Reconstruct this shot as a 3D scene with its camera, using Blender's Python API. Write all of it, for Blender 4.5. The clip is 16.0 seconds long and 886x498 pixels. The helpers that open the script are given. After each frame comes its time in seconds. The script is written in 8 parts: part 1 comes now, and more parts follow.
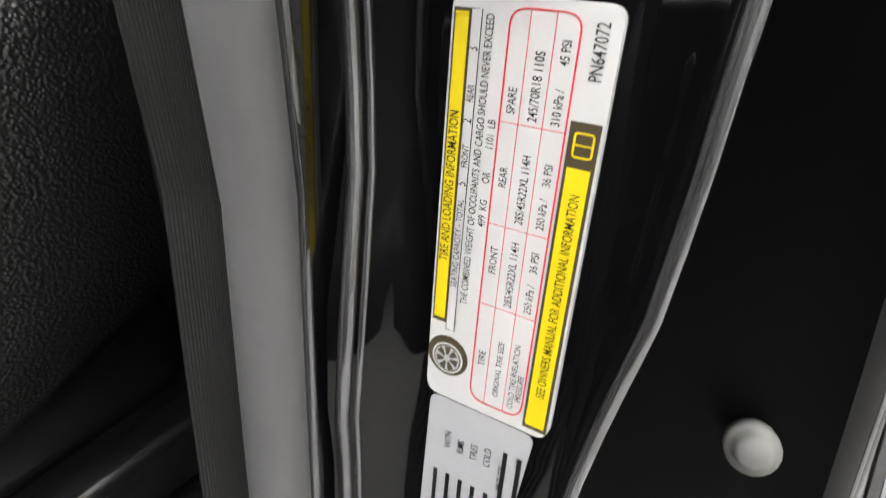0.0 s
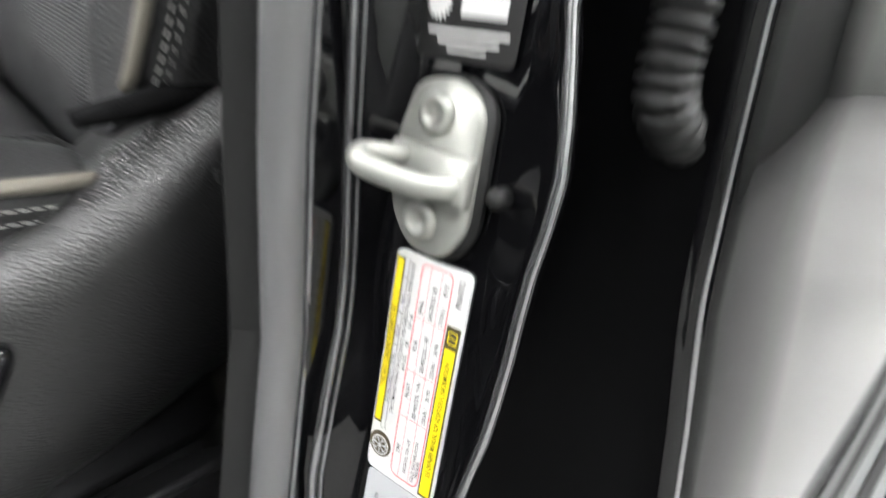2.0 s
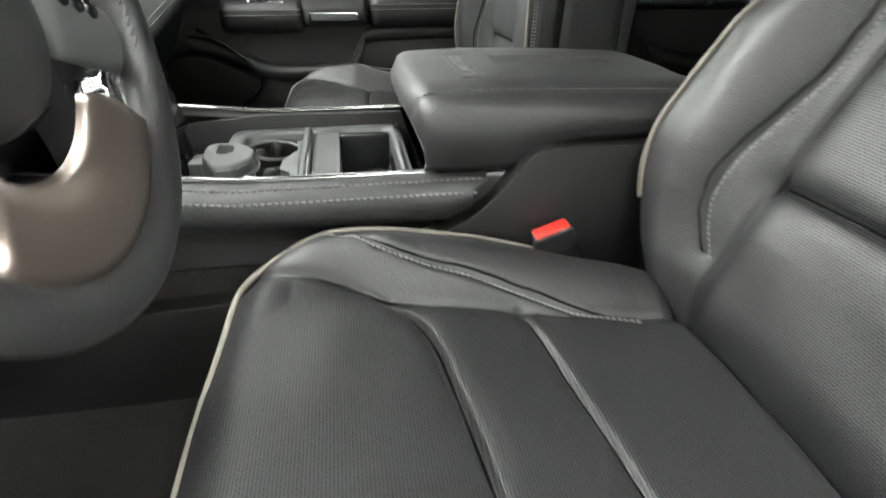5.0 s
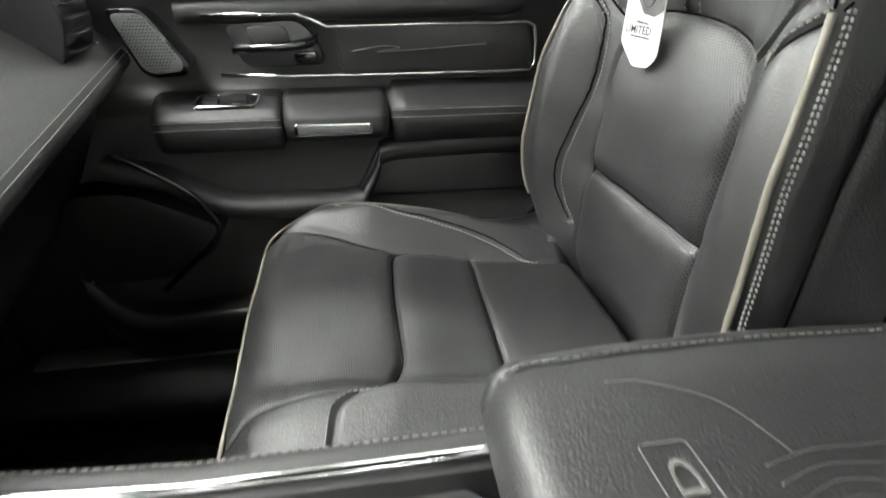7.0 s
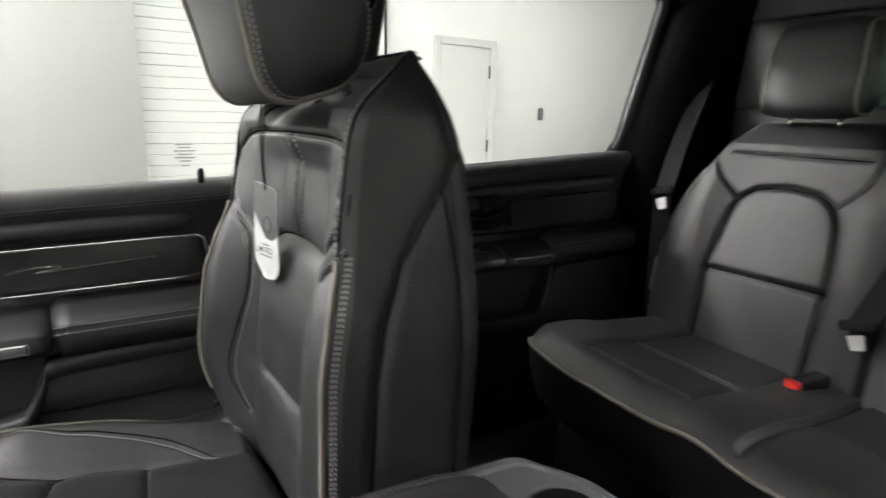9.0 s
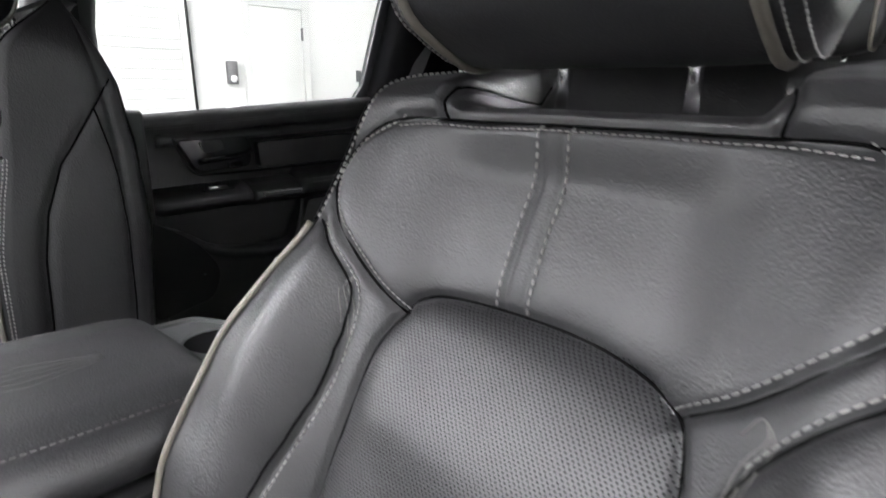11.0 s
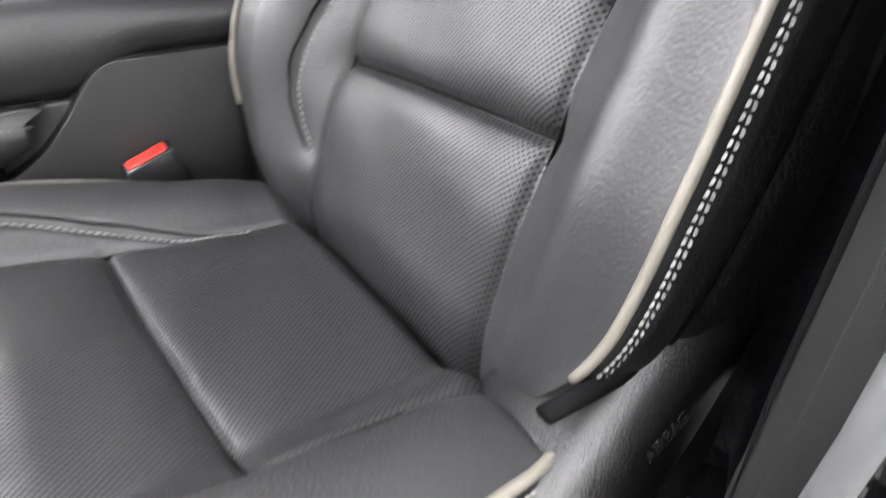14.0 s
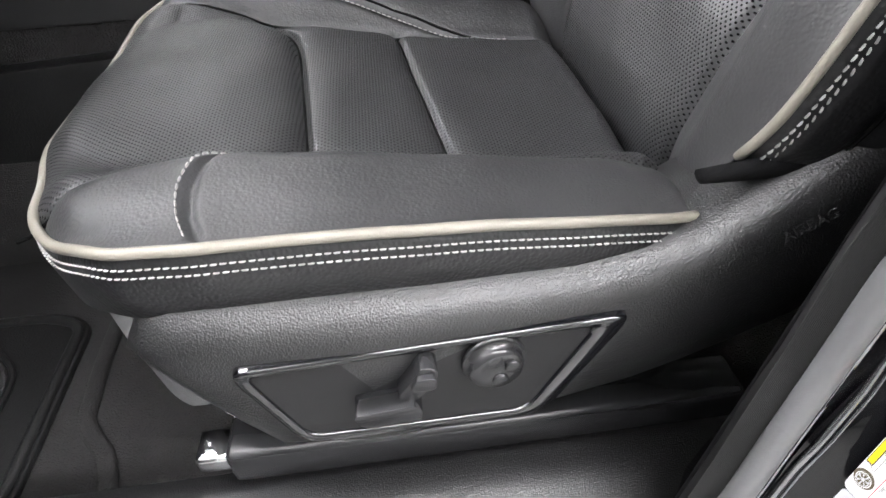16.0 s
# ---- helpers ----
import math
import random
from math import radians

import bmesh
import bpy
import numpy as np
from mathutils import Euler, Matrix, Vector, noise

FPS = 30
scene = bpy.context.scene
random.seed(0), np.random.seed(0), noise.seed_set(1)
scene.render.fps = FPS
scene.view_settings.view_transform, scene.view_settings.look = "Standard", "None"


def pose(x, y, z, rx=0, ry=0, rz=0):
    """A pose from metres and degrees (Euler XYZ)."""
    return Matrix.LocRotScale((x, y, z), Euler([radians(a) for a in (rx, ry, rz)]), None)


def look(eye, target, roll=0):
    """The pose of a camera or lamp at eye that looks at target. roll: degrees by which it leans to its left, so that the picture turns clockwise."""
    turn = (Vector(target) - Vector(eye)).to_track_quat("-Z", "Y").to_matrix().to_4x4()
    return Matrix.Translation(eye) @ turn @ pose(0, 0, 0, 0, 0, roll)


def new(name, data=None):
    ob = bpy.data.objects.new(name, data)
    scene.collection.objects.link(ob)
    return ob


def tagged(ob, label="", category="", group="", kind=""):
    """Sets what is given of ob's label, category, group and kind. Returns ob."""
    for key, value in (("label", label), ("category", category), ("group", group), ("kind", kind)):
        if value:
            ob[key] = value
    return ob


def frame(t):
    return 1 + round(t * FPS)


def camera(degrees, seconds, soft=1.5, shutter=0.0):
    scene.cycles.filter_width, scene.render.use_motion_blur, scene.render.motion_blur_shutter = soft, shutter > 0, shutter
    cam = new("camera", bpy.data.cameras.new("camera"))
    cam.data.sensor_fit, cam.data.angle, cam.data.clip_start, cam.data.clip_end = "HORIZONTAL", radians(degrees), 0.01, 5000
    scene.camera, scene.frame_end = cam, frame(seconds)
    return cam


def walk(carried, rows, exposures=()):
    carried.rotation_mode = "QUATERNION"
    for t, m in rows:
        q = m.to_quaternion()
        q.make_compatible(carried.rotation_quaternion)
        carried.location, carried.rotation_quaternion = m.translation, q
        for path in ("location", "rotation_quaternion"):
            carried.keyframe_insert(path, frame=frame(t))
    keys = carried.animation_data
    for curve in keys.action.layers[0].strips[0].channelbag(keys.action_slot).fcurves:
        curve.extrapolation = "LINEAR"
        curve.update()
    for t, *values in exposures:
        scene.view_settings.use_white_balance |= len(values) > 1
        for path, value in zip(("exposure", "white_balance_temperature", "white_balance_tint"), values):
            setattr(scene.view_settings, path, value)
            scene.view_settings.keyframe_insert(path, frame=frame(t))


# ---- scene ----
cam = camera(74.9, 16.0, shutter=0.5)
PATH = [
    (0, (0.231, -0.31, 1.047), (1.41, 0.688, -0.222), -0.5),
    (0.5, (0.232, -0.312, 1.048), (1.483, 0.722, -0.12), 0.9),
    (1, (0.23, -0.313, 1.047), (1.554, 0.668, -0.086), 2.0),
    (1.5, (0.228, -0.317, 1.051), (1.56, 0.685, -0.055), 1.9),
    (2, (0.207, -0.374, 1.124), (1.41, 0.834, 0.079), 3.9),
    (2.5, (0.185, -0.429, 1.207), (0.928, 1.158, 0.244), 0.5),
    (2.8, (0.165, -0.456, 1.25), (0.639, 1.249, 0.319), -0.3),
    (3, (0.148, -0.475, 1.275), (0.485, 1.266, 0.35), -0.8),
    (3.2, (0.128, -0.484, 1.284), (0.378, 1.279, 0.374), -0.6),
    (5.3, (-0.079, -0.092, 1.351), (0.215, 1.639, 0.393), 0.2),
    (5.5, (-0.08, -0.012, 1.36), (0.204, 1.722, 0.405), -0.1),
    (6, (-0.085, 0.19, 1.384), (0.21, 1.923, 0.43), 0.4),
    (6.5, (-0.076, 0.35, 1.405), (0.228, 2.082, 0.452), 0.8),
    (7, (-0.075, 0.447, 1.426), (0.25, 2.179, 0.479), 0.8),
    (7.5, (-0.042, 0.497, 1.469), (0.436, 2.234, 0.602), 1.0),
    (8, (-0.012, 0.477, 1.512), (0.747, 2.212, 0.87), 1.4),
    (8.5, (0.026, 0.424, 1.519), (0.972, 2.12, 1.04), 1.3),
    (9, (0.06, 0.301, 1.526), (1.115, 1.94, 1.079), 1.3),
    (9.5, (0.088, 0.16, 1.523), (1.286, 1.702, 1.089), 1.2),
    (10, (0.104, 0.033, 1.522), (1.444, 1.458, 1.103), 1.0),
    (10.2, (0.115, 0.002, 1.515), (1.493, 1.389, 1.097), 0.9),
    (12.3, (0.132, -0.169, 1.421), (1.485, 1.024, 0.558), 0.7),
    (12.5, (0.136, -0.175, 1.409), (1.468, 1.006, 0.498), 0.3),
    (13, (0.135, -0.193, 1.367), (1.41, 0.994, 0.384), -0.7),
    (13.5, (0.108, -0.216, 1.307), (1.345, 0.988, 0.298), 0.7),
    (14, (0.105, -0.248, 1.26), (1.04, 1.17, 0.204), -1.2),
    (14.5, (0.05, -0.322, 1.249), (0.681, 1.22, 0.143), -1.0),
    (15, (0.05, -0.366, 1.226), (0.398, 1.195, 0.027), -2.1),
    (15.5, (0.059, -0.373, 1.222), (0.264, 1.148, -0.061), -2.7),
    (16, (0.079, -0.374, 1.235), (0.205, 1.131, -0.075), -3.3),
]
EXPOSURES = [(0.0, 0.72, 6450, 12), (1.5, 0.72, 6450, 12), (2.0, 1.2, 6250, 10), (2.5, 1.25, 6250, 9), (3.0, 1.6, 6250, 8), (5.5, 1.7, 6400, 5), (6.5, 1.85, 6400, 5), (7.0, 1.9, 6450, 5), (7.5, 1.7, 6450, 6), (8.5, 1.3, 6450, 10), (10.0, 1.5, 6250, 13), (12.3, 1.85, 6100, 17), (13.3, 1.55, 6200, 17), (14.0, 2.0, 6200, 15), (14.5, 2.05, 6200, 15), (15.0, 1.6, 6200, 14), (16.0, 1.55, 6200, 14)]
walk(cam, [(t, look(eye, target, roll)) for t, eye, target, roll in PATH], EXPOSURES)

# ---- world and light ----
world = bpy.data.worlds.new("room_light")
scene.world = world
world.use_nodes = True
world.node_tree.nodes["Background"].inputs["Color"].default_value = (0.9, 0.95, 1.0, 1)
world.node_tree.nodes["Background"].inputs["Strength"].default_value = 0.25


# ---- materials ----
def principled(name, base, rough=0.5, metal=0.0, coat=0.0, spec=0.5):
    m = bpy.data.materials.new(name)
    m.use_nodes = True
    b = m.node_tree.nodes["Principled BSDF"]
    b.inputs["Base Color"].default_value = (*base, 1)
    b.inputs["Roughness"].default_value = rough
    b.inputs["Metallic"].default_value = metal
    b.inputs["Coat Weight"].default_value = coat
    b.inputs["Coat Roughness"].default_value = 0.05
    b.inputs["Specular IOR Level"].default_value = spec
    return m, m.node_tree, b


def vary(nt, b, base, amount, scale, coords="Object", rough=None):
    """Colour and roughness that drift over the surface."""
    tc = nt.nodes.new("ShaderNodeTexCoord")
    n = nt.nodes.new("ShaderNodeTexNoise")
    n.inputs["Scale"].default_value = scale
    n.inputs["Detail"].default_value = 4
    nt.links.new(tc.outputs[coords], n.inputs["Vector"])
    mix = nt.nodes.new("ShaderNodeMix")
    mix.data_type = "RGBA"
    mix.inputs[6].default_value = (*[c * (1 - amount) for c in base], 1)
    mix.inputs[7].default_value = (*[min(1, c * (1 + amount)) for c in base], 1)
    nt.links.new(n.outputs["Fac"], mix.inputs[0])
    nt.links.new(mix.outputs[2], b.inputs["Base Color"])
    if rough:
        r = nt.nodes.new("ShaderNodeMapRange")
        r.inputs["From Min"].default_value, r.inputs["From Max"].default_value = 0.3, 0.7
        r.inputs["To Min"].default_value, r.inputs["To Max"].default_value = rough
        nt.links.new(n.outputs["Fac"], r.inputs["Value"])
        nt.links.new(r.outputs["Result"], b.inputs["Roughness"])
    return tc, mix


def relief(nt, b, tc, scale, dist, kind="voronoi", coords="Object", strength=1.0, second=0.0):
    """Fine grain: pebbles from cells, or noise, with a coarser wrinkle added."""
    if kind == "voronoi":
        g = nt.nodes.new("ShaderNodeTexVoronoi")
        g.feature = "SMOOTH_F1"
        out = g.outputs["Distance"]
    else:
        g = nt.nodes.new("ShaderNodeTexNoise")
        g.inputs["Detail"].default_value = 3
        out = g.outputs["Fac"]
    g.inputs["Scale"].default_value = scale
    nt.links.new(tc.outputs[coords], g.inputs["Vector"])
    height = out
    if second:
        w = nt.nodes.new("ShaderNodeTexNoise")
        w.inputs["Scale"].default_value = scale / 9
        w.inputs["Detail"].default_value = 5
        nt.links.new(tc.outputs[coords], w.inputs["Vector"])
        a = nt.nodes.new("ShaderNodeMath")
        a.operation = "MULTIPLY_ADD"
        a.inputs[1].default_value = second
        nt.links.new(w.outputs["Fac"], a.inputs[0])
        nt.links.new(out, a.inputs[2])
        height = a.outputs[0]
    bump = nt.nodes.new("ShaderNodeBump")
    bump.inputs["Strength"].default_value = strength
    bump.inputs["Distance"].default_value = dist
    nt.links.new(height, bump.inputs["Height"])
    nt.links.new(bump.outputs["Normal"], b.inputs["Normal"])
    return bump


def make(name, base, rough=0.5, metal=0.0, coat=0.0, amount=0.15, scale=8, grain=0, dist=0.0004, kind="voronoi", second=0.0, rrange=None, spec=0.5, strength=1.0):
    m, nt, b = principled(name, base, rough, metal, coat, spec)
    tc, _ = vary(nt, b, base, amount, scale, rough=rrange)
    if grain:
        relief(nt, b, tc, grain, dist, kind, second=second, strength=strength)
    return m


def perforated(name, base, pitch, rough):
    """Leather with rows of small holes, staggered, laid out in metres on the UV map."""
    m, nt, b = principled(name, base, rough)
    L = nt.links.new
    tc, mix = vary(nt, b, base, 0.15, 9)
    sep = nt.nodes.new("ShaderNodeSeparateXYZ")
    L(tc.outputs["UV"], sep.inputs[0])

    def math(op, a, bb=None):
        n = nt.nodes.new("ShaderNodeMath")
        n.operation = op
        for i, v in enumerate((a, bb)):
            if v is None:
                continue
            if isinstance(v, (int, float)):
                n.inputs[i].default_value = v
            else:
                L(v, n.inputs[i])
        return n.outputs[0]
    u, v = math("DIVIDE", sep.outputs[0], pitch), math("DIVIDE", sep.outputs[1], pitch * 0.62)
    row = math("FLOOR", v)
    shift = math("MULTIPLY", math("MODULO", row, 2.0), 0.5)
    fu = math("SUBTRACT", math("FRACT", math("ADD", u, shift)), 0.5)
    fv = math("MULTIPLY", math("SUBTRACT", math("FRACT", v), 0.5), 0.62)
    d = math("SQRT", math("ADD", math("MULTIPLY", fu, fu), math("MULTIPLY", fv, fv)))
    hole = nt.nodes.new("ShaderNodeMapRange")
    hole.interpolation_type = "SMOOTHSTEP"
    hole.inputs["From Min"].default_value, hole.inputs["From Max"].default_value = 0.13, 0.25
    L(d, hole.inputs["Value"])
    dark = nt.nodes.new("ShaderNodeMix")
    dark.data_type = "RGBA"
    dark.inputs[6].default_value = (0.005, 0.005, 0.005, 1)
    L(hole.outputs["Result"], dark.inputs[0])
    L(mix.outputs[2], dark.inputs[7])
    L(dark.outputs[2], b.inputs["Base Color"])
    L(math("MULTIPLY", hole.outputs["Result"], 0.8), b.inputs["Specular IOR Level"])
    bump = nt.nodes.new("ShaderNodeBump")
    bump.inputs["Distance"].default_value = 0.0006
    L(hole.outputs["Result"], bump.inputs["Height"])
    L(bump.outputs["Normal"], b.inputs["Normal"])
    return m


LEATHER = make("black_leather", (0.011, 0.011, 0.0118), 0.38, amount=0.25, scale=6, grain=520, dist=0.00034, second=1.6, rrange=(0.50, 0.58), spec=0.85)
LEATHER_SIDE = make("black_leather_coarse", (0.010, 0.010, 0.0106), 0.44, amount=0.25, scale=6, grain=440, dist=0.0005, second=1.8, rrange=(0.38, 0.48))
PERF = perforated("perforated_leather", (0.012, 0.012, 0.0129), 0.0042, 0.50)
PIPING = make("beige_piping", (0.165, 0.153, 0.127), 0.5, amount=0.12, scale=30, grain=900, dist=0.0002)
THREAD = make("grey_thread", (0.12, 0.118, 0.112), 0.6, amount=0.15, scale=200)
PALETHREAD = make("pale_grey_thread", (0.26, 0.257, 0.245), 0.6, amount=0.15, scale=200)
PLASTIC = make("grained_black_plastic", (0.012, 0.012, 0.0123), 0.4, amount=0.2, scale=5, grain=900, dist=0.00045, second=0.12, rrange=(0.28, 0.37), spec=0.65)
SOFT = make("soft_black_trim", (0.026, 0.026, 0.0265), 0.52, amount=0.2, scale=4, grain=800, dist=0.0002)
GREYPLASTIC = make("satin_grey_plastic", (0.085, 0.089, 0.089), 0.42, amount=0.1, scale=6, grain=1200, dist=0.0001)
GLOSS = make("gloss_black_paint", (0.003, 0.003, 0.0035), 0.05, amount=0.3, scale=10)
SHADEDGLOSS = make("shaded_gloss_paint", (0.0022, 0.0022, 0.0025), 0.4, amount=0.3, scale=10, spec=0.06)
PIANO = make("piano_black", (0.006, 0.006, 0.007), 0.12, coat=0.8, amount=0.2, scale=12)
SATINBLACK = make("satin_black", (0.016, 0.016, 0.017), 0.26, amount=0.2, scale=10)
PANELBLACK = make("fine_grained_black_panel", (0.009, 0.009, 0.0095), 0.42, amount=0.3, scale=30, grain=1500, dist=0.0001, spec=0.35)
BRONZE = make("satin_bronze_trim", (0.24, 0.20, 0.175), 0.34, metal=0.85, amount=0.1, scale=20)
CHROME = make("chrome", (0.78, 0.78, 0.79), 0.12, metal=1.0, amount=0.06, scale=25)
STEEL = make("zinc_plated_steel", (0.33, 0.335, 0.31), 0.42, metal=0.5, amount=0.15, scale=60, grain=300, dist=0.0001, kind="noise")
DULLZINC = make("dull_zinc_coat", (0.20, 0.20, 0.19), 0.6, metal=0.3, amount=0.2, scale=80, grain=300, dist=0.0002, kind="noise", spec=0.3)
# near-black matte for pillar trim, hinge covers, coin slots and rear cup well
DARKTRIM = make("matte_dark_trim", (0.005, 0.005, 0.0053), 0.9, amount=0.2, scale=20, grain=900, dist=0.0002, spec=0.06)
EDGEGLINT = make("edge_glint_metal", (0.30, 0.30, 0.31), 0.16, metal=0.9, amount=0.25, scale=40)
LIPRUBBER = make("ribbed_black_rubber", (0.013, 0.013, 0.013), 0.55, amount=0.2, scale=20, spec=0.35)
RUBBER = make("black_rubber", (0.009, 0.009, 0.009), 0.55, amount=0.2, scale=20, spec=0.3)
GREYRUBBER = make("grey_flocked_rubber", (0.10, 0.10, 0.102), 0.5, amount=0.12, scale=12, grain=260, dist=0.0002, kind="noise")
CARPET = make("charcoal_carpet", (0.018, 0.017, 0.017), 0.95, amount=0.4, scale=40, grain=420, dist=0.003, kind="noise")
MATRUBBER = make("floor_mat_rubber", (0.010, 0.010, 0.010), 0.45, amount=0.2, scale=12, grain=500, dist=0.0005)
CLOTH = make("grey_fabric", (0.15, 0.15, 0.154), 0.85, amount=0.2, scale=60, grain=1300, dist=0.0006)
WEBBING = make("seatbelt_webbing", (0.014, 0.014, 0.0145), 0.8, amount=0.15, scale=80, grain=900, dist=0.0003, kind="noise", spec=0.15)
RED = make("red_button", (0.62, 0.03, 0.02), 0.35, amount=0.08, scale=40)
WHITEPAPER = make("white_label_film", (0.64, 0.64, 0.635), 0.35, amount=0.03, scale=60)
GREYPAPER = make("grey_label_film", (0.46, 0.47, 0.49), 0.35, amount=0.05, scale=60)
YELLOW = make("yellow_ink", (0.80, 0.62, 0.01), 0.35, amount=0.04, scale=60)
BROWN = make("dark_olive_ink", (0.07, 0.055, 0.03), 0.4, amount=0.05, scale=60)
BLACKINK = make("black_ink", (0.01, 0.01, 0.01), 0.45, amount=0.05, scale=60)
REDINK = make("red_ink", (0.75, 0.03, 0.06), 0.4, amount=0.05, scale=60)
DARKPANEL = make("dark_grained_wood", (0.020, 0.019, 0.019), 0.35, amount=0.5, scale=30, grain=90, dist=0.0003, kind="noise")
TAGWHITE = make("white_card", (0.54, 0.555, 0.555), 0.4, amount=0.03, scale=30)
TAGGREY = make("grey_card", (0.10, 0.10, 0.10), 0.4, amount=0.05, scale=30)
EMBOSS = make("faded_grey_print", (0.13, 0.128, 0.12), 0.5, amount=0.2, scale=60)
FAINT = make("faint_print", (0.07, 0.069, 0.064), 0.5, amount=0.2, scale=60)
SEAM = make("black_seam_thread", (0.003, 0.003, 0.003), 0.9, amount=0.2, scale=90, spec=0.05)
BRIGHTSTEEL = make("bright_steel", (0.62, 0.62, 0.62), 0.4, metal=0.2, amount=0.08, scale=60)
SHUTTER = make("white_shutter_paint", (0.49, 0.50, 0.48), 0.55, amount=0.04, scale=2)
WALL = make("white_wall_paint", (0.53, 0.54, 0.52), 0.7, amount=0.03, scale=1.5, grain=60, dist=0.00015, kind="noise")
CONCRETE = make("sealed_grey_concrete", (0.32, 0.316, 0.31), 0.35, amount=0.15, scale=1.2, grain=40, dist=0.0005, kind="noise", rrange=(0.28, 0.45))
HEADLINER = make("black_headliner", (0.012, 0.012, 0.0125), 0.9, amount=0.2, scale=30, grain=700, dist=0.0004, kind="noise")
MIRROR, _, _b = principled("mirror_glass", (0.85, 0.86, 0.86), 0.02, metal=1.0)
SCREEN = make("dark_screen_glass", (0.004, 0.004, 0.005), 0.15, coat=0.6, amount=0.1, scale=10)
GREENGLASS, _, _b = principled("green_tinted_glass", (0.13, 0.20, 0.155), 0.02)
_b.inputs["Transmission Weight"].default_value = 1.0
_b.inputs["IOR"].default_value = 1.0
CLEARGLASS, _, _b = principled("lightly_tinted_glass", (0.74, 0.75, 0.735), 0.0)
_b.inputs["Transmission Weight"].default_value = 1.0
_b.inputs["IOR"].default_value = 1.02
LAMP, _, _b = principled("lamp_diffuser", (0.9, 0.9, 0.9), 0.5)
_b.inputs["Emission Color"].default_value = (1.0, 0.98, 0.94, 1)
_b.inputs["Emission Strength"].default_value = 15.0
LAMP3, _, _b = principled("dim_lamp_diffuser", (0.9, 0.9, 0.9), 0.5)
_b.inputs["Emission Color"].default_value = (1.0, 0.98, 0.94, 1)
_b.inputs["Emission Strength"].default_value = 5.0
LAMP4, _, _b = principled("medium_lamp_diffuser", (0.9, 0.9, 0.9), 0.5)
_b.inputs["Emission Color"].default_value = (1.0, 0.98, 0.95, 1)
_b.inputs["Emission Strength"].default_value = 25.0
LAMP2, _, _b = principled("bright_lamp_diffuser", (0.9, 0.9, 0.9), 0.5)
_b.inputs["Emission Color"].default_value = (1.0, 0.98, 0.95, 1)
_b.inputs["Emission Strength"].default_value = 40.0


# ---- mesh helpers ----
def thing(name, label, category, at=(0, 0, 0), group="", kind=""):
    e = new(name)
    e.location = at
    return tagged(e, label, category, group, kind)


def link(name, me, material, parent=None, label="", smooth=True):
    if smooth:
        me.shade_smooth()
    ob = new(name, me)
    if material:
        me.materials.append(material)
    if parent is not None:
        ob.parent = parent
        p, m = parent, Matrix.Identity(4)
        while p is not None:
            m = Matrix.Translation(p.location) @ m
            p = p.parent
        ob.matrix_parent_inverse = m.inverted() if parent.parent is None else Matrix.Identity(4)
    if label:
        ob["label"] = label
    return ob


def part(name, bm, material, parent=None, label="", smooth=False):
    me = bpy.data.meshes.new(name)
    bmesh.ops.recalc_face_normals(bm, faces=bm.faces)
    bm.to_mesh(me)
    bm.free()
    return link(name, me, material, parent, label, smooth)


def raw(name, verts, faces, material, parent=None, label="", uv=None, smooth=True):
    me = bpy.data.meshes.new(name)
    me.from_pydata([tuple(v) for v in verts], [], faces)
    if uv is not None:
        layer = me.uv_layers.new(name="metres")
        idx = np.empty(len(me.loops), dtype=np.int32)
        me.loops.foreach_get("vertex_index", idx)
        layer.data.foreach_set("uv", np.asarray(uv, dtype=np.float32)[idx].ravel())
    me.update()
    return link(name, me, material, parent, label, smooth)


def box(x0, x1, y0, y1, z0, z1, bevel=0.003, seg=2, bm=None):
    bm = bm or bmesh.new()
    b2 = bmesh.new()
    bmesh.ops.create_cube(b2, size=1, matrix=Matrix.LocRotScale(((x0 + x1) / 2, (y0 + y1) / 2, (z0 + z1) / 2), None, (abs(x1 - x0), abs(y1 - y0), abs(z1 - z0))))
    if bevel:
        bmesh.ops.bevel(b2, geom=b2.edges[:], offset=bevel, segments=seg, profile=0.5, affect="EDGES")
    me = bpy.data.meshes.new("tmp")
    b2.to_mesh(me)
    b2.free()
    bm.from_mesh(me)
    bpy.data.meshes.remove(me)
    return bm


def slab(poly, axis, a, b, bevel=0.004, seg=3, bm=None):
    """A polygon, in the plane across the axis, given thickness from a to b, with rounded edges."""
    bm = bm or bmesh.new()
    b2 = bmesh.new()

    def put(p, h):
        return {"x": (h, p[0], p[1]), "y": (p[0], h, p[1]), "z": (p[0], p[1], h)}[axis]
    lo = [b2.verts.new(put(p, a)) for p in poly]
    hi = [b2.verts.new(put(p, b)) for p in poly]
    n = len(poly)
    b2.faces.new(lo)
    b2.faces.new(hi[::-1])
    for i in range(n):
        b2.faces.new((lo[i], hi[i], hi[(i + 1) % n], lo[(i + 1) % n]))
    bmesh.ops.recalc_face_normals(b2, faces=b2.faces)
    if bevel:
        bmesh.ops.bevel(b2, geom=b2.edges[:], offset=bevel, segments=seg, profile=0.5, affect="EDGES", clamp_overlap=True)
    me = bpy.data.meshes.new("tmp")
    b2.to_mesh(me)
    b2.free()
    bm.from_mesh(me)
    bpy.data.meshes.remove(me)
    return bm


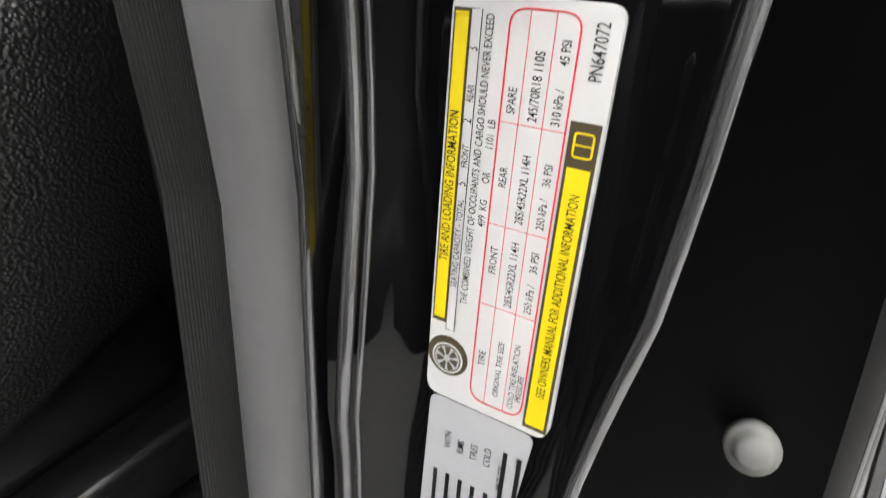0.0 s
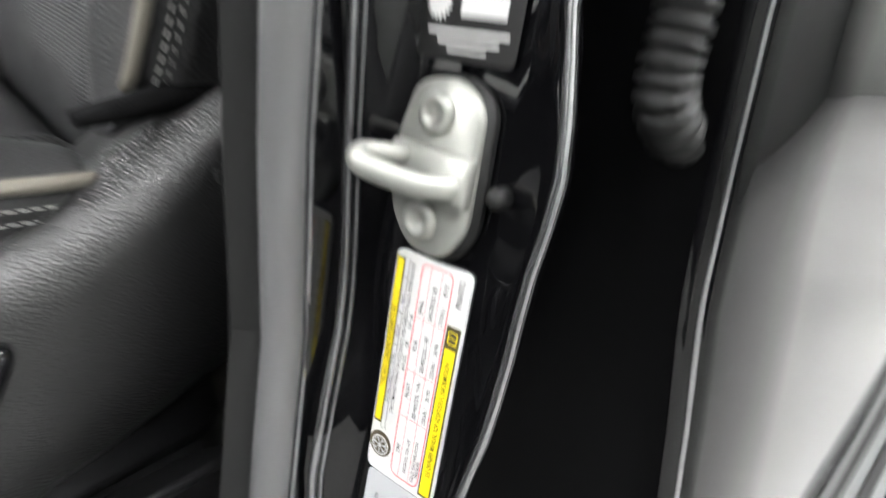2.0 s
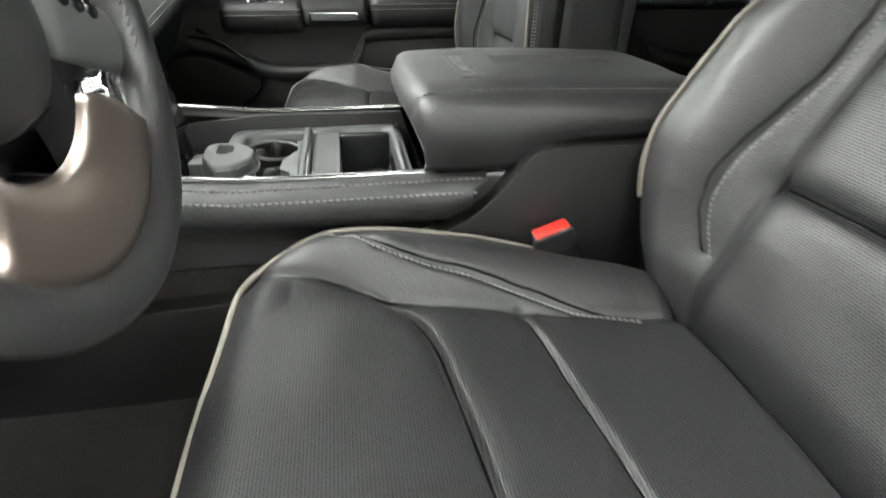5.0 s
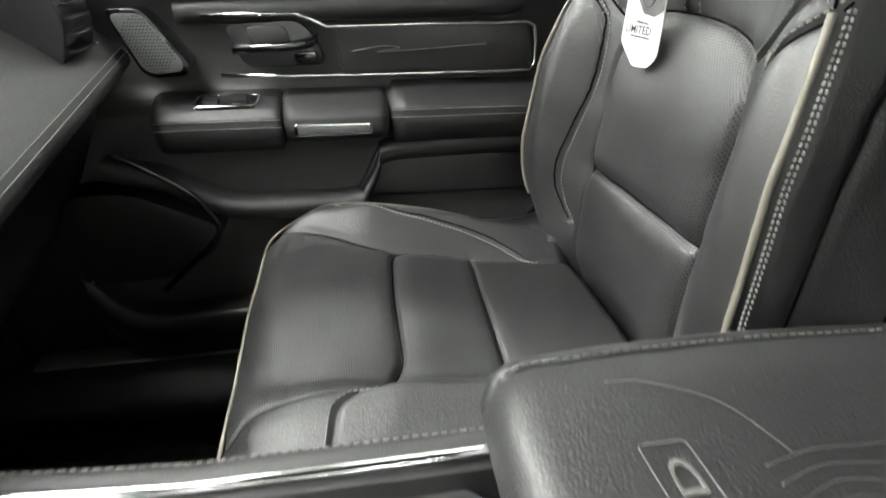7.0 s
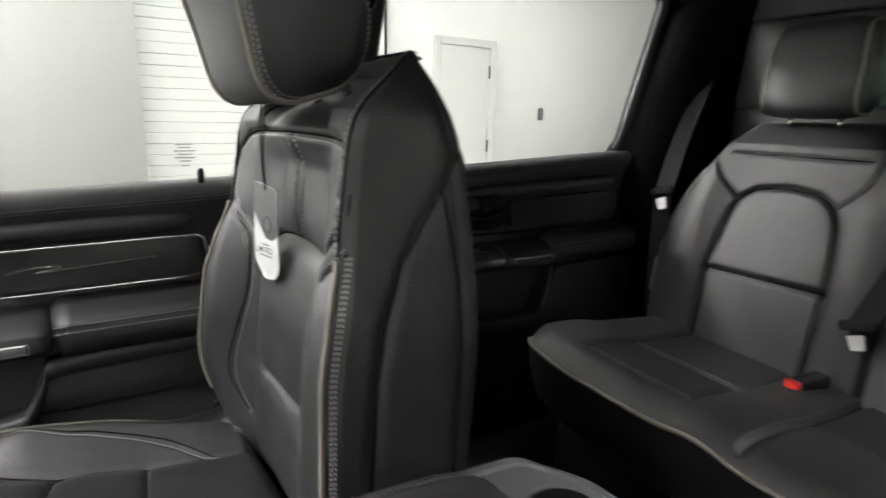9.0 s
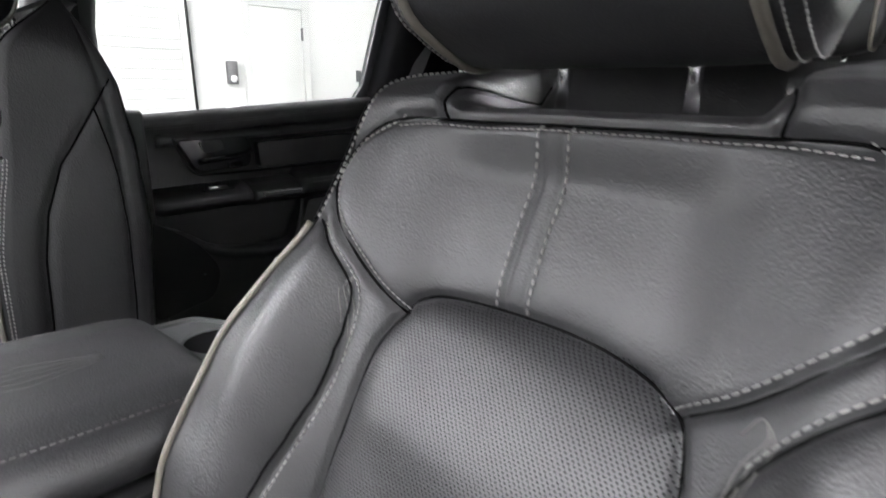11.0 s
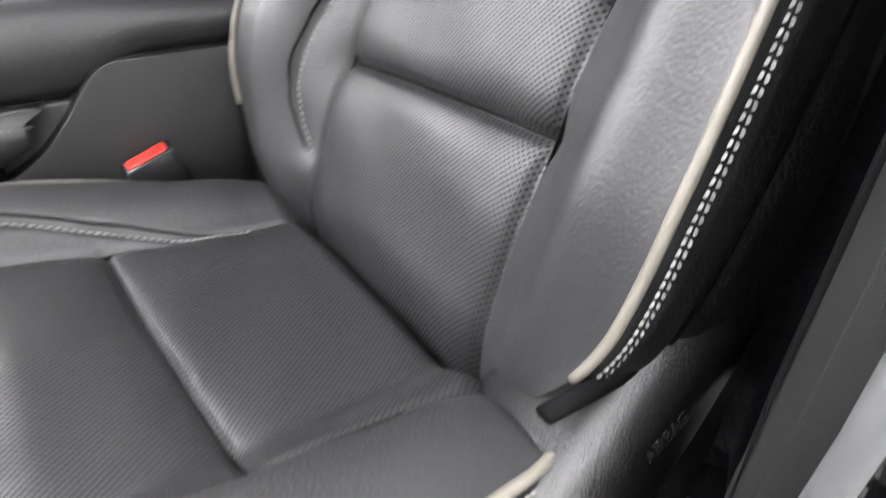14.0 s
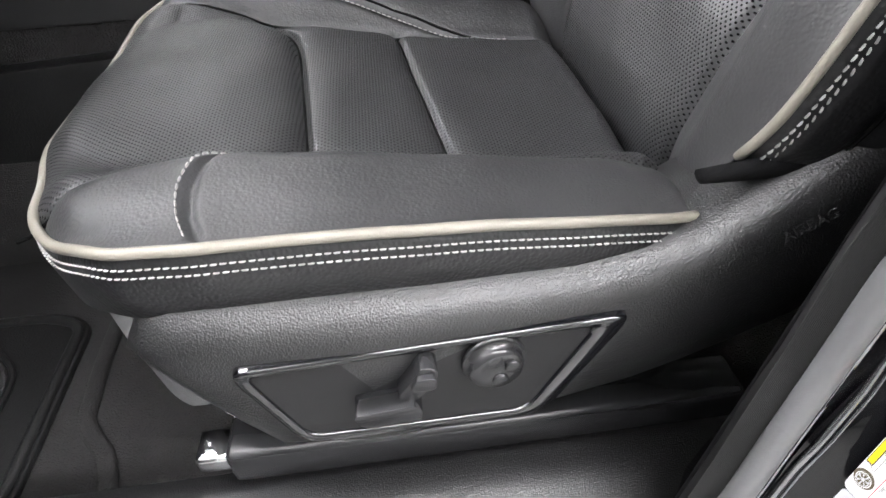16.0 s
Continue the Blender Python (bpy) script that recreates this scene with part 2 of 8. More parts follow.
def rounded(poly, r=0.01, n=4):
    """The polygon with its corners rounded."""
    out = []
    m = len(poly)
    for i in range(m):
        p, a, c = Vector(poly[i]), Vector(poly[i - 1]), Vector(poly[(i + 1) % m])
        d1, d2 = (a - p), (c - p)
        k = min(r, d1.length * 0.45, d2.length * 0.45)
        s, e = p + d1.normalized() * k, p + d2.normalized() * k
        for j in range(n + 1):
            f = j / n
            out.append(tuple((1 - f) ** 2 * s + 2 * f * (1 - f) * p + f * f * e))
    return out


def smooth_path(pts, n=40, closed=False):
    """A Catmull-Rom curve through the points."""
    P = [Vector(p) for p in pts]
    m = len(P)
    segs = m if closed else m - 1
    out = []
    for k in range(n):
        f = k / (n if closed else n - 1) * segs
        i = min(int(f), segs - 1)
        t = f - i

        def at(j):
            return P[j % m] if closed else P[max(0, min(m - 1, j))]
        a, b, c, d = at(i - 1), at(i), at(i + 1), at(i + 2)
        out.append(0.5 * ((2 * b) + (c - a) * t + (2 * a - 5 * b + 4 * c - d) * t * t + (3 * b - a - 3 * c + d) * t ** 3))
    return out


def smooth_path_2d(pts, n=60):
    return [(q.x, q.y) for q in smooth_path([(a, b, 0) for a, b in pts], n)]


def tube_data(pts, r, sides=8, closed=False, flat=1.0):
    P = [Vector(p) for p in pts]
    n = len(P)
    verts, faces = [], []
    up = Vector((0, 0, 1))
    prev = None
    for i in range(n):
        a = P[i - 1] if (i or closed) else P[i]
        b = P[(i + 1) % n] if (i < n - 1 or closed) else P[i]
        t = (b - a)
        t = t.normalized() if t.length > 1e-9 else Vector((1, 0, 0))
        if prev is None:
            ref = up if abs(t.z) < 0.9 else Vector((0, 1, 0))
            s = t.cross(ref).normalized()
        else:
            s = (prev - t * prev.dot(t)).normalized()
        prev = s
        q = t.cross(s)
        rr = r[i] if isinstance(r, (list, tuple)) else r
        for j in range(sides):
            an = 2 * math.pi * j / sides
            verts.append(P[i] + s * (rr * math.cos(an)) + q * (rr * flat * math.sin(an)))
    rings = n if closed else n - 1
    for i in range(rings):
        for j in range(sides):
            a, b = i * sides + j, i * sides + (j + 1) % sides
            c, d = ((i + 1) % n) * sides + (j + 1) % sides, ((i + 1) % n) * sides + j
            faces.append((a, d, c, b))
    if not closed:
        faces.append(tuple(range(sides)))
        faces.append(tuple((n - 1) * sides + j for j in reversed(range(sides))))
    return verts, faces


def tube(name, pts, r, material, parent=None, label="", sides=8, closed=False, flat=1.0):
    v, f = tube_data(pts, r, sides, closed, flat)
    return raw(name, v, f, material, parent, label)


def loft_data(rings, closed=True, caps=True):
    n = len(rings[0])
    verts = [v for r in rings for v in r]
    faces = []
    for i in range(len(rings) - 1):
        for j in range(n if closed else n - 1):
            a, b = i * n + j, i * n + (j + 1) % n
            faces.append((a, b, b + n, a + n))
    if caps and closed:
        faces.append(tuple(reversed(range(n))))
        faces.append(tuple((len(rings) - 1) * n + j for j in range(n)))
    return verts, faces


def loft(name, rings, material, parent=None, label="", closed=True, caps=True, smooth=True):
    v, f = loft_data(rings, closed, caps)
    ob = raw(name, v, f, material, parent, label, smooth=False)
    bm = bmesh.new()
    bm.from_mesh(ob.data)
    bmesh.ops.recalc_face_normals(bm, faces=bm.faces)
    bm.to_mesh(ob.data)
    bm.free()
    if smooth:
        ob.data.shade_smooth()
    return ob


def lathe(name, profile, at, axis, material, parent=None, label="", n=24):
    """Turns (radius, height) pairs about the axis through the point."""
    ax = Vector(axis).normalized()
    s = ax.orthogonal().normalized()
    q = ax.cross(s)
    rings = [[Vector(at) + ax * h + (s * math.cos(2 * math.pi * j / n) + q * math.sin(2 * math.pi * j / n)) * max(r, 1e-4) for j in range(n)] for r, h in profile]
    return loft(name, rings, material, parent, label)


def resample(pts, step):
    P = [Vector(p) for p in pts]
    out, acc, nxt = [], 0.0, 0.0
    for a, b in zip(P, P[1:]):
        d = (b - a).length
        while d > 1e-9 and nxt <= acc + d:
            f = (nxt - acc) / d
            out.append((a + (b - a) * f, (b - a).normalized()))
            nxt += step
        acc += d
    return out


def stitches(name, pts, normal, parent, pitch=0.0062, length=0.0046, width=0.0010, lift=0.0006, slant=0.0, material=None):
    """A row of raised thread stitches along a path; normal: one vector or a function of the place."""
    verts, faces = [], []
    for p, t in resample(pts, pitch):
        nn = Vector(normal(p) if callable(normal) else normal)
        nn = (nn - t * nn.dot(t)).normalized()
        s = t.cross(nn)
        d = (t + s * slant).normalized()
        e = d.cross(nn)
        base = len(verts)
        for f, w, h in ((-0.5, 0.35, 0.1), (-0.3, 1, 1), (0.3, 1, 1), (0.5, 0.35, 0.1)):
            c = p + d * (f * length)
            verts += [c - e * (width * w / 2) - nn * 0.0008, c - e * (width * w * 0.3) + nn * (lift * h), c + e * (width * w * 0.3) + nn * (lift * h), c + e * (width * w / 2) - nn * 0.0008]
        for k in range(3):
            o = base + 4 * k
            for j in range(3):
                faces.append((o + j, o + j + 1, o + j + 5, o + j + 4))
        faces.append((base, base + 1, base + 2, base + 3))
        faces.append((base + 15, base + 14, base + 13, base + 12))
    return raw(name, verts, faces, material or THREAD, parent, "", smooth=False)


def seg_dist(X, Y, line):
    """Distance of each (X, Y) to a polyline."""
    best = np.full(X.shape, 9.0)
    for (ax, ay), (bx, by) in zip(line, line[1:]):
        dx, dy = bx - ax, by - ay
        k = np.clip(((X - ax) * dx + (Y - ay) * dy) / (dx * dx + dy * dy + 1e-12), 0, 1)
        best = np.minimum(best, np.hypot(X - ax - k * dx, Y - ay - k * dy))
    return best


def sstep(x, a, b):
    k = np.clip((x - a) / (b - a), 0, 1)
    return k * k * (3 - 2 * k)


def split_grid(P, UV, region, parts, parent):
    """Cuts a grid of places into one mesh for each region; parts: region -> (name, material, label)."""
    nv, nu = P.shape[:2]
    made = {}
    N = np.cross(np.gradient(P, axis=1), np.gradient(P, axis=0))
    N /= np.linalg.norm(N, axis=-1, keepdims=True) + 1e-12
    for key, (name, material, label) in parts.items():
        ids = np.full((nv, nu), -1)
        verts, uv, faces = [], [], []
        cells = np.argwhere(region == key)
        for i, j in cells:
            f = []
            for a, b in ((i, j), (i, j + 1), (i + 1, j + 1), (i + 1, j)):
                if ids[a, b] < 0:
                    ids[a, b] = len(verts)
                    verts.append(tuple(P[a, b]))
                    uv.append(UV[a, b])
                f.append(int(ids[a, b]))
            faces.append(tuple(f))
        if faces:
            made[key] = raw(name, verts, faces, material, parent, label, uv=uv)
            order = [None] * len(verts)
            for a, b in np.argwhere(ids >= 0):
                order[ids[a, b]] = tuple(N[a, b])
            made[key].data.normals_split_custom_set_from_vertices(order)
    return made


def text(name, body, size, m, material, parent=None, extrude=0.0003, align="LEFT", squeeze=1.0, label=""):
    """Raised letters of the built-in font, as a mesh, laid at the pose m."""
    cu = bpy.data.curves.new("letters", "FONT")
    cu.offset = size * 0.003
    cu.body, cu.size, cu.extrude, cu.align_x, cu.resolution_u = body, size, extrude, align, 3
    ob = bpy.data.objects.new("letters", cu)
    scene.collection.objects.link(ob)
    bpy.context.view_layer.update()
    me = bpy.data.meshes.new_from_object(ob.evaluated_get(bpy.context.evaluated_depsgraph_get()))
    bpy.data.objects.remove(ob)
    bpy.data.curves.remove(cu)
    me.transform(Matrix(m) @ Matrix.Diagonal((squeeze, 1, 1, 1)))
    me.name = name
    me.materials.clear()
    return link(name, me, material, parent, label, smooth=False)


# ---- front seats ----
CENTRE = 0.594           # the truck's middle plane
SEAT_Y = (0.13, 1.058)


def interp(x, table):
    xs, ys = zip(*table)
    return np.interp(x, xs, ys)


def soft_interp(x, table, w=0.022):
    """The table's line with its corners rounded."""
    return sum(interp(x + d * w, table) for d in (-1, -0.6, -0.2, 0.2, 0.6, 1)) / 6


def cushion_point(s, v, driver=True):
    """Front seat cushion top: s from -1 (console side) to 1 (door side), v from 0 (front) to 1 (rear). Gives offset o, x, z."""
    s, v = np.asarray(s, float), np.asarray(v, float)
    w = interp(v, [(0, 0.262), (0.12, 0.268), (0.45, 0.264), (0.7, 0.256), (0.88, 0.247), (0.95, 0.238), (1, 0.215)])
    o = s * w
    a = np.abs(s)
    xf = -0.203 + 0.02 * a ** 2 + 0.075 * np.clip((a - np.where(s > 0, 0.55, 0.70)) / np.where(s > 0, 0.45, 0.30), 0, 1) ** np.where(s > 0, 2.0, 2.4) + 0.034 * sstep(s, 0.15, 0.65)
    if not driver:
        xf = np.where(s > 0, -0.203 + 0.006 * a ** 2 + 0.05 * np.clip((a - 0.84) / 0.16, 0, 1) ** 2.4, xf)
    x = xf + (0.285 - xf) * v
    base = soft_interp(x, [(-0.21, 1.012), (-0.17, 1.022), (-0.10, 1.026), (-0.03, 1.022), (0.05, 1.010), (0.12, 0.998), (0.2, 0.991), (0.29, 0.983)])
    amp = np.where(s > 0, interp(v, [(0, 0.45), (0.15, 0.8), (0.32, 1), (0.6, 1.1), (0.85, 0.95), (1, 0.6)]), interp(v, [(0, 0.45), (0.15, 0.8), (0.32, 1), (0.6, 0.9), (0.85, 0.55), (1, 0.3)]))
    fr = np.clip(1 - v / 0.12, 0, 1)
    st = np.where(s > 0, 0.50, 0.58)
    bk = np.clip((a - st + 0.24 * fr) / (0.26 + 0.36 * fr), 0, 1)
    bol = 0.040 * bk ** 2 * (3 - 2 * bk)
    crest = base + amp * bol
    rim = soft_interp(x, [(-0.21, 1.016), (-0.17, 1.026), (-0.13, 1.040), (-0.10, 1.047), (-0.036, 1.052), (0.05, 1.048), (0.12, 1.041), (0.2, 1.027), (0.265, 1.013), (0.29, 1.002)])
    rim = np.where(s > 0, rim, soft_interp(x, [(-0.21, 1.016), (-0.17, 1.026), (-0.13, 1.040), (-0.10, 1.045), (-0.036, 1.042), (0.0, 1.036), (0.05, 1.028), (0.12, 1.012), (0.2, 0.984), (0.265, 0.964), (0.29, 0.958)]))
    k = sstep(a, 0.80, 1.0)
    z = crest * (1 - k) + rim * k
    z = z - 0.016 * np.clip(1 - v / 0.08, 0, 1) ** 2 * (1 - k)
    return o, x, z


def front_seat(cy, out, bight, theta, name_label, driver, tilt=0.0, hw=0.168):
    """A power front seat. out: -1 where the door is towards -y. theta: recline in degrees."""
    hand, door = -1, 1 if driver else -1      # both seats have the same upholstery, not mirrored
    seat = thing("front_seat", name_label, "car seat", (0.05, cy, 0.70), group="front seats")

    # cushion
    nu, nv = 261, 261
    S, V = np.meshgrid(np.linspace(-1, 1, nu), np.linspace(0, 1, nv))
    o, x, z = cushion_point(S, V, driver)
    seam_i = [(-0.210, -0.178), (-0.190, -0.11), (-0.168, -0.05), (-0.158, 0.0), (-0.156, 0.05), (-0.153, 0.10), (-0.146, 0.15), (-0.135, 0.29)]
    seam_o = [(0.200, -0.160), (0.186, -0.13), (0.178, -0.10), (0.166, -0.066), (0.159, -0.03), (0.158, 0.012), (0.164, 0.05), (0.172, 0.10), (0.18, 0.20), (0.186, 0.29)]
    crease1 = [(-0.164, -0.046), (-0.140, -0.028), (-0.105, -0.012), (-0.06, -0.003), (0.08, 0.010), (0.12, 0.013), (0.158, 0.012)]
    crease2 = [(-0.154, 0.094), (0, 0.106), (0.168, 0.126)]
    cross_o = [(0.160, -0.006), (0.179, -0.019), (0.193, -0.031), (0.220, -0.037), (0.242, -0.035), (0.262, -0.027)]
    if not driver:
        seam_o = [(0.205, -0.195), (0.189, -0.180), (0.182, -0.160), (0.181, -0.127), (0.180, -0.095), (0.176, -0.05), (0.178, -0.006), (0.183, 0.04), (0.186, 0.29)]
        crease1 = [(-0.152, -0.002), (-0.138, -0.010), (-0.11, -0.014), (-0.029, -0.020), (0.043, -0.022), (0.095, -0.023), (0.118, -0.027), (0.176, -0.052)]
        crease2 = [(-0.150, 0.110), (-0.118, 0.107), (-0.039, 0.100), (0.054, 0.095), (0.182, 0.088)]
        door_stitch = [(-0.268, -0.088), (-0.244, -0.064), (-0.222, -0.034), (-0.208, 0.008), (-0.199, 0.06), (-0.188, 0.11), (-0.170, 0.16), (-0.132, 0.215)]
        cross_o = [(0.180, -0.050), (0.192, -0.054), (0.197, -0.073), (0.209, -0.089), (0.221, -0.095), (0.262, -0.102)]
    stitch_i = [(-0.268, -0.098), (-0.234, -0.077), (-0.206, -0.048), (-0.192, 0.0), (-0.183, 0.05), (-0.171, 0.10), (-0.154, 0.15), (-0.124, 0.215)]
    if not driver:
        stitch_i = door_stitch
    for line, depth, sig in ((seam_i, 0.005, 0.0045), (seam_i, 0.009, 0.020), (seam_o, 0.004, 0.0045), (seam_o, 0.005, 0.016), (crease1, 0.008, 0.0040), (crease1, 0.005, 0.016), (crease2, 0.006, 0.0036), (crease2, 0.004, 0.014), (cross_o, 0.0045, 0.003), (stitch_i, 0.0045, 0.0035)):
        d = seg_dist(o, x, line)
        z = z - depth * np.exp(-(d / sig) ** 2)
    z = z - 0.045 * np.clip((x - 0.250) / 0.035, 0, 1) ** 2
    z = z + 0.005 * np.cos(np.clip(o / 0.14, -1, 1) * math.pi / 2)
    z = z + 0.0012 * np.sin(o * 47 + x * 31) * np.sin(x * 43 - o * 17)
    P = np.stack([x, cy + hand * o, z], -1)
    oc, xc = (o[:-1, :-1] + o[1:, 1:]) / 2, (x[:-1, :-1] + x[1:, 1:]) / 2
    lim_o = np.interp(xc, [q[1] for q in seam_o], [q[0] for q in seam_o])
    lim_i = np.interp(xc, [q[1] for q in seam_i], [q[0] for q in seam_i])
    c1 = np.interp(oc, [q[0] for q in crease1], [q[1] for q in crease1])
    c2 = np.interp(oc, [q[0] for q in crease2], [q[1] for q in crease2])
    inside = ((oc < lim_o) & (oc > lim_i)) | (xc < -0.172)
    reg = np.where(inside, np.where(xc < c1, 1, np.where(xc < c2, 2, 3)), np.where(oc > 0, 4, 5))
    UV = np.stack([o, x], -1)
    split_grid(P, UV, reg, {1: ("front_insert", PERF, "perforated black leather"), 2: ("middle_insert", PERF, ""), 3: ("rear_insert", PERF, "perforated black leather"),
                            4: ("outer_bolster", LEATHER, "smooth black leather"), 5: ("inner_bolster", LEATHER, "")}, seat)

    def top(line, lift=0.001, ahead=None):
        """Points on the cushion's top along a line given in (o, x)."""
        got = []
        for q in smooth_path([(p[0], p[1], 0) for p in line], 30):
            a, b = q.x, q.y
            k = np.argmin((o - a) ** 2 + (x - b) ** 2)
            got.append(Vector((b, cy + hand * a, float(z.ravel()[k]) + lift)))
        for i in range(1, len(got) - 1):
            got[i].z = (got[i - 1].z + got[i].z * 2 + got[i + 1].z) / 4
        return got
    stitches("stitching", top([(a + 0.003, b - 0.002) for a, b in stitch_i], 0.0020), (0, 0, 1), seat, width=0.0012 if driver else 0.0019, material=PALETHREAD)
    stitches("stitching", top([(a, b - 0.006) for a, b in cross_o], 0.0014), (0, 0, 1), seat, material=PALETHREAD)
    for line in (seam_i, seam_o, crease1, crease2, [(a - 0.003, b + 0.003) for a, b in stitch_i]):
        tube("seam", top(line, 0.0002), 0.0013, SEAM, seat, sides=6)

    # piping and the stitched skirt under it
    edge = [cushion_point(1, v, driver) for v in np.linspace(0.985, 0.02, 60)] + [cushion_point(s, 0, driver) for s in np.linspace(1, -1, 90)] + [cushion_point(-1, v, driver) for v in np.linspace(0.02, 0.985, 60)]
    rim = [Vector((float(b), cy + hand * float(a), float(c))) for a, b, c in edge]
    for _ in range(2):
        rim = [rim[0]] + [(rim[i - 1] + rim[i] * 2 + rim[i + 1]) / 4 for i in range(1, len(rim) - 1)] + [rim[-1]]
    mid = Vector((0.03, cy, 0))

    def outward(p):
        d = Vector((p.x - mid.x, p.y - mid.y, 0))
        d.x *= 1 - 0.85 * float(sstep(np.array(abs(p.y - mid.y)), 0.16, 0.25) * sstep(np.array(p.x), -0.13, -0.03))
        return d.normalized()
    tube("piping", [p + outward(p) * 0.003 + Vector((0, 0, -0.001)) for p in rim], 0.0034 if out < 0 else 0.0021, PIPING, seat, "pale beige piping", sides=8)
    rings = []
    for p in rim:
        n = outward(p)
        drop = 0.052 + 0.012 * max(0, min(1, (0.05 - p.x) / 0.2))
        rings.append([p + n * 0.001, p + n * 0.005 + Vector((0, 0, -0.008)), p + n * 0.007 + Vector((0, 0, -0.022)), p + n * 0.004 + Vector((0, 0, -drop * 0.8)), p - n * 0.004 + Vector((0, 0, -drop)), p - n * 0.02 + Vector((0, 0, -drop - 0.006))])
    loft("skirt", rings, LEATHER_SIDE, seat, "coarse black leather skirt", closed=False)
    for k, f in ((0.0098, 0.0063), (0.0150, 0.0071)):
        stitches("stitching", [p + outward(p) * f + Vector((0, 0, -k)) for p in rim[3:-30]], outward, seat, pitch=0.0048, length=0.0036, width=0.00045, material=PALETHREAD)
    rings = []
    for p in rim[10:]:
        n = outward(p)
        fr = max(0.0, min(1.0, (0.02 - p.x) / 0.12))
        a = p + Vector((0, 0, -0.052)) - n * 0.006
        rings.append([a, a + Vector((0, 0, -0.03 - 0.03 * fr)) - n * 0.002, a + Vector((0, 0, -0.05 - 0.070 * fr)) - n * (0.004 + 0.004 * fr), a + Vector((0, 0, -0.055 - 0.073 * fr)) - n * (0.02 + 0.03 * fr)])
    loft("cloth_apron", rings, CLOTH, seat, "ribbed grey cloth apron", closed=False)

    # plastic side valance with the switches, on the door side
    st = [(-0.087, 0.985, 0.974, -0.136), (-0.074, 1.000, 0.964, -0.148), (-0.054, 1.006, 0.938, -0.155), (-0.034, 1.008, 0.908, -0.158), (-0.015, 1.007, 0.882, -0.160), (0.05, 1.004, 0.872, -0.160), (0.12, 1.001, 0.874, -0.155), (0.18, 0.998, 0.878, -0.149),
          (0.225, 1.002, 0.884, -0.145), (0.26, 1.014, 0.893, -0.142), (0.30, 1.036, 0.905, -0.138), (0.34, 1.060, 0.92, -0.134), (0.38, 1.078, 0.94, -0.128), (0.42, 1.09, 0.96, -0.12)]
    rings = []
    for xx, zt, zb, yo in st:
        zt += 0.004
        oo = -yo + 0.13
        h = zt - zb
        ring = [(0.175, zt - 0.016), (oo - 0.045, zt - 0.003), (oo - 0.028, zt), (oo - 0.014, zt - 0.004), (oo - 0.004, zt - min(0.014, h * 0.3)), (oo + 0.001, zt - min(0.028, h * 0.45)), (oo, zb + h * 0.3), (oo - 0.004, zb + h * 0.08), (oo - 0.010, zb), (0.16, zb)]
        rings.append([Vector((xx, cy + out * a, b)) for a, b in ring])
    val = loft("side_valance", rings, PLASTIC, seat, "grained black plastic valance")

    def on_val(xx, zz, lift=0.0):
        yo = interp(xx, [(a, -d) for a, b, c, d in st]) + 0.13
        return Vector((xx, cy + out * (yo + lift), zz))
    if driver:
        rim_out = rounded([(-0.029, 0.981), (0.212, 0.974), (0.160, 0.889), (0.001, 0.905)], 0.014, 5)
        rim_in = rounded([(-0.019, 0.9745), (0.188, 0.9680), (0.148, 0.8975), (0.0055, 0.9105)], 0.010, 5)
        n = len(rim_out)

        def ringof(k, lift):
            return [on_val(p[0] + (q[0] - p[0]) * k, p[1] + (q[1] - p[1]) * k, lift) for p, q in zip(rim_out, rim_in)]
        loft("switch_bezel", [ringof(-0.05, -0.003), ringof(0.0, 0.0050), ringof(0.12, 0.0066), ringof(0.85, 0.0056), ringof(0.97, 0.0046), ringof(1.0, 0.0015)], PIANO, val, "gloss black bezel", caps=False)
        v = ringof(1.02, 0.0036)
        raw("switch_panel", v, [tuple(range(n))], PANELBLACK, val, "satin black switch panel", smooth=False)
        kx, kz = 0.1235, 0.9555
        ya = on_val(kx, kz, 0.003)
        ax = Vector((0.12, -1, 0)) if out < 0 else Vector((0.12, 1, 0))
        knob = lathe("lumbar_knob", [(0.020, -0.001), (0.020, 0.002), (0.0185, 0.003), (0.0175, 0.002), (0.0172, 0.008), (0.0155, 0.0105), (0.010, 0.0095), (0.0001, 0.009)], ya, ax, SATINBLACK, val, "round four-way lumbar knob", n=28)
        for an in range(4):
            c = ya + ax.normalized() * 0.0095 + Vector((math.cos(an * math.pi / 2 + 0.2) * 0.0095, 0, math.sin(an * math.pi / 2 + 0.2) * 0.0095))
            lathe("button", [(0.0052, -0.002), (0.0050, 0.0006), (0.0040, 0.0011), (0.0001, 0.0002)], c, ax, SATINBLACK, knob, n=14)
        b = bmesh.new()
        for poly2, d in (([(0.0375, 0.9410), (0.0745, 0.9450), (0.0785, 0.9320), (0.0765, 0.9250), (0.0445, 0.9220), (0.0375, 0.9290)], 0.013), ([(0.0375, 0.9410), (0.0745, 0.9450), (0.0745, 0.9380), (0.0385, 0.9340)], 0.016)):
            y0 = on_val(0.065, 0.9, 0.002).y
            slab(rounded(poly2, 0.004, 3), "y", y0, y0 + out * d, 0.002, 2, b)
        part("seat_switch", b, SATINBLACK, val, "long slide switch", smooth=True)
        y0 = on_val(0.09, 0.94, 0.002).y
        b = slab(rounded([(0.0625, 0.9450), (0.0760, 0.9430), (0.0885, 0.9600), (0.0895, 0.9700), (0.0795, 0.9730), (0.0745, 0.9630)], 0.005, 3), "y", y0, y0 + out * 0.013, 0.002, 2)
        slab(rounded([(0.0715, 0.9560), (0.0875, 0.9560), (0.0885, 0.9670), (0.0765, 0.9670)], 0.004, 3), "y", y0, y0 + out * 0.017, 0.002, 2, b)
